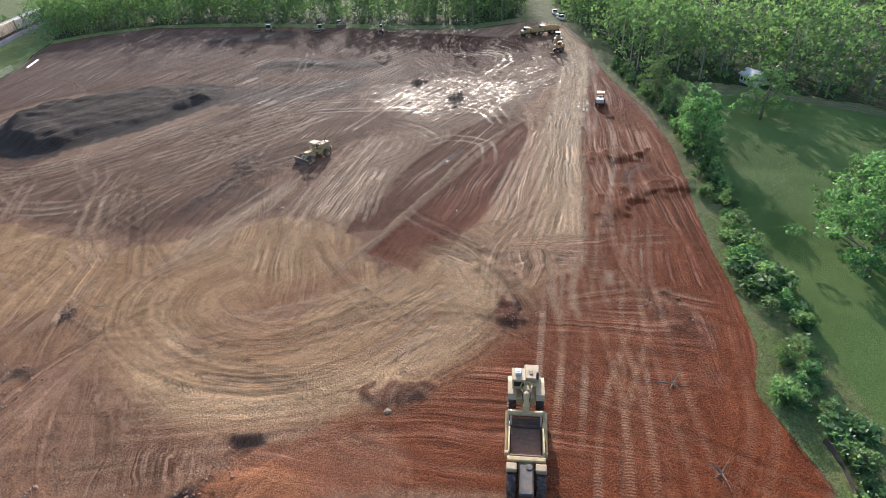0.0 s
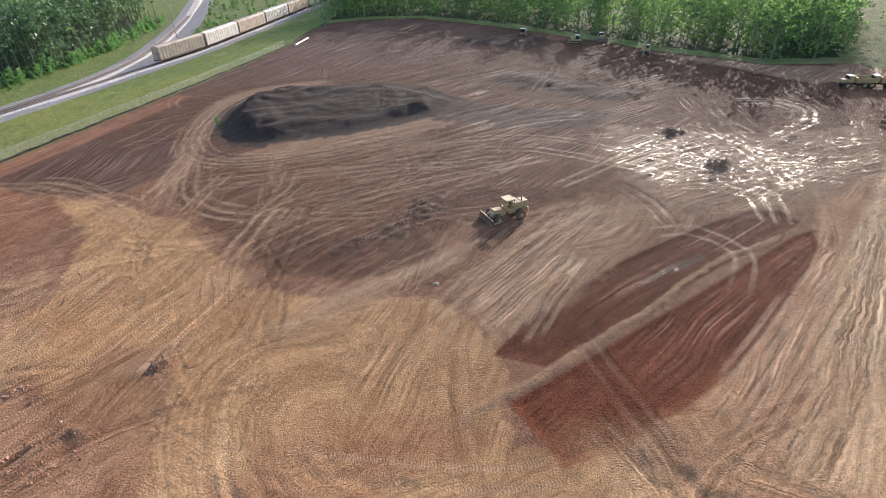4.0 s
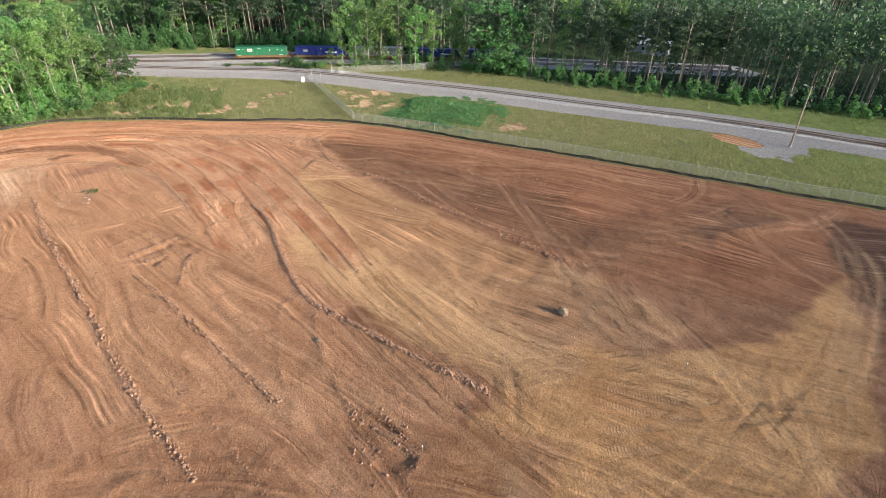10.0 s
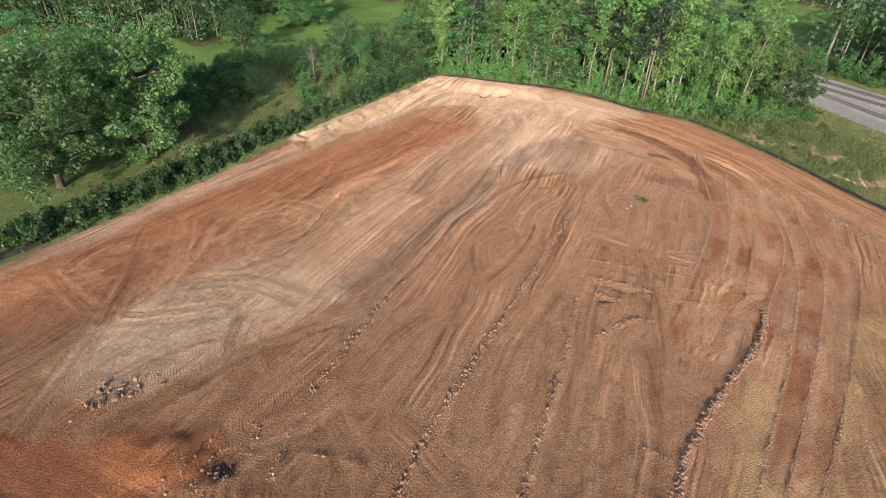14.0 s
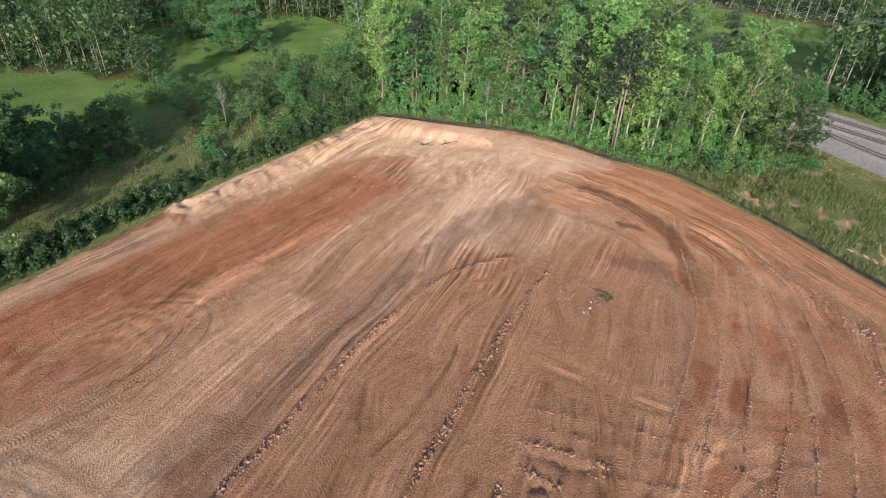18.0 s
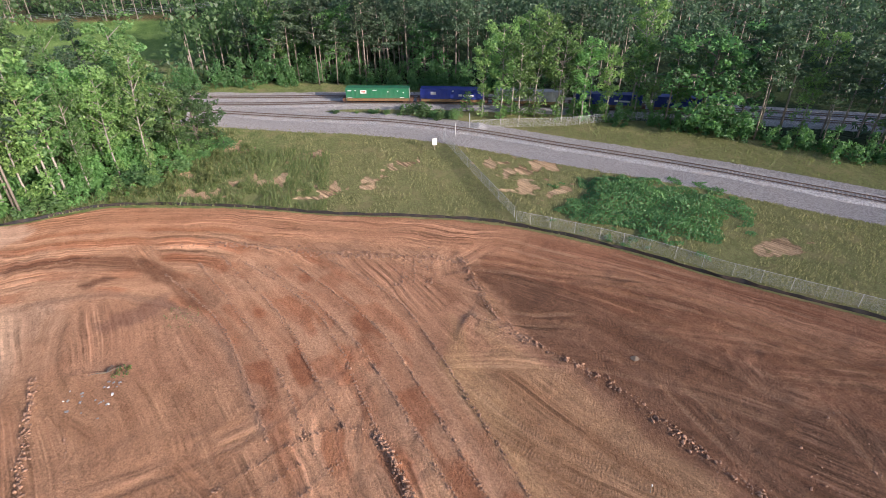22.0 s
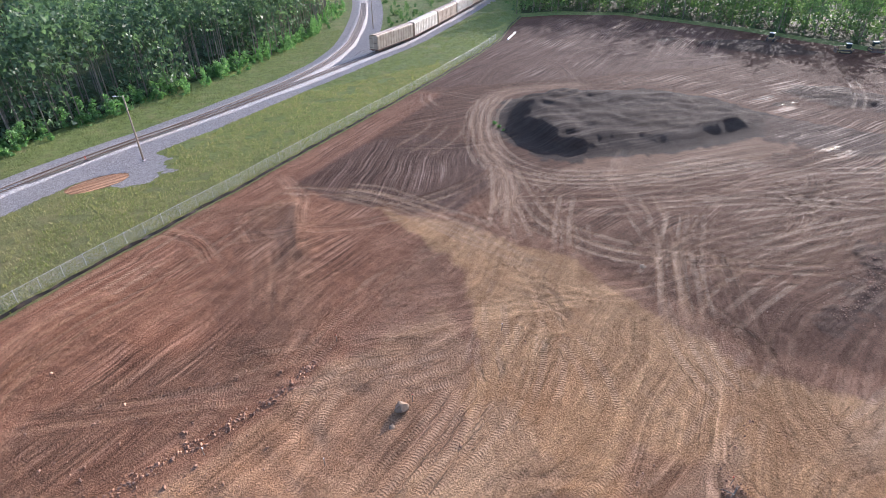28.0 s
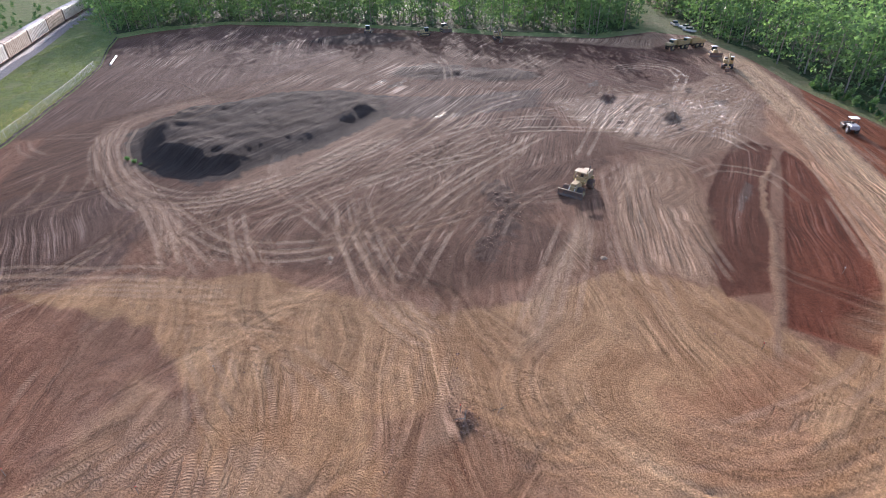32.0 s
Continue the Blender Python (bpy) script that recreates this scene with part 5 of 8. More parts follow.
sweep_3 = [
    [(44.5, 60), (25.1, 47.3), (11.2, 36.5)], [(-31.5, 65.3), (-30.3, 57.8), (-31.5, 50.2)], [(28.9, 97.3), (48.3, 91.3), (63.1, 74.5), (74.6, 58.6)],
    [(27.1, 92.2), (44.3, 85.1), (58.4, 69.3), (70.3, 51.2)], [(78, 83.1), (54.1, 73.4), (38.4, 67.5)], [(76.6, 66.9), (69.4, 58.8), (71.9, 51.9), (65.8, 41.6)],
    [(-24, 112.3), (-24.8, 101.9), (-24.7, 91.3), (-21.9, 82.4), (-17.7, 78.2), (-13.2, 76.1)],
    [(-8.9, 81.7), (-13, 72.8), (-17.1, 65.1), (-18.9, 59), (-19.1, 53.9), (-18.1, 49.4)],
]
sweep_4 = [
    [(-7.7, 79.4), (-11.7, 70.7), (-16.5, 60.2), (-17.6, 54.6), (-16.7, 48.9)], [(-63.5, 33.3), (-58.4, 41.3), (-49, 50.4), (-42.5, 58.6)],
    [(-40.3, 55.4), (-39.2, 63.4), (-37.2, 73.4)], [(-63.5, 52.4), (-60.1, 45.4), (-55.3, 40.2)], [(-76.8, 38.7), (-64.5, 43.6), (-54.4, 47.2)],
    [(-25.3, 80.6), (-21.9, 89.2), (-17.3, 98.7)], [(-56.9, 107.4), (-47.4, 101.8), (-38.7, 94.9), (-32.4, 87.9)], [(-67.6, 109.9), (-57.4, 106.5), (-48.5, 99.7)],
]
SWEEPS = sweep_1 + sweep_2 + sweep_3 + sweep_4
RING = [(-13.5, 156.1), (-22, 141.1), (-25.9, 124.5), (-25, 113.4), (-20.1, 105.7), (-9.7, 102.3), (3.1, 102.7), (23, 105.3)]
for k in range(4):
    wheels([(x + (4 - x) * 0.06 * (k - 1.5), y + (128 - y) * 0.06 * (k - 1.5)) for x, y in RING], 2.0, 0.8)
for pts in SWEEPS:
    wheels(pts, 2.1 + 0.4 * RND.random(), 0.7 + 0.25 * RND.random())
# the haul loop's lanes lie over all earlier marks: scraped smooth, tan with red where the blade bit
for k in range(6):
    mid = LANES[k]
    w = window(mid, 5)
    d, q, run = along(mid, X[w], Y[w], 2.0)
    m = smooth01((1.75 - np.abs(d - 1.7)) / 0.5) * smooth01(q / 5) * smooth01((run - q) / 5)
    red = smooth01((vnoise(q / 3.2, d * 0.5 + 9 * k) - 0.52) * 5)[..., None]
    tone = np.array((0.43, 0.262, 0.172)) * (0.92 + 0.16 * ((k * 5) % 3) / 2) * (1 - red) + np.array((0.335, 0.155, 0.092)) * red
    SOIL[w] = SOIL[w] * (1 - 0.6 * m[..., None]) + tone * 0.6 * m[..., None]
    TRACK[w] *= (m < 0.4)[..., None]
    f = FLOW[w]
    f[m > 0.4] = np.stack([d + 7 * k, q, d * 0], -1)[m > 0.4]
    DRAG[w] = DRAG[w] * (1 - 0.6 * m)
for pts in LANES:
    windrow(pts, 0.16, 0.45, 2.6)
# drag marks die out where two ways meet
jump = np.zeros_like(X)
for c in (0, 1):
    f = FLOW[..., c]
    ax, ay = np.abs(np.diff(f, axis=1)) / np.diff(GX), np.abs(np.diff(f, axis=0)) / np.diff(GY)[:, None]
    jump[:, 1:] = np.maximum(jump[:, 1:], ax > 1.6)
    jump[1:] = np.maximum(jump[1:], ay > 1.6)
for k in range(5):
    for ax in (0, 1):
        jump = np.maximum(jump, 0.82 * np.maximum(np.roll(jump, 1, ax), np.roll(jump, -1, ax)))
FLOW[..., 2] = np.clip(1.25 - jump * 1.3, 0, 1) * DRAG
SOIL[..., 1] *= 1.01
grey = SOIL @ np.array([0.3, 0.6, 0.1])[:, None]
SOIL[:] = np.maximum(grey + (SOIL - grey) * 1.06, 0.012)
# fine relief along the drag marks
site_d = inside(SITE, X, Y)
SITE_M = smooth01(0.5 - (site_d + 0.5) / 1.5)
H += SITE_M * (0.15 * np.minimum(FLOW[..., 2], 1) * (fbm(FLOW[..., 0] * 0.9, FLOW[..., 1] * 0.09, 3) - 0.5) + 0.14 * (fbm(X * 0.8, Y * 0.8, 2) - 0.5))
# grass outside; crushed stone along the rails
COVER[..., 0] = 1 - SITE_M
rail_d = np.full(X.shape, 99.0)
for pts, a, b in ((SPUR, 5.5, 9.0), (SIDING, 5.5, 6.0), (MAIN_1, 6.0, 5.0), (MAIN_2, 5.0, 6.0)):
    w = window(pts, 30)
    d, s, run = along(pts, X[w], Y[w], 4.0)
    rail_d[w] = np.minimum(rail_d[w], np.where(d > 0, d / a, -d / b))
COVER[..., 1] = smooth01(0.5 - (rail_d - 1) / 0.35)
fork = inside([(-100, 140), (-66, 182), (-54, 210), (-47, 245), (-30, 226), (-46, 203), (-70, 172)], X, Y)
COVER[..., 1] = np.maximum(COVER[..., 1], smooth01(0.5 - fork / 3))
ends = np.hypot(X + 96, Y - 124.5)
COVER[..., 1] = np.maximum(COVER[..., 1], smooth01(0.5 - (ends + 7 * (fbm(X / 3, Y / 3) - 0.5) - 8.5) / 3))
pit = smooth01(0.5 - (np.hypot((X + 99) * 0.8 + (Y - 119.5) * 0.6, ((Y - 119.5) * 0.8 - (X + 99) * 0.6) * 1.9) - 5.5) / 2)
COVER[..., 1] *= 1 - pit
COVER[..., 0] *= 1 - pit
SOIL[pit > 0.5] = (0.46, 0.27, 0.16)
for x, y, r in ((-141, 6, 2.6), (-143, -12, 3.2), (-150, 38, 3.4), (-156, 2, 2.6), (-139, 41, 2.4), (-150, 18, 2.4), (-146, -2, 2.2), (-150, -22, 2.6), (-137, 47, 2.0), (-148, 46, 2.6), (-146, 43, 2.6), (-161.5, -11, 2.4), (-164, -16, 2.2), (-143, 13, 2.6), (-116, 74, 2.2)):
    w = window([(x, y)], 6)
    q = np.hypot((X[w] - x) * 1.0 + (Y[w] - y) * 0.3, (Y[w] - y) * 0.5) / (r * 0.75) + 5.0 * (fbm(X[w] * 0.6, Y[w] * 0.6) - 0.45)
    COVER[w][..., 0] *= smooth01((q - 0.3) * 0.7) * 0.8 + 0.2
    SOIL[w][q < 2.0] = (0.46, 0.335, 0.21)
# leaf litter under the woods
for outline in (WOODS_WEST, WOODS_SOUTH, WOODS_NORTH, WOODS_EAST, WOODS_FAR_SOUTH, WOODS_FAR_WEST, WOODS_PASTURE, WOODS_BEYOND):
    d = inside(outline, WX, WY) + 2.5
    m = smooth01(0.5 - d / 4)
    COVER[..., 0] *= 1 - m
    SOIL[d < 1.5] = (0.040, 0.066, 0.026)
# mown pasture past the hedge
PASTURE = [(74, 0), (106, 27), (116, 10), (116, -40), (90, -80), (0, -260), (-150, -260), (-150, -150), (-137, -128), (-96, -128), (-60, -106), (-40, -110), (-20, -70), (20, -42), (36, -28), (54, -14)]
COVER[..., 2] = np.maximum(smooth01(0.5 - inside(PASTURE, X, Y) / 4), smooth01(0.5 - inside([(-322, -140), (-250, -140), (-240, -85), (-246, -48), (-322, -42)], X, Y) / 6))
H[COVER[..., 1] > 0.5] += 0.05
far = np.hypot(X + 30, Y - 40)
H += -1.0 * smooth01((far - 320) / 400)


def height_at(x, y):
    i, j = np.clip(np.searchsorted(GX, x) - 1, 0, len(GX) - 2), np.clip(np.searchsorted(GY, y) - 1, 0, len(GY) - 2)
    fx, fy = (x - GX[i]) / (GX[i + 1] - GX[i]), (y - GY[j]) / (GY[j + 1] - GY[j])
    return float((H[j, i] * (1 - fx) + H[j, i + 1] * fx) * (1 - fy) + (H[j + 1, i] * (1 - fx) + H[j + 1, i + 1] * fx) * fy)


def build_ground():
    ny, nx = X.shape
    me = bpy.data.meshes.new("ground")
    me.vertices.add(nx * ny)
    me.vertices.foreach_set("co", np.stack([X, Y, H], -1).astype(np.float32).ravel())
    i = np.arange(nx * ny).reshape(ny, nx)
    f = np.stack([i[:-1, :-1], i[:-1, 1:], i[1:, 1:], i[1:, :-1]], -1).reshape(-1, 4)
    me.loops.add(f.size)
    me.loops.foreach_set("vertex_index", f.ravel().astype(np.int32))
    me.polygons.add(len(f))
    me.polygons.foreach_set("loop_start", np.arange(0, f.size, 4, dtype=np.int32))
    me.polygons.foreach_set("use_smooth", np.ones(len(f), bool))
    me.update(calc_edges=True)
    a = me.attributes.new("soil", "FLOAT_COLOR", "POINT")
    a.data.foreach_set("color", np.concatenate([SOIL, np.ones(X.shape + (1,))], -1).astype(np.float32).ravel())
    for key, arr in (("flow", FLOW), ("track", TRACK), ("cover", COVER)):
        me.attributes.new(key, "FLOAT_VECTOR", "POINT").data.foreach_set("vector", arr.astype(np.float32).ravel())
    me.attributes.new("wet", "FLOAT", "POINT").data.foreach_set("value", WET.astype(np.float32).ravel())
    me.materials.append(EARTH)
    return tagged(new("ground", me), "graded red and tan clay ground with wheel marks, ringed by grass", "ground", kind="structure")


ground = build_ground()

# ---- trees ----
def cards(centres, size, rng, flat=0.0):
    """Three-cornered leaf sprays at the centres, turned at random."""
    n = len(centres)
    a = rng.normal(size=(n, 3))
    a[:, 2] *= 1 - flat
    a /= np.linalg.norm(a, axis=1, keepdims=True) + 1e-9
    b = np.cross(a, rng.normal(size=(n, 3)))
    b /= np.linalg.norm(b, axis=1, keepdims=True) + 1e-9
    s = size * rng.uniform(0.6, 1.4, (n, 1))
    nrm = np.cross(a, b) * s * rng.uniform(-0.35, 0.35, (n, 1))
    k = rng.uniform(0.45, 0.8, (n, 1))
    return np.stack([centres - a * s - b * s * k * 0.6, centres + b * s * k * 1.3 + nrm, centres + a * s - b * s * k * 0.6], 1)


def blob(rng, n, centre, radius):
    """Points round a clump's shell."""
    p = rng.normal(size=(n, 3))
    p /= np.linalg.norm(p, axis=1, keepdims=True)
    return np.asarray(centre) + p * np.asarray(radius) * rng.uniform(0.45, 1.05, (n, 1)) ** 0.6


def tree_shape(kind, rng, full=1.0):
    """Trunk with limbs, and the leaf centres of one tree of about 20 m."""
    g, leaf = Geo(), []
    if kind in ("broad", "oak"):
        h, r0 = 17.0, 0.42
        lean = rng.normal(size=2) * 0.6
        top = np.array([lean[0], lean[1], h * 0.8])
        g.tube([(0, 0, -0.4), (lean[0] * 0.3, lean[1] * 0.3, h * 0.3), (lean[0] * 0.7, lean[1] * 0.7, h * 0.55), tuple(top)], [r0, r0 * 0.75, r0 * 0.5, 0.06], 7)
        n = 24 if kind == "oak" else 15
        for i in range(n):
            z = h * ((0.07 if kind == "oak" else 0.12) + 0.72 * i / n)
            a = i * 2.4 + rng.normal() * 0.4
            ln = (5.8 - 3.2 * abs(i / n - 0.3)) * rng.uniform(0.75, 1.2)
            b = np.array([lean[0] * z / h, lean[1] * z / h, z])
            e = b + np.array([math.cos(a) * ln, math.sin(a) * ln, rng.uniform(0.8, 3.0)])
            g.tube([tuple(b), tuple((b + e) / 2 + (0, 0, 0.5)), tuple(e)], [0.16, 0.10, 0.03], 5, False)
            for q in range(6):
                c = e + rng.normal(size=3) * (1.1, 1.1, 0.8) * (0.6 if q == 0 else 1.25) - (e - b) * 0.12 * q
                leaf.append(blob(rng, int(24 * full), c, np.array([1.05, 1.05, 0.8]) * rng.uniform(0.6, 1.35)))
        for q in range(9):
            leaf.append(blob(rng, int(24 * full), top + rng.normal(size=3) * (1.5, 1.5, 1.0) + (0, 0, 0.8), (1.0, 1.0, 0.9)))
    elif kind == "tall":
        h, r0 = 22.0, 0.18
        lean = rng.normal(size=2) * 0.9
        spine = [np.array([lean[0] * t * t + 0.25 * math.sin(5 * t), lean[1] * t * t, h * t]) for t in (-0.02, 0.25, 0.5, 0.75, 0.97)]
        g.tube([tuple(p) for p in spine], [r0, r0 * 0.85, r0 * 0.65, r0 * 0.4, 0.04], 6)
        n = 17
        for i in range(n):
            t = 0.36 + 0.6 * i / n
            b = np.array([lean[0] * t * t + 0.25 * math.sin(5 * t), lean[1] * t * t, h * t])
            a = i * 2.4 + rng.normal() * 0.5
            ln = (0.9 + 2.3 * math.sin(math.pi * min(1, (1.02 - t) * 1.35))) * rng.uniform(0.6, 1.25)
            e = b + np.array([math.cos(a) * ln, math.sin(a) * ln, ln * rng.uniform(0.5, 1.1)])
            g.tube([tuple(b), tuple(e)], [0.08, 0.02], 4, False)
            for q in range(2):
                leaf.append(blob(rng, int(30 * full), e + rng.normal(size=3) * 0.5 - (e - b) * 0.4 * q, np.array([1.15, 1.15, 1.0]) * rng.uniform(0.7, 1.2)))
        for i in range(13):
            leaf.append(blob(rng, int(15 * full), (rng.normal() * 0.9, rng.normal() * 0.9, rng.uniform(0.8, 9)), (0.8, 0.8, 0.9)))
    elif kind == "pine":
        h, r0 = 23.0, 0.19
        lean = rng.normal(size=2) * 0.5
        g.tube([(0, 0, -0.4), (lean[0] * 0.4, lean[1] * 0.4, h * 0.5), (lean[0], lean[1], h * 0.97)], [r0, r0 * 0.7, 0.05], 6)
        n = 18
        for i in range(n):
            t = 0.50 + 0.48 * i / n
            b = np.array([lean[0] * t, lean[1] * t, h * t])
            a = i * 2.4 + rng.normal() * 0.5
            ln = (1.3 + 2.6 * (1 - t) * 2) * rng.uniform(0.55, 1.2)
            e = b + np.array([math.cos(a) * ln, math.sin(a) * ln, ln * rng.uniform(-0.05, 0.45)])
            g.tube([tuple(b), tuple(e)], [0.07, 0.02], 4, False)
            leaf.append(blob(rng, int(34 * full), e, np.array([1.15, 1.15, 0.6]) * rng.uniform(0.75, 1.25)))
            leaf.append(blob(rng, int(16 * full), (e + b) / 2, (0.8, 0.8, 0.45)))
        leaf.append(blob(rng, int(30 * full), (lean[0], lean[1], h), (0.9, 0.9, 0.9)))
    elif kind == "bare":
        h = 17.0
        g.tube([(0, 0, -0.4), (0.3, 0.1, h * 0.4), (0.2, -0.3, h)], [0.26, 0.19, 0.03], 6)
        for i in range(16):
            t = 0.35 + 0.6 * i / 16
            a, ln = i * 2.4 + rng.normal() * 0.4, (5.2 - 4.0 * t) * rng.uniform(0.6, 1.2)
            b = np.array([0.3 * t, 0, h * t])
            e = b + np.array([math.cos(a) * ln, math.sin(a) * ln, ln * rng.uniform(0.5, 1.0)])
            g.tube([tuple(b), tuple((b + e) / 2 + (0, 0, -0.2)), tuple(e)], [0.09, 0.06, 0.02], 4, False)
            for q in range(4):
                f = b + (e - b) * (0.4 + 0.18 * q)
                k = f + rng.normal(size=3) * 0.9 + (0, 0, 0.7)
                g.tube([tuple(f), tuple(k)], [0.035, 0.012], 3, False)
                if q == 3 and i % 2:
                    leaf.append(blob(rng, int(10 * full), k, (0.5, 0.5, 0.4)))
    elif kind == "young":
        h = 7.0
        g.tube([(0, 0, -0.3), (0.1, 0.1, h * 0.5), (0, 0, h * 0.95)], [0.10, 0.07, 0.02], 5)
        for i in range(13):
            t = 0.08 + 0.88 * i / 13
            a, ln = i * 2.4, 1.5 * (1.08 - t) * rng.uniform(0.6, 1.3)
            e = np.array([math.cos(a) * ln, math.sin(a) * ln, h * t])
            leaf.append(blob(rng, int(24 * full), e, np.array([0.75, 0.75, 0.65]) * rng.uniform(0.7, 1.2)))
    else:
        for i in range(6):
            a, ln = i * 1.05 + rng.normal() * 0.3, rng.uniform(0.4, 1.3)
            e = np.array([math.cos(a) * ln, math.sin(a) * ln, rng.uniform(0.9, 2.2)])
            g.tube([(0, 0, -0.2), tuple(e * (0.5, 0.5, 0.6)), tuple(e)], [0.04, 0.03, 0.01], 4, False)
            leaf.append(blob(rng, int(80 * full), e - (0, 0, 0.15), np.array([0.85, 0.85, 0.75]) * rng.uniform(0.7, 1.2)))
            leaf.append(blob(rng, int(45 * full), e * (1.1, 1.1, 0.4), (0.7, 0.7, 0.5)))
    return g, np.concatenate(leaf)


KINDS = {
    "broad": ("broadleaf_tree", "tall broadleaf tree with dense dark green summer crown", BARK_DARK, LEAF_BROAD, 0.29),
    "oak": ("oak_tree", "large spreading tree with dense bright green crown down to the grass", BARK_DARK, LEAF_BROAD, 0.20),
    "tall": ("poplar_tree", "slender pale-barked tree with light green leaves high up", BARK_PALE, LEAF_TALL, 0.25),
    "pine": ("pine_tree", "tall pine with bare trunk and dark needle crown", BARK_PINE, LEAF_PINE, 0.27),
    "bare": ("dead_tree", "half-dead grey tree with bare branches", BARK_PALE, LEAF_TALL, 0.24),
    "young": ("sapling", "bright green sapling leafed down to the ground", BARK_DARK, LEAF_TALL, 0.26),
    "bush": ("bush", "rounded green bush with dense leaves down to the ground", BARK_DARK, LEAF_BUSH, 0.20),
}
MODELS = {}
for kind, count in (("broad", 4), ("oak", 2), ("tall", 4), ("pine", 4), ("bare", 1), ("young", 3), ("bush", 4)):
    name, label, wood, green, size = KINDS[kind]
    for k in range(count):
        rng = np.random.default_rng(100 + 13 * k + len(kind))
        g, leaf = tree_shape(kind, rng, {"broad": 1.5, "oak": 3.4, "tall": 2.3, "pine": 1.8}.get(kind, 0.95))
        MODELS[kind, k] = (g.mesh("trunk", wood, True), quads("crown", cards(leaf, size, rng), green))
PLACED = {}


def plant(kind, x, y, tall, group, wide=1.0, rng=RNG):
    """One tree of that height at a place."""
    name, label, wood, green, size = KINDS[kind]
    count = sum(1 for key in MODELS if key[0] == kind)
    k = int(rng.integers(count))
    full = {"broad": 17.5, "oak": 17.5, "tall": 22.0, "pine": 23.3, "young": 7.0, "bush": 2.6, "bare": 17.0}[kind]
    s = tall / full
    m = Matrix.Translation((x, y, height_at(x, y))) @ Matrix.Rotation(rng.uniform(0, 6.28), 4, "Z") @ Matrix.Diagonal((s * wide, s * wide, s, 1))
    if (kind, k) in PLACED:
        ob = copy_thing(PLACED[kind, k], m)
        tagged(ob, group=group)
        return ob
    ob = thing(name, label, "tree" if kind != "bush" else "bush", group)
    part("stem" if kind == "bush" else "trunk", MODELS[kind, k][0], wood, ob)
    part("foliage" if kind == "bush" else "crown", MODELS[kind, k][1], green, ob)
    PLACED[kind, k] = ob
    ob.matrix_basis = m
    return ob


def fill(outline, spacing, rng, keep=lambda x, y: True):
    """Scattered places in an outline."""
    p = np.asarray(outline, float)
    xs, ys = np.arange(p[:, 0].min(), p[:, 0].max(), spacing), np.arange(p[:, 1].min(), p[:, 1].max(), spacing)
    x, y = np.meshgrid(xs, ys)
    x, y = (x + rng.uniform(-0.45, 0.45, x.shape) * spacing).ravel(), (y + rng.uniform(-0.45, 0.45, y.shape) * spacing).ravel()
    k = inside(p, x, y) < 0
    return [(a, b) for a, b in zip(x[k], y[k]) if keep(a, b)]


def off_line(pts, x, y):
    d, s, run = along(pts, np.array([x]), np.array([y]), 8.0)
    return abs(d[0])


rng = np.random.default_rng(5)
front, back = [], []
for outline, kinds, spacing, depth in ((WOODS_SOUTH, ("tall", "tall", "broad", "pine", "tall"), 5.2, 38), (WOODS_WEST, ("pine", "pine", "pine", "broad", "pine", "pine", "pine", "tall"), 4.7, 10), (WOODS_NORTH, ("broad", "tall", "broad"), 7.0, 6),
                                       (WOODS_EAST, ("broad", "broad", "tall"), 7.5, 12), (WOODS_FAR_SOUTH, ("broad",), 9.5, 0), (WOODS_FAR_WEST, ("broad", "tall", "pine"), 6.0, 9), (WOODS_BEYOND, ("broad", "broad", "pine"), 10.0, 0), (WOODS_PASTURE, ("broad", "tall", "broad"), 6.5, 0)):
    for x, y in fill(outline, spacing, rng):
        if off_line(MAIN_1, x, y) < 9 or off_line(MAIN_2, x, y) < 9:
            continue
        kind = kinds[int(rng.integers(len(kinds)))]
        d = -inside(outline, np.array([x]), np.array([y]))[0]
        near = math.hypot(x + 30, y - 30)
        if math.hypot(x + 30, y - 40) > 420:
            continue
        if d < depth and near < 260 and len(front) < 345:
            front.append((kind, x, y, d))
        else:
            if d < (110 if outline is WOODS_WEST else 60) and (d < 24 or rng.random() < (0.2 if outline is WOODS_WEST else 0.28)):
                back.append((kind, x, y, outline is WOODS_WEST, outline in (WOODS_WEST, WOODS_EAST, WOODS_NORTH, WOODS_PASTURE)))
for kind, x, y, d in front:
    tall = {"pine": rng.uniform(19, 25), "broad": rng.uniform(14, 20), "tall": rng.uniform(18, 25)}[kind]
    plant(kind, x, y, tall, "trees at the edge of the woods", rng.uniform(0.9, 1.25), rng)

# the woods behind, as one mass
wood_geo, crown, crown_west = Geo(), [], []
cheap = {}
for kind in ("broad", "tall", "pine"):
    for k in range(3):
        r2 = np.random.default_rng(300 + k + len(kind))
        cheap[kind, k] = (tree_shape(kind, r2, 0.11)[1], tree_shape(kind, r2, 0.16)[1])
for kind, x, y, west, fine in back:
    s = rng.uniform(0.8, 1.15)
    p = cheap[kind, int(rng.integers(3))][1 if fine else 0]
    a = rng.uniform(0, 6.28)
    q = np.stack([p[:, 0] * math.cos(a) - p[:, 1] * math.sin(a), p[:, 0] * math.sin(a) + p[:, 1] * math.cos(a), p[:, 2]], -1) * (s * 1.15, s * 1.15, s)
    q = np.concatenate([q, blob(rng, 16, (0, 0, 1.6), (2.4, 2.4, 1.7))])
    (crown_west if west else crown).append(cards(q + (x, y, 0), 0.55 if fine else 0.72, rng))
    wood_geo.add([(x - 0.2, y - 0.2, -0.3), (x + 0.2, y - 0.2, -0.3), (x, y + 0.25, -0.3), (x, y, 18 * s)], [(0, 1, 3), (1, 2, 3), (2, 0, 3)])
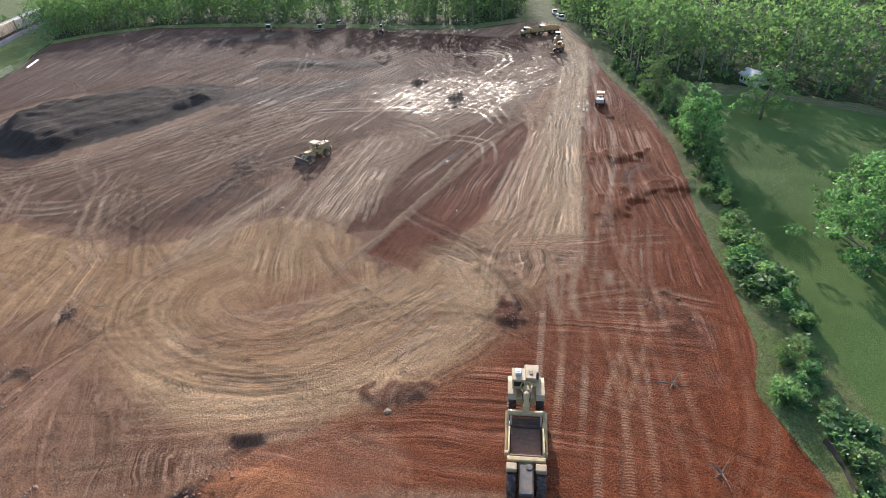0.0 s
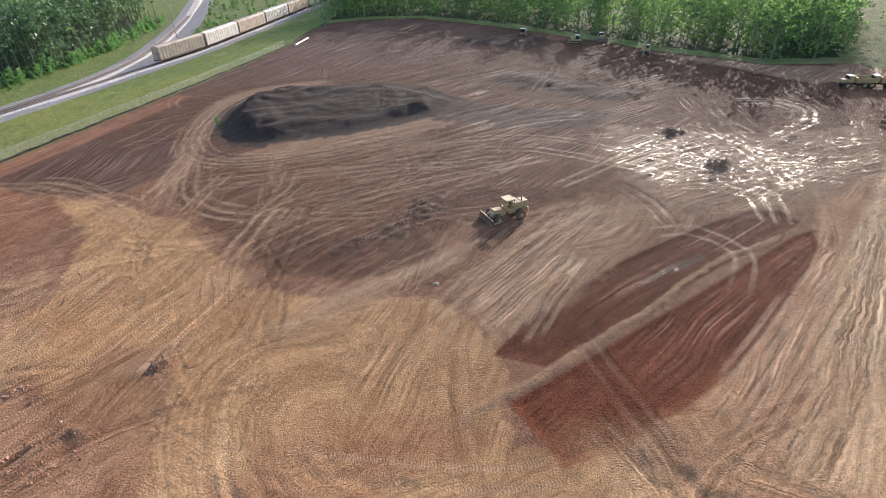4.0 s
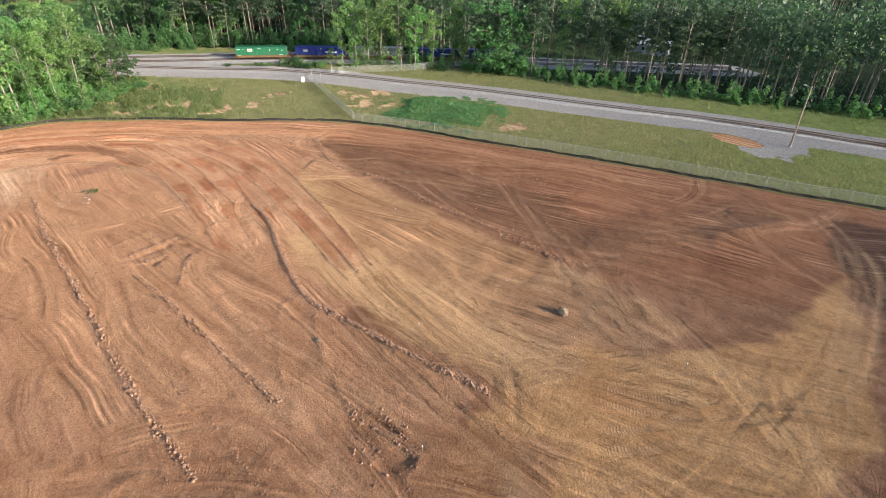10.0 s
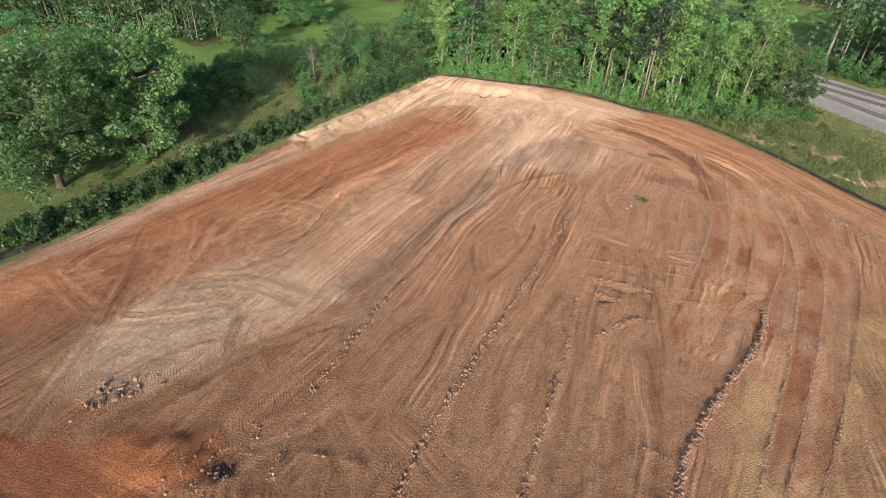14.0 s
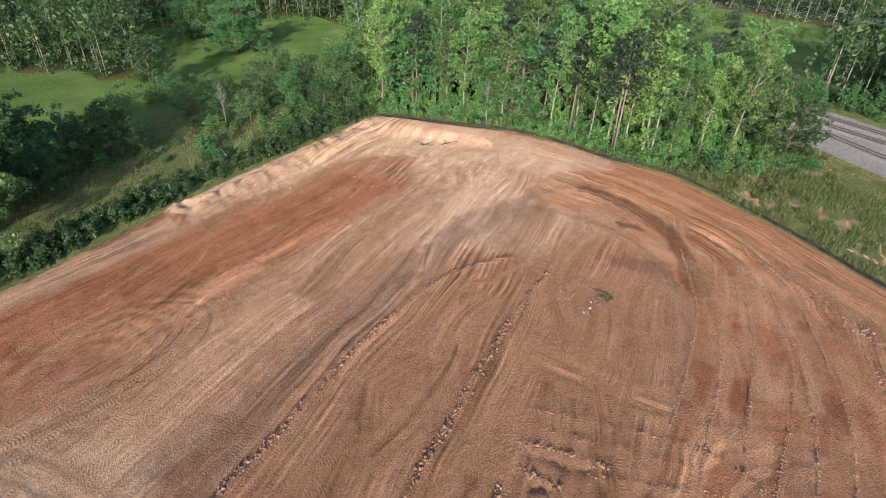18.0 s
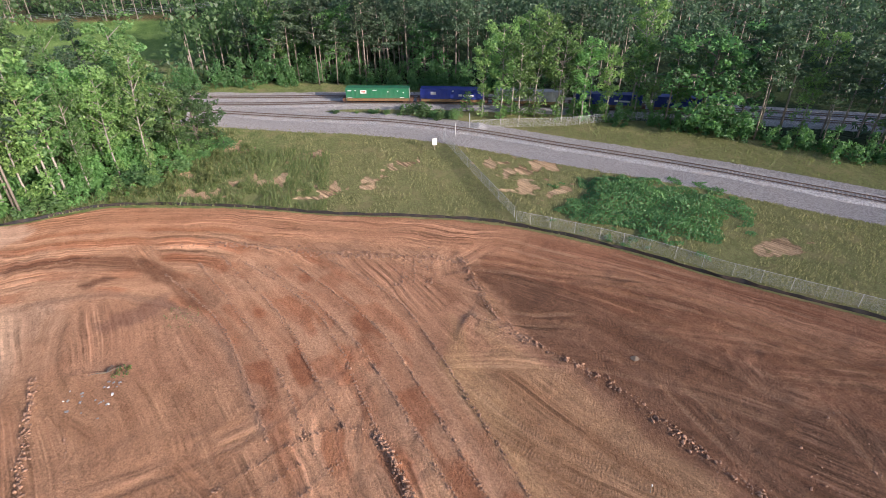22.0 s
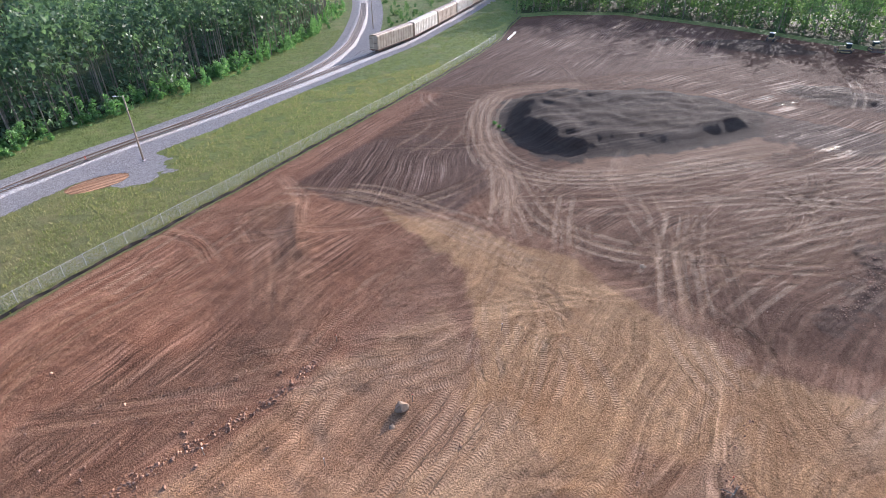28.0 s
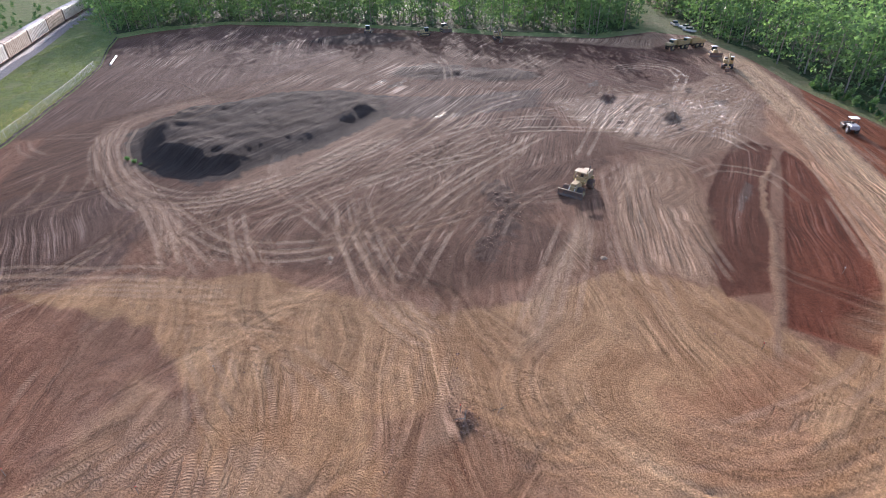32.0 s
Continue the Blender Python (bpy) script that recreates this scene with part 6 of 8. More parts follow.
woods = thing("woods", "deep mixed woods of broadleaf trees and pines", "woods", kind="stuff")
part("crowns", quads("crowns", np.concatenate(crown), LEAF_BROAD), LEAF_BROAD, woods)
part("needle_crowns", quads("needle_crowns", np.concatenate(crown_west), LEAF_PINE), LEAF_PINE, woods)
part("trunks", wood_geo, BARK_PINE, woods)

# ---- railway ----
def sweep(line, profile, closed=True):
    """A profile of (across, up) drawn along a line of (x, y, z)."""
    g, p = Geo(), np.asarray(line, float)
    t = np.gradient(p[:, :2], axis=0)
    t /= np.linalg.norm(t, axis=1, keepdims=True)
    nrm = np.stack([-t[:, 1], t[:, 0]], -1)
    k, n = len(profile), len(p)
    vs = np.concatenate([np.c_[q[:2] + m * np.array([[a] for a, b in profile]), q[2] + np.array([b for a, b in profile])] for q, m in zip(p, nrm)])
    fs = [(i * k + j, i * k + (j + 1) % k, (i + 1) * k + (j + 1) % k, (i + 1) * k + j) for i in range(n - 1) for j in range(k if closed else k - 1)]
    if closed:
        fs += [tuple(range(k)), tuple(range((n - 1) * k + k - 1, (n - 1) * k - 1, -1))]
    return g.add(vs, fs)


def lay(pts, step, lift=0.0):
    p = curve_points(pts, step)
    return np.c_[p, np.full(len(p), lift)]


def even(pts, pitch):
    """Places and headings at even steps along a line."""
    p = curve_points(pts, 0.5)
    s = np.r_[0, np.cumsum(np.linalg.norm(np.diff(p, axis=0), axis=1))]
    q = np.arange(0, s[-1], pitch)
    x, y = np.interp(q, s, p[:, 0]), np.interp(q, s, p[:, 1])
    a = np.arctan2(np.interp(q + 0.5, s, p[:, 1]) - y, np.interp(q + 0.5, s, p[:, 0]) - x)
    return np.c_[x, y, a]


SLEEPER = Geo().box(0, 0, 0, 0.24, 2.6, 0.18, 0.015).mesh("sleeper", TIMBER)
BED = 0.34
for pts, singles, label in ((SPUR, True, "single railway track on pale crushed stone, curving past the site"), (SIDING, False, "siding track under parked rail cars"),
                            (MAIN_1, False, "main railway track under a container train"), (MAIN_2, False, "empty outer main railway track")):
    tr = thing("railway_track", label, "railway track", "railway tracks", "structure")
    line = lay(pts, 3.0)
    part("ballast_bed", sweep(line, [(-2.9, -0.1), (2.9, -0.1), (1.75, BED - 0.06), (-1.75, BED - 0.06)]), BALLAST, tr, "bed of grey crushed stone")
    for side in (-0.7525, 0.7525):
        prof = [(side - 0.07, BED), (side + 0.07, BED), (side + 0.03, BED + 0.03), (side + 0.038, BED + 0.17), (side - 0.038, BED + 0.17), (side - 0.03, BED + 0.03)]
        part("rail", sweep(line, prof), STEEL, tr)
    rest = Geo()
    count = 0
    for x, y, a in even(pts, 0.68):
        if singles and -36 < y < 134 and count < 300:
            ob = part("sleeper", SLEEPER, TIMBER, tr)
            ob.matrix_basis = Matrix.Translation((x, y, BED - 0.06)) @ Matrix.Rotation(a, 4, "Z")
            count += 1
        elif math.hypot(x + 60, y - 60) < 260:
            rest.box(x, y, BED - 0.06, 0.24, 2.6, 0.18, 0, 1, Matrix.Rotation(a, 4, "Z"))
    tagged(part("sleepers_beyond", rest, TIMBER, tr), kind="stuff")


def bogie(parent, x, name="bogie"):
    """A two-axle rail bogie."""
    b = part(name, Geo().box(x, 0, 0.62, 2.4, 2.1, 0.35, 0.05).box(x, -0.98, 0.6, 2.7, 0.16, 0.5, 0.05).box(x, 0.98, 0.6, 2.7, 0.16, 0.5, 0.05), BROWN_STEEL, parent)
    for dx in (-0.88, 0.88):
        for dy in (-0.76, 0.76):
            part("wheel", Geo().tube([(x + dx, dy - 0.07, 0.46), (x + dx, dy + 0.07, 0.46)], 0.46, 14), STEEL, b)
    return b


def rail_rack_car(skin, label):
    """A long closed car carrier: ribbed sides, arched roof, two end doors."""
    L, W, h0, h1 = 23.6, 3.1, 1.0, 5.5
    car = thing("rail_car", label, "rail car", "parked car carriers")
    part("underframe", Geo().box(0, 0, 0.95, L, 2.7, 0.35, 0.05).box(0, 0, 0.7, L * 0.55, 0.6, 0.4, 0.05), BROWN_STEEL, car)
    for y in (-W / 2, W / 2):
        g = Geo().box(0, y, (h0 + h1 - 0.4) / 2, L - 0.5, 0.10, h1 - h0 - 0.4, 0.02)
        side = part("side_panel", g, skin, car)
        ribs = Geo()
        n = 14
        for i in range(n + 1):
            ribs.box(-L / 2 + 0.35 + i * (L - 0.7) / n, y + math.copysign(0.09, y), (h0 + h1 - 0.4) / 2, 0.16, 0.10, h1 - h0 - 0.45, 0.02)
        for z in (1.15, 2.55, 3.95):
            ribs.box(0, y + math.copysign(0.075, y), z, L - 0.6, 0.06, 0.10, 0.01)
        part("ribs", ribs, skin, side)
        part("sill", Geo().box(0, y + math.copysign(0.06, y), 0.98, L, 0.16, 0.26, 0.03), BROWN_STEEL, side)
    arch = [(-W / 2 - 0.05, h1 - 0.5), (-W / 2 + 0.05, h1 - 0.15), (-W / 4, h1 + 0.08), (0, h1 + 0.14), (W / 4, h1 + 0.08), (W / 2 - 0.05, h1 - 0.15), (W / 2 + 0.05, h1 - 0.5)]
    g = Geo()
    k = len(arch)
    vs = [(-L / 2 + 0.2, y, z) for y, z in arch] + [(L / 2 - 0.2, y, z) for y, z in arch] + [(-L / 2 + 0.2, y * 0.97, z - 0.08) for y, z in arch] + [(L / 2 - 0.2, y * 0.97, z - 0.08) for y, z in arch]
    fs = [(j, j + 1, k + j + 1, k + j) for j in range(k - 1)] + [(2 * k + j, 3 * k + j, 3 * k + j + 1, 2 * k + j + 1) for j in range(k - 1)]
    fs += [(j, 2 * k + j, 2 * k + j + 1, j + 1) for j in range(k - 1)] + [(k + j, k + j + 1, 3 * k + j + 1, 3 * k + j) for j in range(k - 1)]
    fs += [(0, k, 3 * k, 2 * k), (k - 1, 3 * k - 1, 4 * k - 1, 2 * k - 1)]
    roof = part("roof", g.add(vs, fs), skin, car, "arched ribbed roof")
    seams = Geo()
    for i in range(1, 14):
        x = -L / 2 + i * L / 14
        for (y0, z0), (y1, z1) in zip(arch[:-1], arch[1:]):
            seams.tube([(x, y0, z0 + 0.03), (x, y1, z1 + 0.03)], 0.045, 4, False)
    tagged(part("roof_seams", seams, skin, roof), kind="stuff")
    for x in (-L / 2 + 0.12, L / 2 - 0.12):
        for y in (-0.76, 0.76):
            door = part("end_door", Geo().box(x, y, 3.1, 0.12, 1.46, 4.3, 0.03), TAN_PANEL, car)
            for z in (1.6, 3.0, 4.4):
                part("hinge_bar", Geo().box(x + math.copysign(0.09, x), y, z, 0.08, 1.3, 0.10, 0.02), BLACK_PAINT, door)
        part("coupler", Geo().box(x + math.copysign(0.5, x), 0, 0.85, 0.9, 0.25, 0.3, 0.05), BROWN_STEEL, car)
    for x in (-L / 2 + 3.2, L / 2 - 3.2):
        bogie(car, x)
    return car


def on_rail(pts, s, lift=BED + 0.17):
    p = curve_points(pts, 0.5)
    r = np.r_[0, np.cumsum(np.linalg.norm(np.diff(p, axis=0), axis=1))]
    x, y = np.interp(s, r, p[:, 0]), np.interp(s, r, p[:, 1])
    a = math.atan2(np.interp(s + 5, r, p[:, 1]) - np.interp(s - 5, r, p[:, 1]), np.interp(s + 5, r, p[:, 0]) - np.interp(s - 5, r, p[:, 0]))
    return Matrix.Translation((x, y, lift)) @ Matrix.Rotation(a, 4, "Z")


def way_to(pts, x, y):
    d, s, run = along(pts, np.array([x]), np.array([y]), 0.5)
    return float(s[0])


s0 = way_to(SIDING, -43.5, 208.5) + 12.0
models = {}
for i, skin in enumerate((TAN_PANEL, CREAM_PANEL, TAN_PANEL, SILVER, TAN_PANEL, SILVER, CREAM_PANEL, SILVER, TAN_PANEL, SILVER)):
    word = {TAN_PANEL: "dusty tan", CREAM_PANEL: "pale cream", SILVER: "dull silver"}[skin]
    m = on_rail(SIDING, s0 + 24.6 * i)
    if skin in models:
        copy_thing(models[skin], m)
    else:
        models[skin] = rail_rack_car(skin, f"long {word} ribbed car carrier with arched roof, parked on rails")
        models[skin].matrix_basis = m


def container_car(skin, label):
    """A low well car."""
    L = 17.6
    car = thing("well_car", "rusty brown low well car with yellow sill on rails", "rail car", "container train")
    part("well_floor", Geo().box(0, 0, 0.55, 13.0, 2.3, 0.16, 0.03), BROWN_STEEL, car)
    for y in (-1.4, 1.4):
        part("side_sill", Geo().box(0, y, 0.85, 15.2, 0.14, 0.62, 0.03).box(0, y * 1.03, 1.16, 15.4, 0.2, 0.1, 0.02), DECK_YELLOW, car)
    for x in (-7.4, 7.4):
        part("end_platform", Geo().box(x, 0, 1.02, 2.6, 2.4, 0.2, 0.04).box(x * 1.15, 0, 0.9, 0.8, 0.3, 0.35, 0.05), BROWN_STEEL, car)
        bogie(car, x)
    return car


def container(skin, label, marks):
    """A long corrugated box; its writing shows only as bars."""
    L, W, z0, hh = 15.6, 2.55, 0.0, 2.95
    c = thing("shipping_container", label, "container", "container train")
    g = Geo()
    n = 52
    for y in (-W / 2, W / 2):
        sgn = math.copysign(1, y)
        vs, fs = [], []
        for i in range(n + 1):
            x = -L / 2 + 0.15 + i * (L - 0.3) / n
            q = 0.035 * (1 if (i // 2) % 2 else 0)
            vs += [(x, y - sgn * q, z0 + 0.15), (x, y - sgn * q, z0 + hh - 0.12)]
        fs = [(2 * i, 2 * i + 2, 2 * i + 3, 2 * i + 1) for i in range(n)]
        part("side_wall", Geo().add(vs, fs).box(0, y - sgn * 0.06, z0 + hh / 2, L - 0.3, 0.03, hh - 0.3), skin, c)
    fr = Geo()
    for x in (-L / 2 + 0.08, L / 2 - 0.08):
        for y in (-W / 2 + 0.05, W / 2 - 0.05):
            fr.box(x, y, z0 + hh / 2, 0.16, 0.16, hh, 0.02)
        for z in (0.08, hh - 0.07):
            fr.box(x, 0, z0 + z, 0.15, W - 0.1, 0.14, 0.02)
    for y in (-W / 2 + 0.05, W / 2 - 0.05):
        for z in (0.08, hh - 0.07):
            fr.box(0, y, z0 + z, L - 0.2, 0.13, 0.15, 0.02)
    part("corner_frame", fr, skin, c)
    part("roof_sheet", Geo().box(0, 0, z0 + hh - 0.05, L - 0.2, W - 0.15, 0.06, 0.01), skin, c)
    for x in (-L / 2 + 0.06, L / 2 - 0.06):
        for y in (-0.58, 0.58):
            d = part("end_door", Geo().box(x, y, z0 + hh / 2, 0.06, 1.14, hh - 0.3, 0.01), skin, c)
            part("lock_bar", Geo().tube([(x + math.copysign(0.06, x), y, z0 + 0.2), (x + math.copysign(0.06, x), y, z0 + hh - 0.2)], 0.025, 6), GALV, d)
    for sx, z, w, h, mat in marks:
        for y in (-W / 2 - 0.012, W / 2 + 0.012):
            part("lettering_bar", Geo().box(sx, y, z, w, 0.012, h), mat, c)
    return c


s1 = way_to(MAIN_1, -190.4, 15)
GREEN_MARKS = [(-3.4, 2.1, 1.5, 0.85, WHITE_PAINT), (-3.4, 2.1, 0.9, 0.35, RED_MARK), (-0.6, 2.5, 1.0, 0.16, WHITE_PAINT), (-6.8, 2.35, 1.0, 0.2, WHITE_PAINT), (-6.8, 0.6, 1.0, 0.16, WHITE_PAINT), (6.0, 0.7, 1.0, 0.16, WHITE_PAINT),
               (5.0, 2.3, 0.3, 0.25, WHITE_PAINT), (6.4, 2.0, 0.3, 0.25, WHITE_PAINT), (-5.4, 2.4, 0.3, 0.25, WHITE_PAINT), (2.6, 2.1, 0.3, 0.25, WHITE_PAINT)]
BLUE_MARKS = [(-4.6, 1.9, 1.3, 0.7, GREY_PAINT), (2.0, 1.5, 0.9, 0.5, WHITE_PAINT), (3.9, 1.45, 2.6, 0.4, WHITE_PAINT), (0.2, 2.5, 0.4, 0.3, WHITE_PAINT)]
car0 = box_b = None
for i, skin in enumerate(("green", "blue", "grey", "blue", "blue")):
    m = on_rail(MAIN_1, s1 + 18.4 * i)
    car0 = copy_thing(car0, m) if car0 else container_car(None, "")
    car0.matrix_basis = m
    m2 = m @ Matrix.Translation((0, 0, 0.64))
    if skin == "green":
        container(GREEN_BOX, "bright green corrugated container with white marks, on a rail car", GREEN_MARKS).matrix_basis = m2
    elif skin == "grey":
        container(GREY_PAINT, "grey corrugated container on a rail car among trees", []).matrix_basis = m2
    elif box_b is None:
        box_b = container(BLUE_BOX, "dark blue corrugated container with white lettering, on a rail car", BLUE_MARKS)
        box_b.matrix_basis = m2
    else:
        copy_thing(box_b, m2)


def light_pole(x, y, tall, a):
    """A timber pole with one bracket lamp."""
    p = thing("light_pole", "tall bare pole with a small lamp head beside the rails", "light pole", "light poles", at=Matrix.Translation((x, y, height_at(x, y))))
    part("shaft", Geo().tube([(0, 0, -0.5), (0, 0, tall * 0.5), (0, 0, tall)], [0.19, 0.16, 0.12], 10), WOOD, p, smooth=True)
    c, s = math.cos(a), math.sin(a)
    arm = part("arm", Geo().tube([(0, 0, tall - 0.4), (c * 0.5, s * 0.5, tall - 0.1), (c * 1.1, s * 1.1, tall)], 0.035, 6), GALV, p)
    part("lamp_head", Geo().box(c * 1.35, s * 1.35, tall, 0.7, 0.35, 0.2, 0.06, 0.8, Matrix.Rotation(a, 4, "Z")), GALV, arm)
    part("base_collar", Geo().tube([(0, 0, -0.05), (0, 0, 0.25)], [0.45, 0.25], 8), BALLAST, p)


light_pole(-93.4, 128.5, 13.0, radians(200))
light_pole(-39.5, 252.5, 13.5, radians(40))
sw = thing("switch_stand", "small dark switch stand beside the rails", "switch stand", at=Matrix.Translation((-104.5, 130.5, 0.1)) @ Matrix.Rotation(0.9, 4, "Z"))
part("base", Geo().box(0, 0, 0.15, 0.9, 0.5, 0.3, 0.05), BLACK_PAINT, sw)
part("lever", Geo().tube([(0.1, 0, 0.25), (0.5, 0.1, 0.8)], 0.04, 6), BLACK_PAINT, sw)
part("target", Geo().box(0, 0, 0.9, 0.06, 0.4, 0.4, 0.02).box(0, 0, 0.5, 0.06, 0.06, 0.7), RED_MARK, sw)

# ---- fences ----
def silt_fence(pts, label, tall=0.5):
    f = thing("silt_fence", label, "silt fence", "silt fences")
    p = curve_points(pts, 1.5)
    z = np.array([height_at(x, y) for x, y in p])
    t = np.gradient(p, axis=0)
    t /= np.linalg.norm(t, axis=1, keepdims=True)
    nrm = np.stack([-t[:, 1], t[:, 0]], -1)
    wob = 0.10 * np.sin(np.arange(len(p)) * 2.1) + 0.06 * RNG.normal(size=len(p))
    top = tall + 0.07 * RNG.normal(size=len(p))
    g, vs, fs = Geo(), [], []
    for i in range(len(p)):
        for off, h in ((-0.015, -0.15), (0.015, -0.15), (0.015 + wob[i], top[i]), (-0.015 + wob[i], top[i])):
            q = p[i] + nrm[i] * off
            vs.append((q[0], q[1], z[i] + h))
    for i in range(len(p) - 1):
        for j in range(4):
            fs.append((4 * i + j, 4 * i + (j + 1) % 4, 4 * i + 4 + (j + 1) % 4, 4 * i + 4 + j))
    part("fabric", g.add(vs, fs), FABRIC, f, "black woven fabric sagging between stakes")
    stake = Geo().box(0, 0, 0.2, 0.05, 0.05, 1.0, 0.01).mesh("stake", WOOD)
    for i in range(0, len(p), 2):
        if i // 2 >= 290:
            break
        ob = part("stake", stake, WOOD, f)
        ob.matrix_basis = Matrix.Translation((p[i, 0] + nrm[i, 0] * 0.22, p[i, 1] + nrm[i, 1] * 0.22, z[i])) @ Matrix.Rotation(RNG.uniform(-0.08, 0.08), 4, "X")
    return f


silt_fence(SILT, "low black silt fence on stakes along the graded edge")
silt_fence([(18.5, -35.2), (14.5, -38.6), (6, -40.6), (-10, -43.2), (-17, -45.8)], "low black silt fence before a hedge", 0.6)


def chain_fence(pts, label, tall=1.9, fine=0.10, w=0.010, wire=ZINC):
    f = thing("chain_link_fence", label, "fence", "chain-link fences")
    p = curve_points(pts, 3.0)
    z = np.array([height_at(x, y) for x, y in p])
    post = Geo().tube([(0, 0, -0.2), (0, 0, tall + 0.1)], 0.032, 6).mesh("post", GALV)
    for q, h in zip(p, z):
        part("post", post, GALV, f).matrix_basis = Matrix.Translation((q[0], q[1], h))
    part("top_rail", Geo().tube([(q[0], q[1], h + tall) for q, h in zip(p, z)], 0.024, 5), GALV, f)
    # woven wire, each wire a thin strip
    cs = []
    for (a, za), (b, zb) in zip(zip(p[:-1], z[:-1]), zip(p[1:], z[1:])):
        ln = float(np.hypot(*(b - a)))
        t = np.array([(b - a)[0] / ln, (b - a)[1] / ln])
        for sgn in (1, -1):
            for u in np.arange(-tall, ln, fine):
                u0, u1 = max(0.0, u), min(ln, u + tall)
                if u1 - u0 < 0.05:
                    continue
                v0, v1 = (u0 - u, u1 - u) if sgn > 0 else (tall - (u0 - u), tall - (u1 - u))
                q0, q1 = a + t * u0, a + t * u1
                h0, h1 = za + (zb - za) * u0 / ln + 0.05, za + (zb - za) * u1 / ln + 0.05
                cs.append([(q0[0], q0[1], h0 + v0 - w), (q1[0], q1[1], h1 + v1 - w), (q1[0], q1[1], h1 + v1 + w), (q0[0], q0[1], h0 + v0 + w)])
    tagged(part("wire_mesh", quads("wire_mesh", np.array(cs), wire), wire, f), kind="stuff")
    return f


def beside(pts, off):
    p = np.asarray(pts, float)
    t = np.gradient(p, axis=0)
    t /= np.linalg.norm(t, axis=1, keepdims=True)
    return p + np.stack([-t[:, 1], t[:, 0]], -1) * off


chain_fence([(-162.5, 29), (-152, 31.6), (-142, 34.2), (-128.5, 37.6)], "grey chain-link fence running from the rails to the site")
chain_fence([tuple(q) for q in beside(SILT[9:20], 1.3)], "grey chain-link fence behind a black silt fence", w=0.0048, wire=GALV)
chain_fence([(-169, 35.5), (-169.5, 46), (-169.5, 57), (-171.5, 70), (-168, 82)], "grey chain-link fence at the edge of the woods", w=0.005, wire=GALV)
for x, y, h in ((-168.8, 35.2, 3.6), (-163.0, 29.4, 2.8), (-165.6, 31.8, 2.6)):
    gp = thing("gate_post", "tall galvanised gate post beside the rails", "post", "gate posts", at=Matrix.Translation((x, y, height_at(x, y))))
    part("pipe", Geo().tube([(0, 0, -0.3), (0, 0, h)], 0.08, 8), GALV, gp)
    part("cap", Geo().tube([(0, 0, h), (0, 0, h + 0.07)], [0.1, 0.03], 8), GALV, gp)
bx = thing("utility_box", "white box sign on a short post in the grass", "utility box", at=Matrix.Translation((-157.5, 26.8, height_at(-157.5, 26.8))) @ Matrix.Rotation(radians(20), 4, "Z"))
part("post", Geo().box(0, 0, 0.6, 0.1, 0.1, 1.6, 0.01), WOOD, bx)
part("box", Geo().box(0.1, 0, 1.75, 0.25, 0.95, 1.4, 0.04), WHITE_PAINT, bx)
hp = Geo()
hm = np.array([(math.cos(a) * r, math.sin(a) * r * 0.8, 0.9 * (1 - r / 2.4) ** 0.8 + 0.12 * math.sin(5 * a + r * 3)) for r in (2.4, 1.7, 1.0, 0.4) for a in np.linspace(0, 2 * math.pi, 16, endpoint=False)] + [(0, 0, 0.95)])
hp.add(hm, [(i * 16 + j, i * 16 + (j + 1) % 16, i * 16 + 16 + (j + 1) % 16, i * 16 + 16 + j) for i in range(3) for j in range(16)] + [(48 + j, 48 + (j + 1) % 16, 64) for j in range(16)])
gh = tagged(new("gravel_mound", hp.mesh("gravel_mound", BALLAST, True)), "small heap of pale gravel beside the rails", "gravel heap")
gh.location = (-170.5, 37.5, 0.0)


def board_fence(pts):
    f = thing("board_fence", "weathered grey board fence across the pasture", "fence", "pasture fences")
    p = curve_points(pts, 2.6)
    post = Geo().box(0, 0, 0.65, 0.13, 0.13, 1.5, 0.015).mesh("post", WOOD)
    for q in p:
        part("post", post, WOOD, f).matrix_basis = Matrix.Translation((q[0], q[1], height_at(*q)))
    for z in (0.45, 0.85, 1.25):
        for a, b in zip(p[:-1], p[1:]):
            part("board", Geo().tube([(a[0], a[1], height_at(*a) + z), (b[0], b[1], height_at(*b) + z)], 0.06, 4), WOOD, f)
    return f


board_fence([(106, 25), (110, 16), (114, 4), (115.5, -6), (115, -20), (112, -40)])
board_fence([(91, 15), (88, 12.5), (84, 9), (80, 5)])

# ---- machines ----
def cyl(geo, x, y0, y1, z, r, n=20):
    return geo.tube([(x, y0, z), (x, y1, z)], r, n)


def tyre_geo(x, y, w, z, r, n=22, lug=0.05):
    """A tyre standing across y with lugs round it."""
    g = Geo()
    prof = [(r * 0.55, -w / 2), (r * 0.86, -w / 2), (r * 0.97, -w * 0.36), (r, 0), (r * 0.97, w * 0.36), (r * 0.86, w / 2), (r * 0.55, w / 2)]
    vs, fs, k = [], [], len(prof)
    for i in range(n):
        a = 2 * math.pi * i / n
        vs += [(x + q * math.cos(a), y + v, z + q * math.sin(a)) for q, v in prof]
    for i in range(n):
        for j in range(k - 1):
            fs.append((i * k + j, i * k + j + 1, ((i + 1) % n) * k + j + 1, ((i + 1) % n) * k + j))
        fs.append((i * k + k - 1, i * k, ((i + 1) % n) * k, ((i + 1) % n) * k + k - 1))
    g.add(vs, fs)
    for i in range(n):
        a = 2 * math.pi * i / n
        m = Matrix.Rotation(-a, 4, "Y") @ Matrix.Rotation(0.5 if i % 2 else -0.5, 4, "X")
        g.box(x + r * math.cos(a), y + (w * 0.22 if i % 2 else -w * 0.22), z + r * math.sin(a), lug * 2, w * 0.5, r * 0.12, 0, 1, m)
    return g


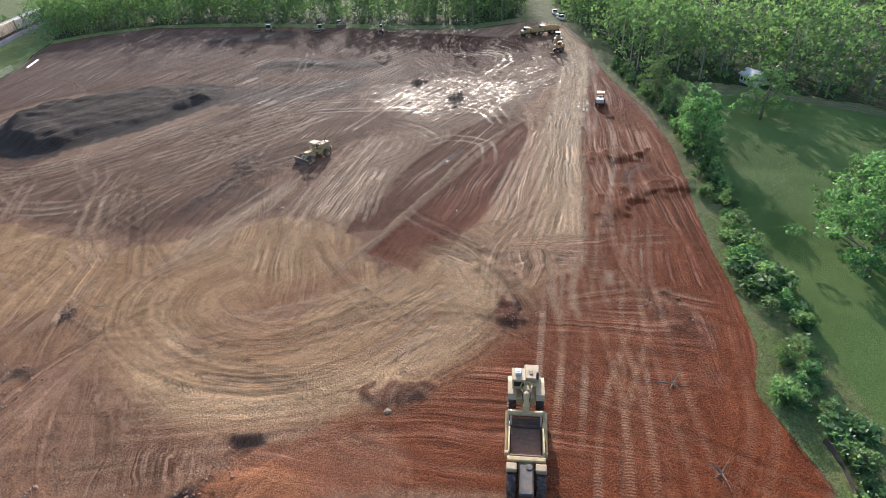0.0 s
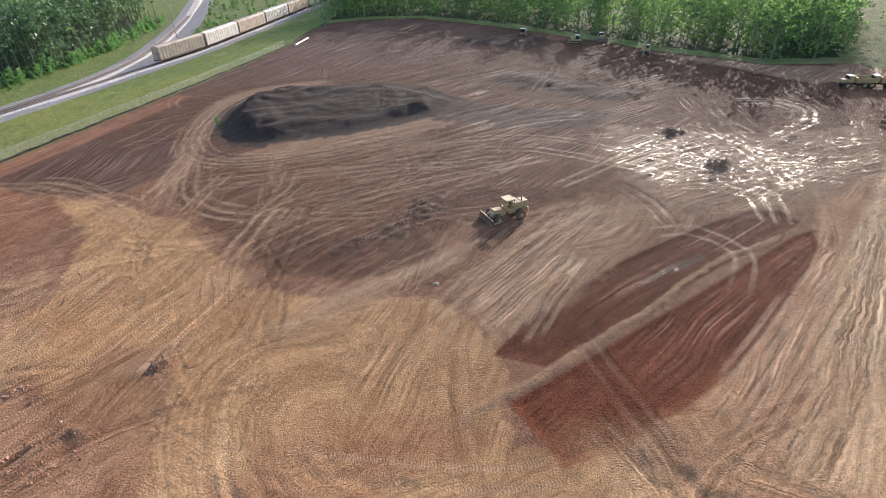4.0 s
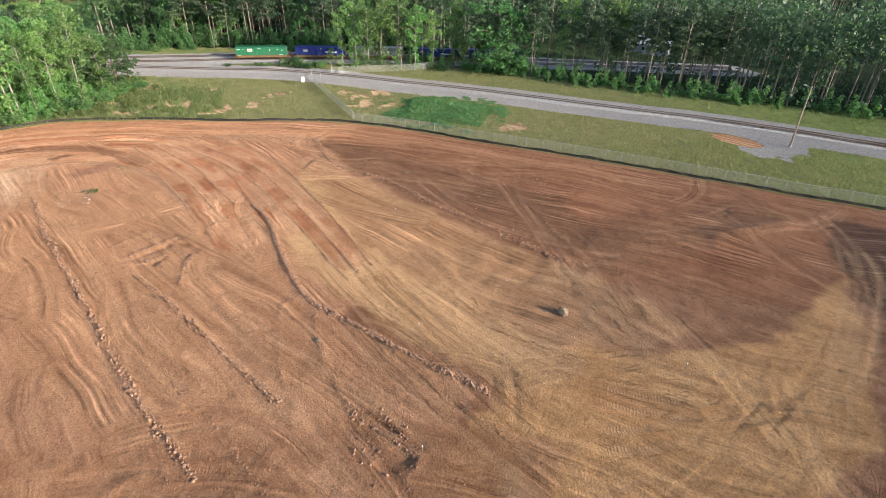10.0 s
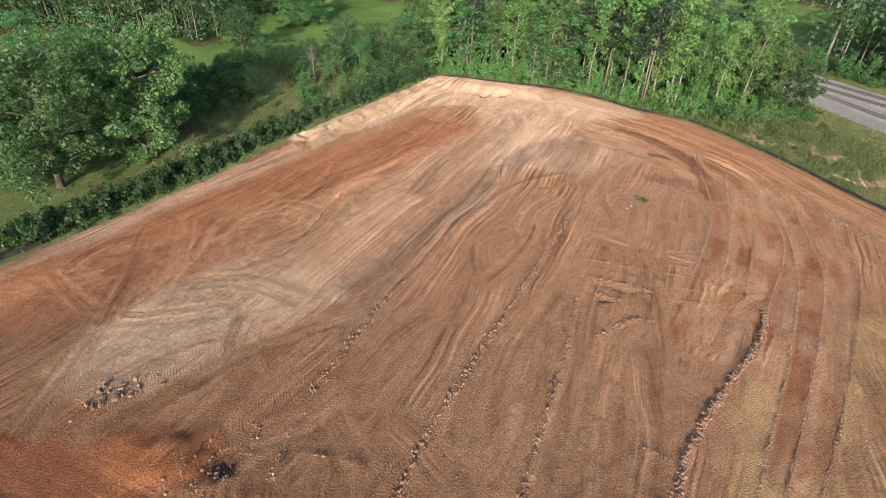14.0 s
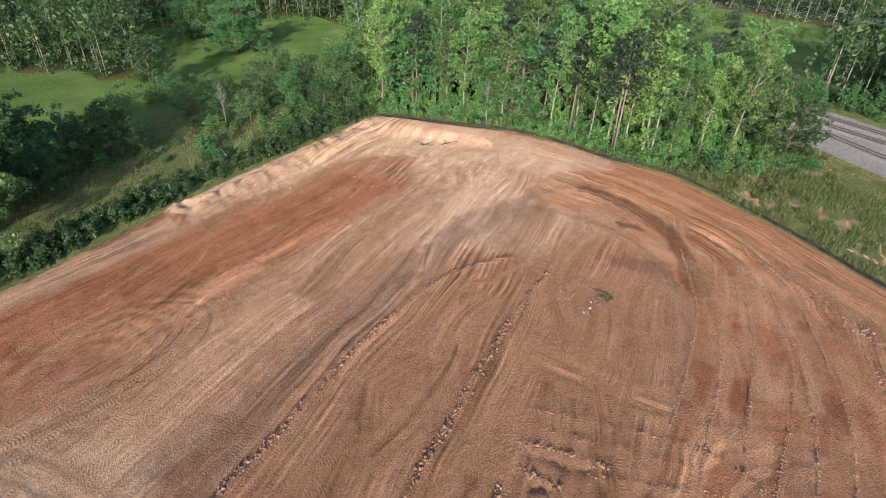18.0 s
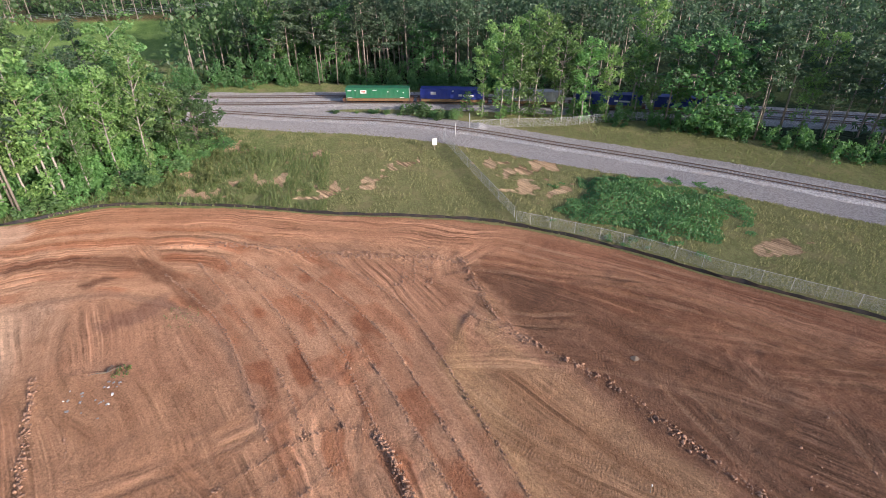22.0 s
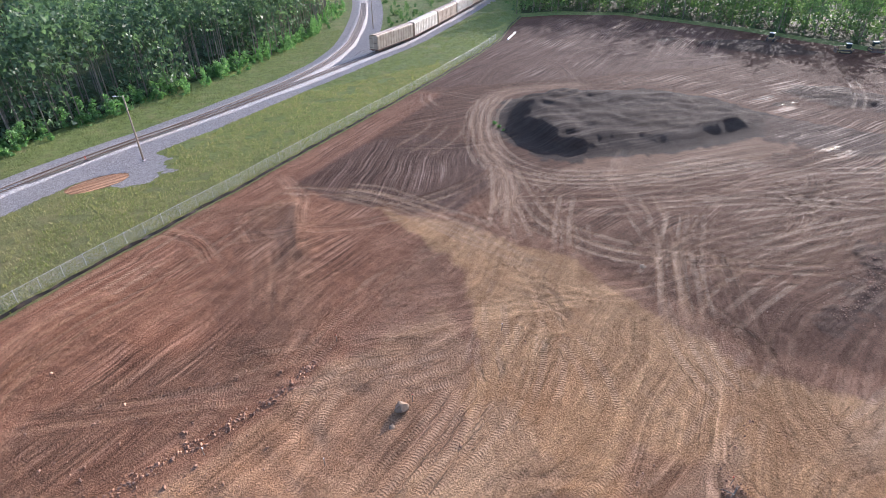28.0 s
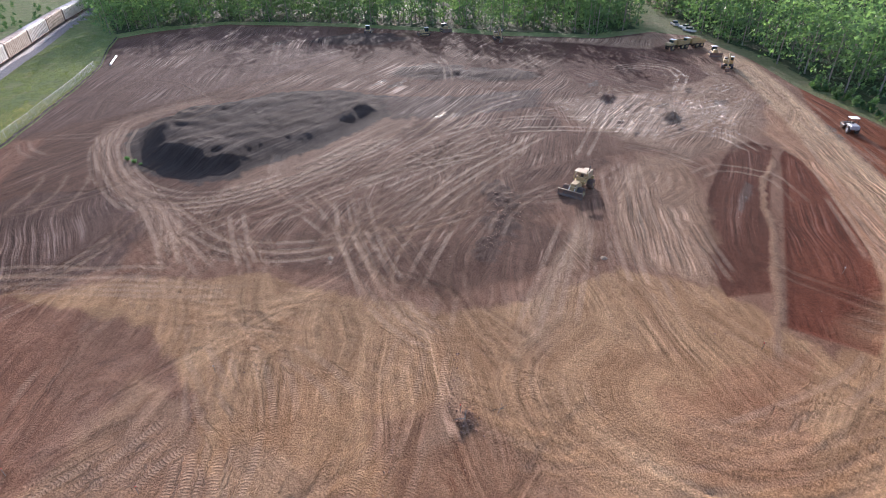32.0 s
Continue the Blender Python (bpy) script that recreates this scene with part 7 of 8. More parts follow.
def wheel(parent, x, y, w, z, r, rim=YELLOW, name="wheel"):
    t = part(name, tyre_geo(x, y, w, z, r), RUBBER, parent)
    s = math.copysign(1, y)
    part("rim", Geo().tube([(x, y - s * w * 0.3, z), (x, y + s * w * 0.42, z)], [r * 0.5, r * 0.55], 16).tube([(x, y + s * w * 0.42, z), (x, y + s * w * 0.5, z)], [r * 0.25, r * 0.2], 12), rim, t)
    return t


def compactor(at):
    """A soil compactor: tamping wheels, blade, canopy, engine hood."""
    c = thing("soil_compactor", "faded yellow soil compactor with blade, canopy and cleated steel wheels", "compactor", at=at)
    # front is +x
    part("rear_frame", Geo().box(-1.9, 0, 1.35, 3.4, 1.5, 0.9, 0.08).box(-3.55, 0, 1.25, 0.35, 2.3, 0.8, 0.08), YELLOW, c)
    part("front_frame", Geo().box(1.6, 0, 1.25, 2.6, 1.3, 0.8, 0.08).box(1.7, 0, 1.85, 1.7, 1.2, 0.5, 0.1), YELLOW, c)
    part("hitch", Geo().tube([(0.1, 0, 0.8), (0.1, 0, 1.75)], 0.22, 10), MUD_STEEL, c)
    hood = part("engine_hood", Geo().box(-2.35, 0, 2.25, 2.7, 1.6, 1.0, 0.08), CREAM, c, "sun-bleached engine hood")
    part("grille", Geo().box(-3.72, 0, 2.1, 0.05, 1.3, 0.8, 0.01), BLACK_PAINT, hood)
    for y in (-0.4, 0.0, 0.4):
        part("vent", Geo().box(-2.2, y, 2.77, 1.2, 0.16, 0.03), BLACK_PAINT, hood)
    part("exhaust_pipe", Geo().tube([(-2.6, 0.55, 2.7), (-2.6, 0.55, 3.35), (-2.72, 0.55, 3.6)], [0.1, 0.1, 0.08], 10), BLACK_PAINT, hood)
    part("air_cleaner", Geo().tube([(-1.8, -0.5, 2.7), (-1.8, -0.5, 3.05)], 0.16, 10), YELLOW, hood)
    deck = part("operator_deck", Geo().box(-0.35, 0, 1.75, 1.5, 1.9, 0.25, 0.05).box(0.15, 0, 2.2, 0.15, 1.3, 0.7, 0.05), YELLOW, c)
    part("seat", Geo().box(-0.5, 0, 2.1, 0.55, 0.55, 0.25, 0.06).box(-0.76, 0, 2.45, 0.16, 0.55, 0.6, 0.06), BLACK_PAINT, deck)
    part("steering_wheel", Geo().tube([(0.02 + 0.18 * math.cos(a) * 0.6, 0.2 * math.sin(a), 2.62 + 0.12 * math.cos(a)) for a in np.linspace(0, 6.28, 13)], 0.02, 5), BLACK_PAINT, deck)
    can = part("canopy", Geo().box(-0.35, 0, 3.5, 1.75, 2.0, 0.10, 0.04), CREAM, c, "flat pale canopy roof")
    for x, y in ((-1.05, -0.85), (-1.05, 0.85), (0.35, -0.85), (0.35, 0.85)):
        part("canopy_post", Geo().box(x, y, 2.65, 0.12, 0.12, 1.7, 0.02), YELLOW, can)
    for y in (-1.05, 1.05):
        part("fender", Geo().box(-2.0, y * 0.92, 1.95, 1.9, 0.35, 0.10, 0.03), YELLOW, c)
        part("handrail", Geo().tube([(0.4, y, 1.9), (0.4, y, 2.7), (-0.9, y, 2.7)], 0.025, 6), YELLOW, c)
    for x in (2.15, -2.05):
        for y in (-1.28, 1.28):
            drum = part("drum", cyl(Geo(), x, y - 0.5, y + 0.5, 0.78, 0.66, 24), MUD_STEEL, c, "cleated steel wheel caked with mud")
            cleats = Geo()
            for row in range(5):
                yy = y - 0.42 + row * 0.21
                for i in range(20):
                    a = 2 * math.pi * (i + 0.5 * (row % 2)) / 20
                    cleats.box(x + 0.72 * math.cos(a), yy, 0.78 + 0.72 * math.sin(a), 0.18, 0.16, 0.14, 0.0, 1, Matrix.Rotation(-a, 4, "Y"))
            tagged(part("cleats", cleats, MUD_STEEL, drum), kind="stuff")
            part("hub", cyl(Geo(), x, y + math.copysign(0.48, y), y + math.copysign(0.56, y), 0.78, 0.3, 14), YELLOW, drum)
    blade = part("blade", Geo().prism([(3.55, 0.05), (3.75, 0.05), (3.62, 0.5), (3.7, 1.2), (3.58, 1.25), (3.48, 0.5)], -2.25, 2.25), MUD_STEEL, c, "wide straight dozer blade worn to bare steel")
    part("top_edge", Geo().box(3.62, 0, 1.27, 0.16, 4.5, 0.10, 0.02), CREAM, blade)
    part("cutting_edge", Geo().box(3.66, 0, 0.1, 0.14, 4.5, 0.2, 0.02), STEEL, blade)
    for y in (-2.0, 2.0):
        part("push_arm", Geo().tube([(3.5, y, 0.5), (2.2, y, 0.62), (0.9, y * 0.4, 0.75)], 0.12, 6), YELLOW, blade)
    for y in (-0.5, 0.5):
        part("lift_cylinder", Geo().tube([(2.3, y, 1.9), (3.5, y, 1.0)], 0.07, 8), GALV, blade)
    return c


def scraper(at):
    """A wheel tractor-scraper, front towards +x: tractor, gooseneck, bowl, tail engine."""
    s = thing("wheel_scraper", "faded yellow wheel tractor-scraper with empty bowl on red dirt", "scraper", at=at)
    tr = part("tractor_body", Geo().box(5.9, 0, 1.7, 3.6, 1.9, 1.1, 0.1).box(6.6, 0, 2.45, 2.4, 2.3, 0.5, 0.12), YELLOW, s)
    part("engine_hood", Geo().box(6.9, -0.55, 2.85, 2.1, 1.5, 0.5, 0.12), CREAM, tr, "pale dusty engine hood")
    part("hood_hatch", Geo().box(6.7, -0.5, 3.13, 0.5, 0.35, 0.06, 0.02), BLACK_PAINT, tr)
    part("muffler", Geo().tube([(6.0, -1.1, 2.9), (6.0, -1.1, 3.6), (5.9, -1.1, 3.85)], 0.13, 10), BLACK_PAINT, tr)
    part("nose", Geo().box(8.0, 0, 1.7, 0.7, 2.3, 1.0, 0.15), YELLOW, tr)
    for y in (-1.38, 1.38):
        part("fender", Geo().prism([(3.9, 2.15), (4.3, 2.55), (6.0, 2.55), (6.9, 2.3), (6.9, 2.2), (5.9, 2.43), (4.35, 2.43), (4.0, 2.08)], y - 0.42, y + 0.42), CREAM, tr)
        wheel(s, 5.2, y, 0.78, 1.0, 1.0)
    cab = part("cab", Geo().box(5.75, 0.75, 3.0, 1.5, 1.25, 1.4, 0.08, 0.94), YELLOW, s)
    part("cab_roof", Geo().box(5.75, 0.75, 3.76, 1.65, 1.4, 0.14, 0.05), CREAM, cab)
    part("rear_window", Geo().box(4.98, 0.75, 3.2, 0.03, 0.95, 0.6), GLASS, cab)
    part("side_window", Geo().box(5.75, 1.385, 3.2, 1.0, 0.03, 0.6), GLASS, cab)
    part("side_window", Geo().box(5.75, 0.115, 3.2, 1.0, 0.03, 0.6), GLASS, cab)
    part("front_window", Geo().box(6.52, 0.75, 3.2, 0.03, 0.95, 0.6), GLASS, cab)
    part("air_conditioner", Geo().box(6.0, 0.8, 3.95, 0.75, 0.6, 0.26, 0.05), WHITE_PAINT, cab, "white roof unit")
    part("roof_vent", Geo().box(6.0, 0.8, 4.09, 0.4, 0.4, 0.03, 0.01), GREY_PAINT, cab)
    goose = part("gooseneck", Geo().tube([(5.0, 0, 2.3), (4.6, 0, 3.1), (3.6, 0, 3.2), (2.6, 0, 2.7), (2.3, 0, 2.2)], [0.28, 0.36, 0.34, 0.32, 0.3], 8), YELLOW, s, "arched yellow gooseneck with hoses")
    for y in (-0.28, 0.28):
        part("hose", Geo().tube([(4.9, y, 2.7), (4.5, y * 1.6, 3.5), (3.7, y * 1.5, 3.55), (2.9, y, 3.0)], 0.05, 6), BLACK_PAINT, goose)
        part("steering_cylinder", Geo().tube([(5.6, y * 3, 2.0), (4.2, y * 1.6, 2.2)], 0.09, 8), GALV, goose)
    part("hitch_tower", Geo().box(4.55, 0, 2.1, 0.6, 0.7, 1.3, 0.08).tube([(4.55 + 0.55 * math.cos(a), 0.55 * math.sin(a), 3.45) for a in np.linspace(0, 6.28, 17)], 0.05, 6), YELLOW, goose)
    part("cross_tube", Geo().tube([(2.3, -1.75, 2.15), (2.3, 1.75, 2.15)], 0.26, 10), YELLOW, s)
    for y in (-1.78, 1.78):
        arm = part("draft_arm", Geo().tube([(2.4, y, 2.2), (0.6, y, 1.75), (-1.8, y, 1.35)], [0.2, 0.18, 0.16], 8), YELLOW, s)
        part("pivot", Geo().tube([(-1.8, y - 0.16, 1.35), (-1.8, y + 0.16, 1.35)], 0.28, 12), CREAM, arm)
        part("bowl_cylinder", Geo().tube([(2.3, y * 0.8, 2.5), (1.9, y * 0.8, 0.9)], 0.1, 8), GALV, arm)
        part("bowl_side", Geo().prism([(2.1, 0.35), (-2.6, 0.45), (-2.8, 1.7), (-2.2, 2.35), (0.4, 2.2), (1.5, 1.55), (2.1, 1.1)], y * 0.88 - 0.07, y * 0.88 + 0.07), YELLOW, s)
    part("bowl_floor", Geo().box(-0.4, 0, 0.4, 4.6, 3.0, 0.14, 0.03), MUD_STEEL, s)
    part("ejector", Geo().box(-2.5, 0, 1.3, 0.16, 3.0, 1.9, 0.04).box(-2.35, 0, 0.9, 0.25, 3.0, 0.12, 0.03).box(-2.35, 0, 1.6, 0.25, 3.0, 0.12, 0.03), MUD_STEEL, s, "rusty ejector plate at the back of the bowl")
    part("apron", Geo().prism([(2.0, 0.4), (2.35, 0.6), (2.45, 1.3), (2.15, 1.75), (2.05, 1.7), (2.3, 1.25), (2.22, 0.65)], -1.45, 1.45), MUD_STEEL, s)
    part("cutting_edge", Geo().box(1.9, 0, 0.3, 0.35, 3.1, 0.06, 0.01), STEEL, s)
    part("soil_load", Geo().box(-0.2, 0, 0.52, 4.0, 2.85, 0.14, 0.06), CLOD, s, "thin layer of brown soil in the bowl")
    tail = part("tail_frame", Geo().box(-3.6, 0, 1.5, 2.0, 1.3, 0.9, 0.1).box(-2.9, 0, 2.15, 0.5, 3.4, 0.35, 0.08), YELLOW, s)
    part("tail_engine", Geo().box(-4.9, 0, 1.75, 3.0, 1.25, 1.0, 0.12), BLACK_PAINT, tail, "black tail engine cover")
    part("tail_hatch", Geo().tube([(-3.7, -0.25, 2.0), (-3.7, -0.25, 2.3)], 0.3, 12), BLACK_PAINT, tail)
    for y in (-1.28, 1.28):
        part("rear_fender", Geo().box(-3.75, y, 2.12, 0.75, 0.95, 0.5, 0.08), CREAM, tail)
        wheel(s, -4.7, y, 0.8, 1.0, 1.0)
    part("push_block", Geo().box(-6.6, 0, 1.2, 0.5, 1.2, 0.7, 0.08), YELLOW, tail)
    part("rung", Geo().box(4.1, 1.7, 1.4, 0.3, 0.25, 0.05).box(4.1, 1.7, 1.0, 0.3, 0.25, 0.05), BLACK_PAINT, s)
    return s


def excavator(at, reach):
    """A tracked excavator."""
    e = thing("excavator", "dusty yellow tracked excavator with lowered boom on bare soil", "excavator", "far machines", at=at)
    for y in (-1.25, 1.25):
        tr = part("crawler", Geo().prism([(-1.9, 0.25), (-1.5, 0), (1.5, 0), (1.9, 0.25), (1.95, 0.65), (1.6, 0.95), (-1.6, 0.95), (-1.95, 0.65)], y - 0.32, y + 0.32), BLACK_PAINT, e)
        pads = Geo()
        for i in range(14):
            pads.box(-1.7 + i * 0.26, y, 0.98, 0.16, 0.66, 0.06)
        part("track_pads", pads, MUD_STEEL, tr)
    part("carbody", Geo().box(0, 0, 0.8, 2.0, 2.0, 0.5, 0.08).tube([(0, 0, 1.0), (0, 0, 1.25)], 0.7, 16), BLACK_PAINT, e)
    up = part("upper_body", Geo().box(-0.7, 0, 1.75, 3.3, 2.6, 0.95, 0.1), YELLOW, e)
    part("counterweight", Geo().box(-2.45, 0, 1.75, 0.7, 2.6, 1.1, 0.18), YELLOW, up)
    part("engine_cover", Geo().box(-1.4, -0.3, 2.4, 1.6, 1.7, 0.35, 0.08), BLACK_PAINT, up)
    cab = part("cab", Geo().box(0.75, 0.8, 2.55, 1.5, 0.95, 1.5, 0.1, 0.94), YELLOW, up)
    part("window", Geo().box(1.48, 0.8, 2.8, 0.04, 0.75, 0.8), GLASS, cab)
    part("roof", Geo().box(0.75, 0.8, 3.34, 1.5, 1.0, 0.08, 0.03), WHITE_PAINT, cab)
    boom = part("boom", Geo().tube([(0.9, -0.1, 1.9), (2.6, -0.1, 4.2), (3.6, -0.1, 4.6), (5.2, -0.1, 3.7)], [0.3, 0.36, 0.34, 0.22], 6), YELLOW, up)
    part("stick", Geo().tube([(4.9, -0.1, 4.2), (5.6, -0.1, 2.6), (reach, -0.1, 1.1)], [0.2, 0.24, 0.14], 6), YELLOW, boom)
    part("bucket", Geo().prism([(reach - 0.2, 1.3), (reach + 0.5, 1.1), (reach + 0.3, 0.25), (reach - 0.5, 0.1), (reach - 0.7, 0.5)], -0.65, 0.45), MUD_STEEL, boom)
    part("boom_cylinder", Geo().tube([(1.3, -0.1, 1.8), (2.9, -0.1, 3.9)], 0.1, 8), GALV, boom)
    return e


def dozer(at):
    """A crawler dozer with canopy."""
    d = thing("bulldozer", "dusty yellow crawler bulldozer with raised blade on bare soil", "bulldozer", "far machines", at=at)
    for y in (-1.05, 1.05):
        tr = part("crawler", Geo().prism([(-1.8, 0.3), (-1.4, 0), (1.4, 0), (1.8, 0.3), (1.8, 0.7), (1.4, 1.0), (-1.4, 1.1), (-1.8, 0.8)], y - 0.28, y + 0.28), BLACK_PAINT, d)
        part("track_frame", Geo().box(0, y + math.copysign(0.3, y), 0.5, 2.4, 0.06, 0.35, 0.03), YELLOW, tr)
    part("hull", Geo().box(-0.2, 0, 1.1, 3.4, 1.5, 0.7, 0.1), YELLOW, d)
    part("engine_hood", Geo().box(0.9, 0, 1.8, 1.7, 1.2, 0.8, 0.12), YELLOW, d)
    part("exhaust_pipe", Geo().tube([(0.9, 0.2, 2.2), (0.9, 0.2, 2.9)], 0.07, 8), BLACK_PAINT, d)
    cab = part("cab", Geo().box(-0.7, 0, 2.1, 1.3, 1.4, 1.3, 0.1), GLASS, d)
    part("roof", Geo().box(-0.7, 0, 2.85, 1.6, 1.7, 0.12, 0.04), WHITE_PAINT, cab)
    bl = part("blade", Geo().prism([(2.5, 0.15), (2.65, 0.15), (2.5, 0.7), (2.62, 1.35), (2.5, 1.4), (2.36, 0.7)], -1.9, 1.9), MUD_STEEL, d)
    for y in (-1.45, 1.45):
        part("push_arm", Geo().tube([(2.4, y, 0.5), (0, y, 0.6)], 0.1, 6), YELLOW, bl)
    part("ripper", Geo().box(-2.2, 0, 0.9, 0.5, 1.4, 0.4, 0.05).box(-2.5, 0, 0.6, 0.12, 0.2, 1.0, 0.02), MUD_STEEL, d)
    return d


def roller(at):
    """A smooth drum roller seen from behind."""
    r = thing("drum_roller", "dark grey drum roller with pale canopy beside a haul road", "roller", at=at)
    part("rear_body", Geo().box(-1.2, 0, 1.35, 2.2, 1.7, 0.9, 0.12), GREY_PAINT, r)
    part("front_yoke", Geo().box(1.6, -1.0, 0.9, 2.0, 0.16, 0.35, 0.03).box(1.6, 1.0, 0.9, 2.0, 0.16, 0.35, 0.03).box(0.55, 0, 1.0, 0.3, 2.1, 0.5, 0.05), BLACK_PAINT, r)
    part("drum", cyl(Geo(), 1.9, -0.9, 0.9, 0.75, 0.75, 24), STEEL, r)
    part("platform", Geo().box(-0.1, 0, 1.5, 1.0, 1.7, 0.12, 0.03), BLACK_PAINT, r)
    part("seat", Geo().box(-0.3, 0, 1.85, 0.5, 0.5, 0.5, 0.1), BLACK_PAINT, r)
    can = part("canopy", Geo().box(-0.2, 0, 3.0, 1.8, 1.8, 0.1, 0.04), WHITE_PAINT, r)
    for x, y in ((-0.9, -0.75), (-0.9, 0.75), (0.5, -0.75), (0.5, 0.75)):
        part("canopy_post", Geo().box(x, y, 2.25, 0.09, 0.09, 1.5, 0.02), BLACK_PAINT, can)
    for y in (-0.85, 0.85):
        wheel(r, -1.3, y, 0.55, 0.72, 0.72, GREY_PAINT)
    return r


def dump_truck(at, paint, word):
    t = thing("dump_truck", f"{word} articulated dump truck waiting on bare soil", "dump truck", "far machines", at=at)
    part("chassis", Geo().box(0, 0, 1.1, 8.0, 1.0, 0.4, 0.06), BLACK_PAINT, t)
    part("hood", Geo().box(3.5, 0, 1.9, 1.6, 2.2, 0.9, 0.15), paint, t)
    cab = part("cab", Geo().box(2.1, 0, 2.4, 1.4, 2.3, 1.6, 0.12, 0.93), paint, t)
    part("windscreen", Geo().box(2.82, 0, 2.7, 0.04, 1.8, 0.7), GLASS, cab)
    part("roof", Geo().box(2.1, 0, 3.25, 1.4, 2.2, 0.08, 0.03), WHITE_PAINT, cab)
    bed = part("dump_bed", Geo().prism([(1.0, 1.5), (1.2, 3.0), (0.9, 3.0), (0.7, 1.9), (-3.6, 1.7), (-4.4, 2.2), (-4.5, 2.0), (-3.6, 1.4)], -1.4, 1.4), paint, t)
    for y in (-1.4, 1.4):
        part("bed_side", Geo().prism([(0.9, 1.6), (1.1, 2.9), (-4.2, 2.6), (-4.4, 2.1), (-3.6, 1.5)], y - 0.05, y + 0.05), paint, bed)
    for x in (2.9, -1.4, -3.2):
        for y in (-1.15, 1.15):
            wheel(t, x, y, 0.6, 0.85, 0.85, paint)
    return t


def pickup(at, paint, word):
    t = thing("pickup_truck", f"{word} pickup truck parked by the site entrance", "pickup truck", "parked pickups", at=at)
    b = part("body", Geo().prism([(-2.8, 0.5), (2.7, 0.5), (2.8, 0.75), (2.7, 1.05), (1.3, 1.15), (-0.7, 1.15), (-2.75, 1.12)], -0.98, 0.98), paint, t)
    part("bed", Geo().box(-1.75, 0, 1.16, 1.8, 1.6, 0.06, 0.01), BLACK_PAINT, b)
    cab = part("cab", Geo().prism([(1.25, 1.1), (0.65, 1.75), (-0.55, 1.8), (-0.8, 1.1)], -0.88, 0.88), GLASS, b)
    part("roof", Geo().box(0.05, 0, 1.8, 1.25, 1.6, 0.06, 0.03), paint, cab)
    for x in (-1.8, 1.75):
        for y in (-0.88, 0.88):
            wheel(t, x, y, 0.27, 0.4, 0.4, GREY_PAINT)
    return t


def stand(x, y, heading, lift=0.0):
    return Matrix.Translation((x, y, height_at(x, y) + lift)) @ Matrix.Rotation(radians(heading), 4, "Z")


compactor(stand(26.6, 60.6, 187))
scraper(stand(-0.5, -15.8, 38.4))
roller(stand(89.5, 32.8, 32))
excavator(stand(126.5, 71.5, 200), 6.2)
dozer(stand(138, 79.8, 215))
truck = dump_truck(stand(140.5, 93, 160), YELLOW, "dusty yellow")
copy_thing(truck, stand(146.5, 90.5, 150))
doz = dozer(stand(103, 174, 150))
excavator(stand(114.4, 148, 230), 6.6)
copy_thing(doz, stand(90.6, 192, 40))
copy_thing(doz, stand(113.5, 173.5, 250))
white = pickup(stand(170, 101, 60), WHITE_PAINT, "white")
copy_thing(white, stand(174.5, 104, 75))
pickup(stand(178, 110, 40), GREY_PAINT, "grey")

# ---- small things on the ground ----
PHI = (1 + 5**0.5) / 2
ICO = np.array([(-1, PHI, 0), (1, PHI, 0), (-1, -PHI, 0), (1, -PHI, 0), (0, -1, PHI), (0, 1, PHI), (0, -1, -PHI), (0, 1, -PHI), (PHI, 0, -1), (PHI, 0, 1), (-PHI, 0, -1), (-PHI, 0, 1)]) / 1.9
ICO_F = [(0, 11, 5), (0, 5, 1), (0, 1, 7), (0, 7, 10), (0, 10, 11), (1, 5, 9), (5, 11, 4), (11, 10, 2), (10, 7, 6), (7, 1, 8), (3, 9, 4), (3, 4, 2), (3, 2, 6), (3, 6, 8), (3, 8, 9), (4, 9, 5), (2, 4, 11), (6, 2, 10), (8, 6, 7), (9, 8, 1)]


def lumps(name, places, material, label):
    """Broken lumps of soil: rows of x, y, size."""
    n = len(places)
    r = np.random.default_rng(n)
    z = np.array([height_at(x, y) for x, y, s in places])
    v = ICO[None] * r.uniform(0.55, 1.25, (n, 12, 1)) * places[:, 2][:, None, None] * r.uniform(0.6, 1.2, (n, 1, 3))
    v = v + np.stack([places[:, 0], places[:, 1], z + places[:, 2] * 0.15], -1)[:, None]
    f = (np.arange(n)[:, None, None] * 12 + np.array(ICO_F)[None]).reshape(-1, 3)
    me = bpy.data.meshes.new(name)
    me.from_pydata(v.reshape(-1, 3).tolist(), [], f.tolist())
    me.materials.append(material)
    return tagged(new(name, me), label, "soil clods", kind="stuff")


r = np.random.default_rng(21)
rows = []
for pts, width, dens in RIDGES:
    p = curve_points(pts, 0.5)
    for k in range(int(len(p) * dens * 2.6)):
        q = p[int(r.integers(len(p)))] + r.normal(size=2) * width * 0.24
        rows.append((q[0], q[1], 0.04 + (0.12 if dens < 3 else 0.19) * r.random() ** 2.5))
for k in range(2200):
    x, y = r.uniform(-125, 40), r.uniform(-60, 100)
    rows.append((x, y, 0.035 + 0.08 * r.random() ** 4))
for cx, cy, sx, n, s in ((10, 65, 4.5, 160, 0.18), (-25, 2, 2.5, 130, 0.25), (-19.3, -11, 1.6, 70, 0.45), (-114, 22, 3, 160, 0.25), (-36, 31, 2.5, 110, 0.25), (-24.8, 41.5, 1.0, 50, 0.2), (-4, -2, 3, 60, 0.15), (13.8, -2, 2.5, 50, 0.15), (56, 2, 5, 60, 0.2), (27, -17, 3, 60, 0.2), (-90, -63, 9, 220, 0.3), (-72, 57, 8, 260, 0.22)):
    for k in range(n):
        a, b = r.normal(size=2) * sx
        rows.append((cx + a, cy + b * 0.7, 0.06 + s * 0.7 * r.random() ** 3))
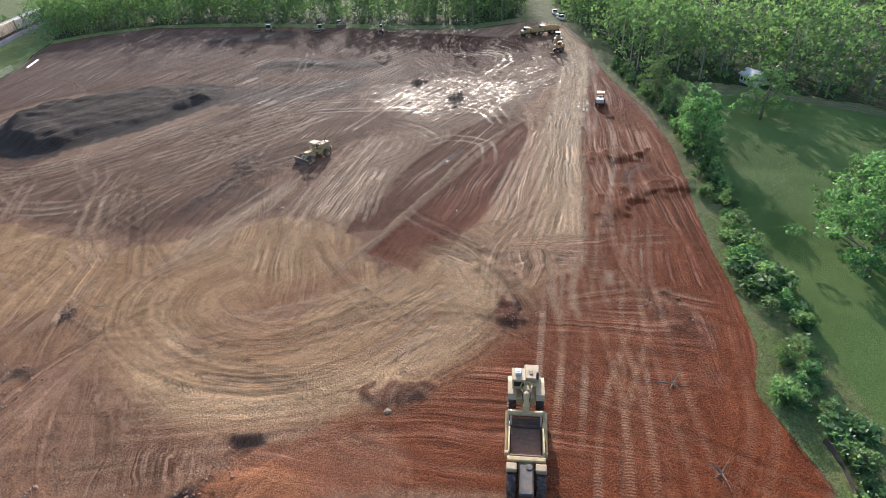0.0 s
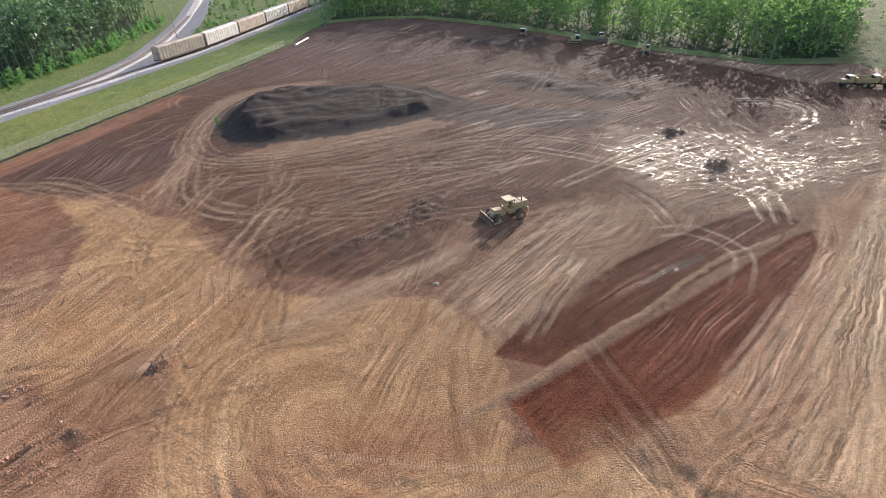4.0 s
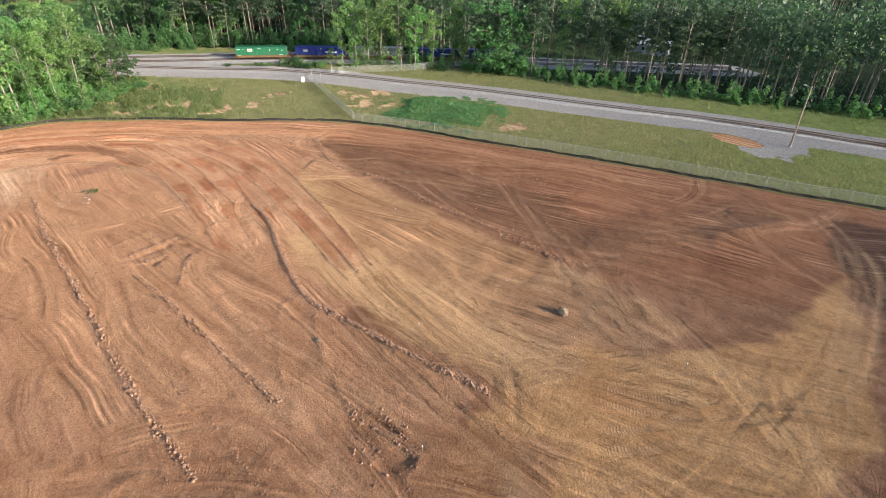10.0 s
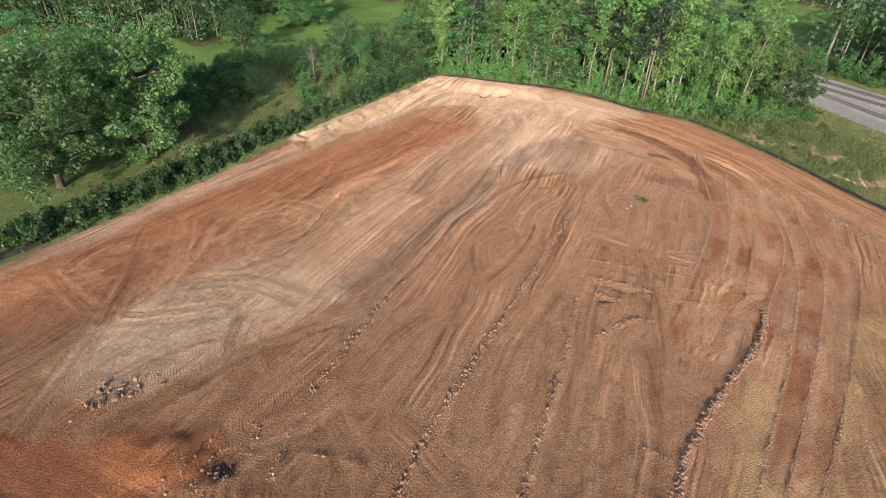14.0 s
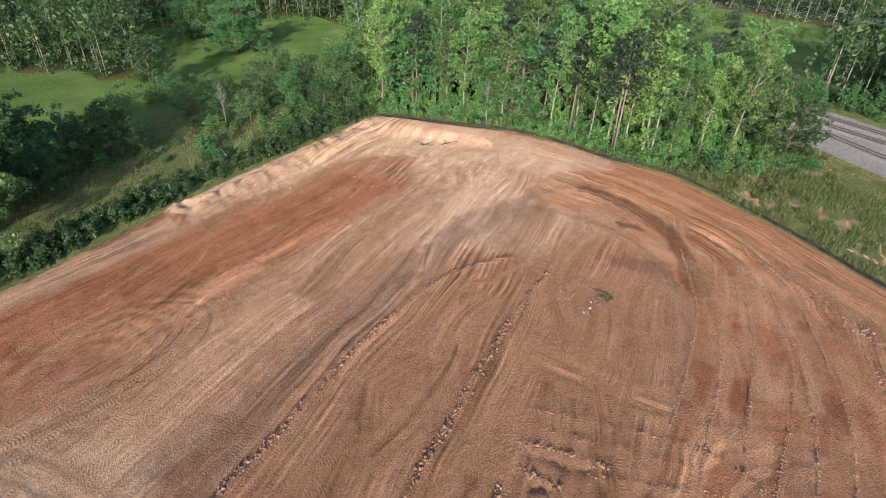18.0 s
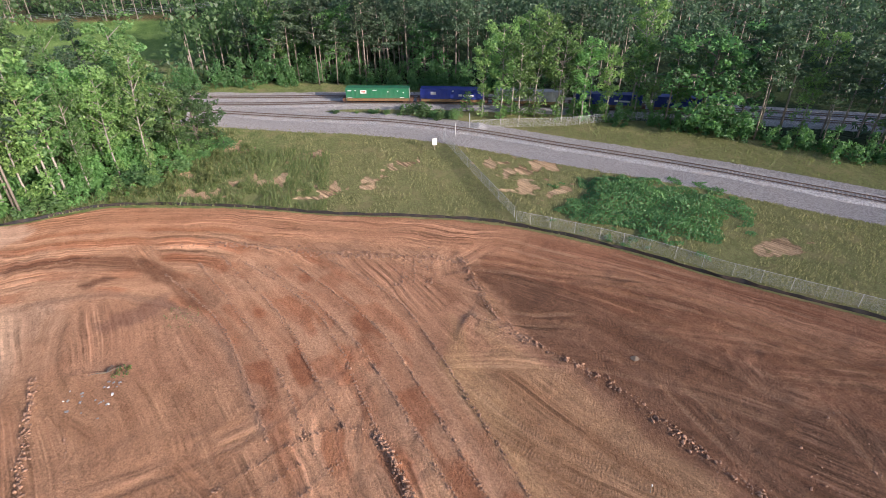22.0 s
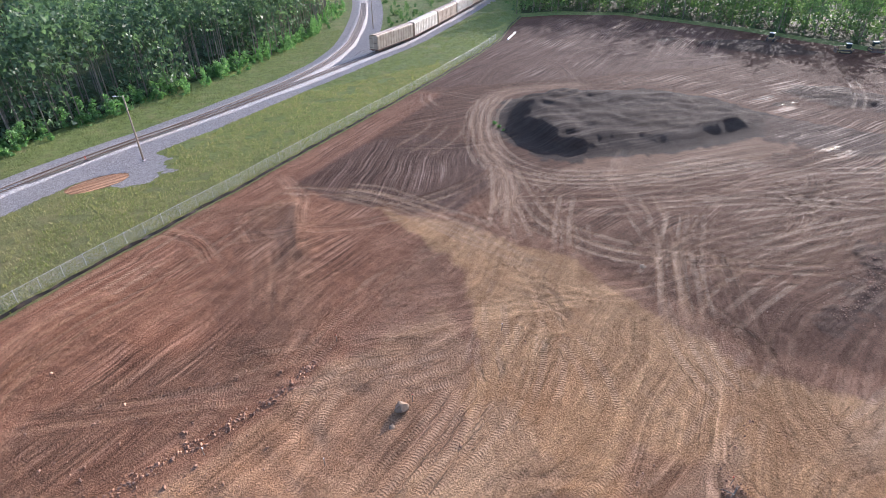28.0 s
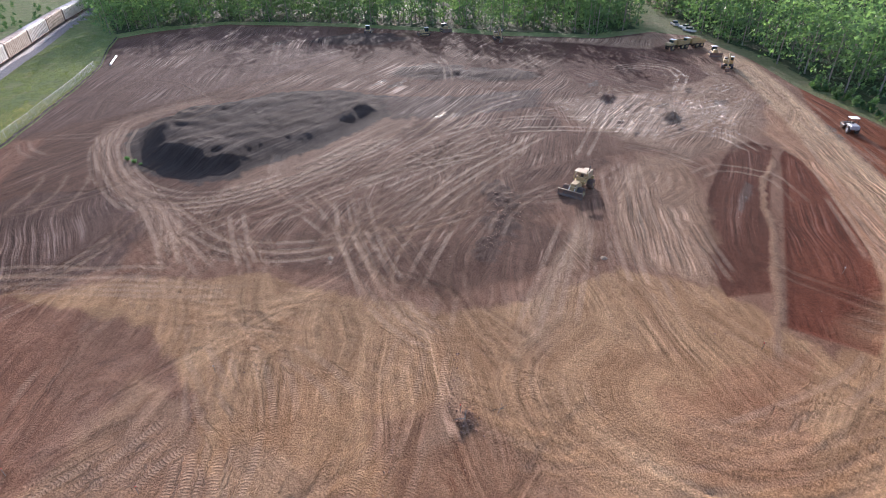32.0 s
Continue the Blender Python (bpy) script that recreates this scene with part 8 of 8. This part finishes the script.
rows = np.array(rows)
rows = rows[inside(SITE, rows[:, 0], rows[:, 1]) < -1]
lumps("soil_clods", rows, CLOD, "loose clods of red-brown clay along graded ridges")

# the boulder
bm = bmesh.new()
bmesh.ops.create_icosphere(bm, subdivisions=3, radius=1.0)
for v in bm.verts:
    k = 1 + 0.30 * (noise.noise(v.co * 1.3) + 0.5 * noise.noise(v.co * 3.1))
    v.co = Vector((v.co.x * 1.25, v.co.y * 1.0, v.co.z * 0.95)) * k
for a, d in (((0.7, 0.2, 0.7), 0.72), ((-0.5, 0.6, 0.6), 0.78), ((0.1, -0.8, 0.5), 0.75), ((-0.8, -0.3, 0.4), 0.85)):
    a = Vector(a).normalized()
    for v in bm.verts:
        over = v.co.dot(a) - d
        if over > 0:
            v.co -= a * over
me = bpy.data.meshes.new("boulder")
bm.to_mesh(me)
bm.free()
me.materials.append(ROCK)
rock = tagged(new("boulder", me), "pale angular boulder alone on graded brown dirt", "boulder")
rock.matrix_world = Matrix.Translation((-50.8, 56.9, height_at(-50.8, 56.9) + 0.45)) @ Matrix.Rotation(0.6, 4, "Z") @ Matrix.Diagonal((0.66, 0.62, 0.55, 1))
for x, y, s in ((-15.8, 75.1, 0.45), (10, 46.4, 0.45), (-6.5, -2.6, 0.35), (-95.8, 44.7, 0.4), (-52.0, 55.0, 0.3), (-19.6, -10.7, 0.45), (-18.4, -11.3, 0.4), (-51.2, 26.2, 0.3)):
    ob = tagged(new("stone", me), "flat pale stone lying on graded dirt", "stone", "loose stones")
    ob.matrix_world = Matrix.Translation((x, y, height_at(x, y) + 0.1 * s)) @ Matrix.Rotation(x, 4, "Z") @ Matrix.Diagonal((s, s, s * 0.3, 1))


def stake(x, y, tape):
    st = thing("survey_stake", "thin wooden survey stake with bright tape, driven into dirt", "stake", "survey stakes", at=Matrix.Translation((x, y, height_at(x, y))))
    part("lath", Geo().box(0, 0, 0.45, 0.07, 0.04, 1.3, 0.005, 1, Matrix.Rotation(0.1, 4, "X")), WOOD, st)
    part("tape", Geo().box(0, 0.02, 0.98, 0.11, 0.09, 0.16, 0.01), tape, st)


for x, y in ((-58.4, 51.9), (-69.2, 54.6), (-50.6, 38.1), (-24.5, 42.6), (-33.2, 35.0), (-49.6, 57.6), (-29.2, 6.5), (-57, 68), (-38, 66), (-80, 40), (-22.8, 2.2), (5, 24), (28, 21)):
    stake(x, y, RED_MARK if int(x * 7) % 2 else WHITE_PAINT)

# broken branches and roots
def snag(x, y, seed, s=1.0, n=5):
    q = np.random.default_rng(seed)
    b = thing("broken_branch", "bleached broken branches lying on dirt", "branch", "broken branches", at=Matrix.Translation((x, y, height_at(x, y))))
    for k in range(n):
        a, ln = q.uniform(0, 6.28), s * q.uniform(0.8, 2.6)
        e = np.array([math.cos(a) * ln, math.sin(a) * ln, q.uniform(0.1, 0.7) * s])
        part("limb", Geo().tube([(0, 0, 0.1), tuple(e * 0.5 + (0, 0, 0.15)), tuple(e)], [0.09 * s, 0.06 * s, 0.02], 5), BARK_DARK, b)


for x, y, sd, s in ((-106.9, -64.5, 1, 1.2), (-110.6, -62.5, 2, 1.4), (-25.0, 41.6, 3, 0.7), (-21.5, 40, 4, 0.4), (-37.5, 40.5, 5, 0.4), (16, -22, 6, 0.8), (9, -30, 7, 0.8), (-98.4, -11.8, 8, 0.7)):
    snag(x, y, sd, s)
# a tuft of weeds and broken pale blocks left standing on the pad
r = np.random.default_rng(31)
for k in range(26):
    x, y = -95.5 + r.normal() * 1.9, -11.3 + r.normal() * 2.3
    ob = tagged(new("broken_block", Geo().box(0, 0, 0.06, 0.4, 0.25, 0.14, 0.03).mesh("broken_block", BALLAST if k % 6 else WHITE_PAINT)), "small broken pale block pressed into dirt", "rubble", "broken blocks")
    ob.matrix_world = Matrix.Translation((x, y, height_at(x, y))) @ Matrix.Rotation(r.uniform(0, 3), 4, "Z") @ Matrix.Scale(r.uniform(0.3, 0.9), 4)
# white pipe by the far fence
pp = thing("drain_pipe", "long white plastic pipe lying by the fence", "pipe", at=Matrix.Translation((9, 224, height_at(9, 224) + 0.25)) @ Matrix.Rotation(radians(62), 4, "Z"))
part("barrel", Geo().tube([(-6, 0, 0), (6, 0, 0)], 0.3, 12), WHITE_PAINT, pp)
part("socket", Geo().tube([(5.6, 0, 0), (6.2, 0, 0)], 0.38, 12), WHITE_PAINT, pp)


def house(x, y, a, L, W, h, roof, wall, label):
    """A low building with a pitched roof."""
    b = thing("house", label, "house", at=Matrix.Translation((x, y, height_at(x, y))) @ Matrix.Rotation(a, 4, "Z"))
    for sx in (-1, 1):
        w = part("wall", Geo().prism([(-W / 2, 0), (W / 2, 0), (W / 2, h), (0, h + W * 0.28), (-W / 2, h)], -0.1, 0.1), wall, b)
        w.matrix_basis = Matrix.Translation((sx * L / 2, 0, 0)) @ Matrix.Rotation(math.pi / 2, 4, "Z")
    for sy in (-1, 1):
        w = part("wall", Geo().box(0, sy * (W / 2 - 0.1), h / 2, L - 0.2, 0.2, h), wall, b)
        for k in range(4):
            win = part("window", Geo().box(-L / 2 + (k + 0.5) * L / 4, sy * (W / 2 + 0.01), h * 0.55, 1.1, 0.06, 1.2, 0.01), WHITE_PAINT, w)
            part("pane", Geo().box(-L / 2 + (k + 0.5) * L / 4, sy * (W / 2 + 0.045), h * 0.55, 0.9, 0.02, 1.0), GLASS, win)
        part("roof", Geo().prism([(0, h + W * 0.30), (sy * (W / 2 + 0.5), h - 0.12), (sy * (W / 2 + 0.5), h + 0.05), (0, h + W * 0.30 + 0.17)], -L / 2 - 0.4, L / 2 + 0.4), roof, b).matrix_basis = Matrix.Rotation(-math.pi / 2, 4, "Z") @ Matrix.Scale(1, 4)
    return b


house(-180, 146, radians(48), 13, 6.5, 3.2, ROOF_TIN, WALL_GREY, "grey house with pale tin roof deep in the woods")
house(125, 11, radians(60), 5, 3.6, 2.2, ROOF_TIN, WALL_GREY, "small shed with pale roof among trees")

# overhead lines beyond the rails
for k, (dx, z) in enumerate(((0, 18.5), (1.5, 18.0), (3.0, 18.5), (11, 18.0), (12.5, 17.5))):
    w = tagged(new("power_line", Geo().tube([(-189 - dx - 25 * t, -170 + 142 * t, z + 6 * (t - 0.5) ** 2) for t in np.linspace(0, 1, 13)], 0.013, 4).mesh("power_line", GREY_PAINT)), "thin overhead power line above the treetops", "power line", "power lines")

# ---- hedges, single trees, verges ----
r = np.random.default_rng(41)
edge = curve_points(EAST_EDGE[3:], 1.0)
tan = np.gradient(edge, axis=0)
tan /= np.linalg.norm(tan, axis=1, keepdims=True)
out = np.stack([-tan[:, 1], tan[:, 0]], -1)
if inside(SITE, np.array([edge[30, 0] + out[30, 0] * 3]), np.array([edge[30, 1] + out[30, 1] * 3]))[0] < 0:
    out = -out
n = 0
FAR_HEDGE, EDGE_WEST, WEST_HEDGE = [], [], []
for i in range(0, len(edge), 2):
    x, y = edge[i]
    thick = x > 0 or vnoise(np.array([x * 0.11]), np.array([y * 0.11]))[0] > 0.45
    for k in range(2 if thick else 1):
        d = r.uniform(1.2, 5.2)
        tall = r.uniform(1.0, 2.2) if x < -5 else r.uniform(1.2, 4.2) * r.uniform(0.6, 1.0)
        if x < -12 and y > -62:
            tall *= 0.75
        if x > 58:
            FAR_HEDGE.append((x + out[i, 0] * d, y + out[i, 1] * d, tall))
        elif x < -8:
            for q in range(3):
                j, d = min(len(edge) - 1, i + q), r.uniform(0.8, 6.5)
                WEST_HEDGE.append((edge[j, 0] + out[j, 0] * d, edge[j, 1] + out[j, 1] * d, r.uniform(0.9, 3.4) * (0.95 if thick else 0.6)))
        elif x > -5 and (i + k) % 3 == 0:
            plant("young", x + out[i, 0] * d, y + out[i, 1] * d, tall * 1.5, "hedge along the site", r.uniform(1.2, 1.8), r)
        elif n < 225:
            plant("bush", x + out[i, 0] * d + r.normal() * 0.5, y + out[i, 1] * d, tall, "hedge along the site", r.uniform(0.9, 1.5), r)
            n += 1
for x, y, h in ((74, 1.5, 11), (76, 4, 12.5), (71.5, -1.5, 7), (69, -3.5, 6), (62, -8, 5), (52, -14, 6), (47.5, -17.5, 5), (40.5, -22, 5.5), (37, -25.5, 5), (81, 8, 8), (92, 16, 9), (99, 24, 11)):
    plant("broad" if h > 6 else "young", x, y, h, "trees in the hedge", 0.85 if h > 6 else 1.5, r)
pasture_tree_1 = [
    (49.7, -31, 18.5, 1.1), (60, -26, 13, 1.0), (84, -35, 14, 1.2), (100, 0, 12, 1.2), (-34, -67, 23, 0.95), (-19.3, -62.5, 23, 1.0), (-14, -66, 17, 1.2), (-28.6, -75.6, 22, 1.0),
    (-36, -80, 15, 1.2), (-39.4, -84.5, 13, 1.2), (-41.7, -90.8, 14, 1.1), (-44.5, -83.8, 10, 1.3), (-48.1, -89.8, 11, 1.1), (-50.7, -87.6, 10, 1.2), (-54.1, -90.5, 10, 1.1),
    (-56.9, -90.4, 11, 1.0), (-42.1, -78.1, 10, 1.2),
]
pasture_tree_2 = [
    (-69.2, -125.2, 13, 1.0), (-72.5, -131.4, 14, 0.9), (-70.7, -112.3, 9, 1.3), (-71.9, -105.1, 8, 1.4), (-79.2, -102.9, 10, 1.2), (-82.2, -94.9, 8, 1.3),
    (-88.7, -104.1, 11, 1.1), (-96.7, -117.7, 11, 1.2), (-93, -99.3, 9, 1.2), (-99.1, -105.5, 11, 1.2), (-105, -102.1, 11, 1.2), (-109.5, -104.8, 12, 1.2),
    (-114.2, -107.7, 13, 1.2), (-122.5, -115.3, 14, 1.2), (-104, -94, 10, 1.2), (-110, -97, 11, 1.2), (-98, -92, 8, 1.3),
]
pasture_tree_3 = [
    (-98.2, -153.5, 17, 1.2), (-104.2, -158.4, 13, 1.1), (-91.5, -178.3, 15, 1.2), (-95.4, -176.2, 14, 1.1), (-20, -150, 14, 1.2), (10, -120, 15, 1.2),
]
for x, y, h, w in pasture_tree_1 + pasture_tree_2 + pasture_tree_3:
    plant("oak" if h >= 15 else "broad", x, y, h, "single trees in the pasture", w, r)
plant("bare", -77, -95, 9, "single trees in the pasture", 0.8, r)
for x, y, h in ((-74.3, -94.4, 6), (-71.6, -97.2, 7), (-79.3, -93.7, 6), (-100.3, -99.8, 8), (-86.7, -84.5, 6), (-92.6, -86.7, 6), (-99.9, -90.6, 8), (-81.7, -84, 5), (-75.6, -79.4, 4), (-70.1, -75.4, 4), (-64.1, -71.1, 3.5), (-59.2, -69.4, 3.5),
                (-46, -79, 6), (-52, -85, 7), (-37.8, -76.2, 7), (-31, -66, 6), (-26, -62, 5), (-48, -84, 6), (-58, -88, 6), (-95, -94, 7), (-89, -92, 7), (-106, -99, 8), (-84, -100, 6), (-76, -103, 6), (-67, -118, 6)):
    plant("young", x, y, h, "thicket beside the pasture", r.uniform(1.5, 2.1), r)
for k in range(60):
    x, y = r.uniform(-104, -58), 0
    y = -86 - r.uniform(0, 22) + (x + 100) * 0.36
    if inside(SITE, np.array([x]), np.array([y]))[0] > 4:
        plant("young" if k % 3 else "bush", x, y, r.uniform(1.5, 3.5) * (1.8 if k % 3 else 1), "thicket beside the pasture", 1.2, r)
# understorey along the woods
for outline, count in ((WOODS_WEST[:12], 150), (WOODS_SOUTH[:6], 170)):
    p = curve_points(outline, 1.0)
    for k in range(count):
        q = p[int(r.integers(len(p)))] + r.normal(size=2) * 2.2
        if off_line(SPUR, *q) < 7 or off_line(MAIN_1, *q) < 6 or off_line(MAIN_2, *q) < 5 or inside(SITE, q[:1], q[1:])[0] < 2:
            continue
        if outline[0] == WOODS_WEST[0]:
            EDGE_WEST.append((q[0], q[1], r.uniform(1.5, 7.0) * r.uniform(0.5, 1.0)))
        elif k % 4:
            plant("young", q[0], q[1], r.uniform(2.0, 7.5) * r.uniform(0.6, 1.0), "saplings at the edge of the woods", r.uniform(1.0, 1.6), r)
        else:
            plant("bush", q[0], q[1], r.uniform(1.2, 3.2), "bushes at the edge of the woods", r.uniform(1.1, 1.7), r)
p = curve_points(WOODS_WEST[3:11], 1.0)
for k in range(170):
    q = p[int(r.integers(len(p)))] + r.normal(size=2) * 1.3
    if off_line(SPUR, *q) > 8:
        EDGE_WEST.append((q[0], q[1], r.uniform(1.6, 5.5) * r.uniform(0.6, 1.0)))


def thicket(name, places, label, material):
    """Many saplings and bushes grown together, as one mass of leaves."""
    cs = []
    for x, y, tall in places:
        for k in range(int(3 + tall * 1.6)):
            f = (k + 0.5) / (3 + tall * 1.6)
            c = np.array([x, y, height_at(x, y) + tall * f]) + r.normal(size=3) * (0.32 * tall ** 0.6 * (1.1 - f), 0.32 * tall ** 0.6 * (1.1 - f), 0.1)
            cs.append(blob(r, 26, c, np.array([0.62, 0.62, 0.5]) * (0.6 + 0.12 * tall)))
    return tagged(new(name, quads(name, cards(np.concatenate(cs), 0.24, r), material)), label, "thicket", kind="stuff")


p = curve_points([(-206, -40), (-209, -20), (-212, 0), (-207, 14), (-204, 24), (-197, 44), (-190, 60), (-180, 75)], 1.0)
for k in range(150):
    q = p[int(r.integers(len(p)))] + r.normal(size=2) * 2.0
    if off_line(MAIN_2, *q) > 6 and off_line(MAIN_1, *q) > 6:
        EDGE_WEST.append((q[0], q[1], r.uniform(2, 8)))
SCRUB = []
for k in range(150):
    a, b = r.uniform(-34, 30), r.uniform(246, 390)
    if off_line(SIDING, a, b) > 7 and off_line(SPUR, a, b) > 9 and a < -36 + (b - 246) * 0.62 + 22 and inside(SITE, np.array([a]), np.array([b]))[0] > 4:
        SCRUB.append((a, b, r.uniform(1.0, 5.0) * r.uniform(0.5, 1.0)))
thicket("trackside_scrub", SCRUB, "rough green scrub between the rails and the train", LEAF_BUSH)
thicket("far_hedge", FAR_HEDGE, "overgrown green hedge along the far edge of the site", LEAF_BUSH)
thicket("hedge_thicket", WEST_HEDGE, "low green thicket along the pale bank of the site", LEAF_BUSH)
thicket("undergrowth", EDGE_WEST, "light green saplings and weeds at the foot of the woods", LEAF_BUSH)
# saplings, vines and tall weeds between the silt fence and the south woods, rising inwards
FOOT = []
p = curve_points([(-104, -92), (-110, -88), (-118, -78), (-128, -65), (-134, -52), (-137, -42), (-141, -33), (-150, -25), (-163, -19)], 1.0)
nrm = np.gradient(p, axis=0)
nrm = np.stack([nrm[:, 1], -nrm[:, 0]], -1) / np.linalg.norm(nrm, axis=1, keepdims=True)
for k in range(430):
    j, d = int(r.integers(len(p))), r.uniform(-2.5, 9)
    q = p[j] - nrm[j] * d
    if inside(SITE, q[:1], q[1:])[0] > 0.9:
        FOOT.append((q[0], q[1], min(7.5, 0.9 + 0.55 * max(d, 0)) * r.uniform(0.5, 1.5)))
thicket("woods_edge_growth", FOOT, "bright green saplings, vines and weeds at the foot of the woods", LEAF_TALL)
WEEDS = []
for k in range(520):
    a, b = r.uniform(-172, -126), r.uniform(-30, 46)
    q = inside(SITE, np.array([a]), np.array([b]))[0]
    if q > 0.8 and off_line(SPUR, a, b) > 8 and b < -6 and vnoise(np.array([a * 0.15]), np.array([b * 0.15]))[0] > 0.3:
        WEEDS.append((a, b, r.uniform(0.15, 0.5) * (1.8 if b < -14 else 1)))
thicket("verge_weeds", WEEDS, "clumps of green weeds on the grass beside the silt fence", MEADOW)
edge_tree_1 = [
    (-177, 39, 16, "tall"), (-175, 43, 18, "tall"), (-173.5, 47, 19, "broad"), (-176, 51, 20, "tall"), (-174, 56, 17, "broad"), (-172, 61, 20, "tall"),
    (-178, 46, 17, "broad"), (-181, 36, 10, "young"), (-139, -36.5, 25, "tall"), (-135.5, -40.5, 26, "pine"), (-136.2, -41.5, 24, "pine"), (-163, -21, 15, "broad"),
    (-158, -23, 17, "tall"), (-176.8, 64.2, 21, "bare"), (-173.1, 56.7, 20, "bare"), (-125.1, -67.2, 19, "bare"), (-126.5, -63.9, 22, "tall"), (-144.8, -45, 23, "pine"),
    (-151.9, -33.8, 20, "tall"), (-166, -35.2, 18, "bare"), (-173.5, 72.7, 22, "tall"), (-166.6, 77.9, 23, "pine"), (-171, 66, 17, "broad"),
]
edge_tree_2 = [
    (-172, 73, 18, "broad"), (-168, 80, 17, "tall"), (-164, 84, 20, "broad"), (-175, 60, 14, "broad"), (-178, 50, 12, "broad"), (-161, 88, 18, "broad"),
    (-157, 93, 21, "pine"), (-169, 75, 10, "broad"),
]
for x, y, h, kind in edge_tree_1 + edge_tree_2:
    plant("tall" if kind == "broad" and x < -166 else kind, x, y, h, "trees at the edge of the woods", 1.15, r)
for x, y, h in ((-180.5, 24.5, 3.6), (-178, 27.5, 2.0), (-177, 30, 2.4), (-180, 20, 1.2), (-182, 14, 1.3), (-182.5, 10, 1.2), (-183.5, 5, 1.0), (-175.5, 32.5, 2.6), (-181, 17, 1.4), (-178.5, 33, 2.4)):
    plant("bush", x, y, h, "bushes between the tracks", 1.2, r)


def turf(name, outline, count, tall, material, label, keep, wide=1.0):
    """Upright blades in tufts over a stretch of ground."""
    q = np.random.default_rng(count)
    p = np.asarray(outline, float)
    x, y = q.uniform(p[:, 0].min(), p[:, 0].max(), count * 3), q.uniform(p[:, 1].min(), p[:, 1].max(), count * 3)
    k = (inside(p, x, y) < 0) & keep(x, y) & (vnoise(x * 0.35, y * 0.35) > 0.25)
    x, y = x[k][:count], y[k][:count]
    z = np.array([height_at(a, b) for a, b in zip(x, y)])
    n = len(x)
    a = q.uniform(0, 6.28, n)
    w, h = wide * q.uniform(0.02, 0.06, n), tall * q.uniform(0.4, 1.3, n)
    lean = q.normal(size=(n, 2)) * 0.25 * h[:, None]
    dx, dy = np.cos(a) * w, np.sin(a) * w
    c = np.stack([np.stack([x - dx, y - dy, z - 0.05], -1), np.stack([x + dx, y + dy, z - 0.05], -1),
                  np.stack([x + dx * 0.6 + lean[:, 0], y + dy * 0.6 + lean[:, 1], z + h], -1), np.stack([x - dx * 0.5 + lean[:, 0], y - dy * 0.5 + lean[:, 1], z + h * 0.85], -1)], 1)
    return tagged(new(name, quads(name, c, material)), label, "grass", kind="stuff")


def grassy(x, y):
    i, j = np.clip(np.searchsorted(GX, x), 0, len(GX) - 1), np.clip(np.searchsorted(GY, y), 0, len(GY) - 1)
    return (COVER[j, i, 0] > 0.6) & (COVER[j, i, 1] < 0.4)


VERGE = [tuple(q) for q in SILT[3:19]] + [(-66, 168), (-112, 112), (-146, 58), (-168, 14), (-186, -30), (-170, -40)]
turf("verge_grass", VERGE, 110000, 0.34, GRASS, "rough dry green grass between fence and rails", grassy, 1.3)
turf("north_verge_grass", [tuple(q) for q in SILT[12:22]] + [(20, 285), (-8, 250), (-44, 200), (-66, 168), (-104, 122)], 26000, 0.32, LUSH, "bright green grass beside the train", grassy, 1.8)
turf("far_verge_grass", [tuple(q) for q in SPUR[3:15]] + [(-62, 262)] + [tuple(q) for q in WOODS_WEST[10:3:-1]], 30000, 0.5, MEADOW, "tall green weeds between rails and woods", grassy, 1.3)
turf("hedge_weeds", [tuple(q) for q in EAST_EDGE[3:]] + [(-112, -88), (-74, -84), (-38, -66), (-12, -52), (16, -47), (30, -36), (60, -10), (98, 24), (122, 46)], 16000, 0.5, MEADOW, "green weeds along the hedge", grassy)
turf("meadow_grass", [(-104, -88), (-70, -76), (-36, -60), (-30, -66), (-46, -98), (-80, -110)], 9000, 0.5, GRASS, "rough yellow-green meadow grass", grassy)
turf("woods_edge_weeds", [tuple(q) for q in SILT[1:8]] + [(-158, 6), (-166, -16), (-170, -30), (-146, -44), (-140, -60), (-128, -80), (-112, -92)], 26000, 0.7, MEADOW, "tall green weeds before the woods", grassy)
turf("pad_weeds", [(-99.4, -11), (-97.6, -11), (-97.6, -9.4), (-99.4, -9.4)], 70, 0.3, MEADOW, "small tuft of green weeds on bare clay", lambda x, y: x < 0, 2.0)
turf("sparse_weeds", [(-109.5, -9), (-105.5, -9), (-105.5, -5), (-109.5, -5)], 60, 0.2, MEADOW, "sparse weeds on bare clay", lambda x, y: x < 0, 1.5)
for x, y, h in ((-20.6, 131.9, 1.3), (-20.9, 134, 0.9), (-20.2, 129.6, 0.8)):
    plant("bush", x, y, h, "bushes beside the dark stockpile", 1.2, r)
# the vine patch
VINE = [(-145, 54), (-139, 67), (-130, 77.5), (-122, 73), (-115.5, 64.5), (-122, 52), (-127.5, 44.5), (-138, 49.5)]
x, y = r.uniform(-150, -111, 64000), r.uniform(40, 82, 64000)
d = inside(VINE, x + 7 * (fbm(x * 0.3, y * 0.3) - 0.5), y + 7 * (fbm(x * 0.3 + 8, y * 0.3) - 0.5)) + 1.5
k = (d < 0) | ((d < 3) & (vnoise(x * 0.6, y * 0.6) > 0.68))
x, y, d = x[k][:24000], y[k][:24000], np.minimum(d[k][:24000], -0.6)
hgt = (0.35 + 1.1 * vnoise(x * 0.28, y * 0.28)) * smooth01(-d / 3.5)
vine = tagged(new("vine_patch", quads("vine_patch", cards(np.stack([x, y, hgt * r.uniform(0.55, 1.1, len(x)) + 0.1], -1), 0.18, r, -0.6), LEAF_VINE)), "dense patch of dark green vines over grass", "vines", kind="stuff")
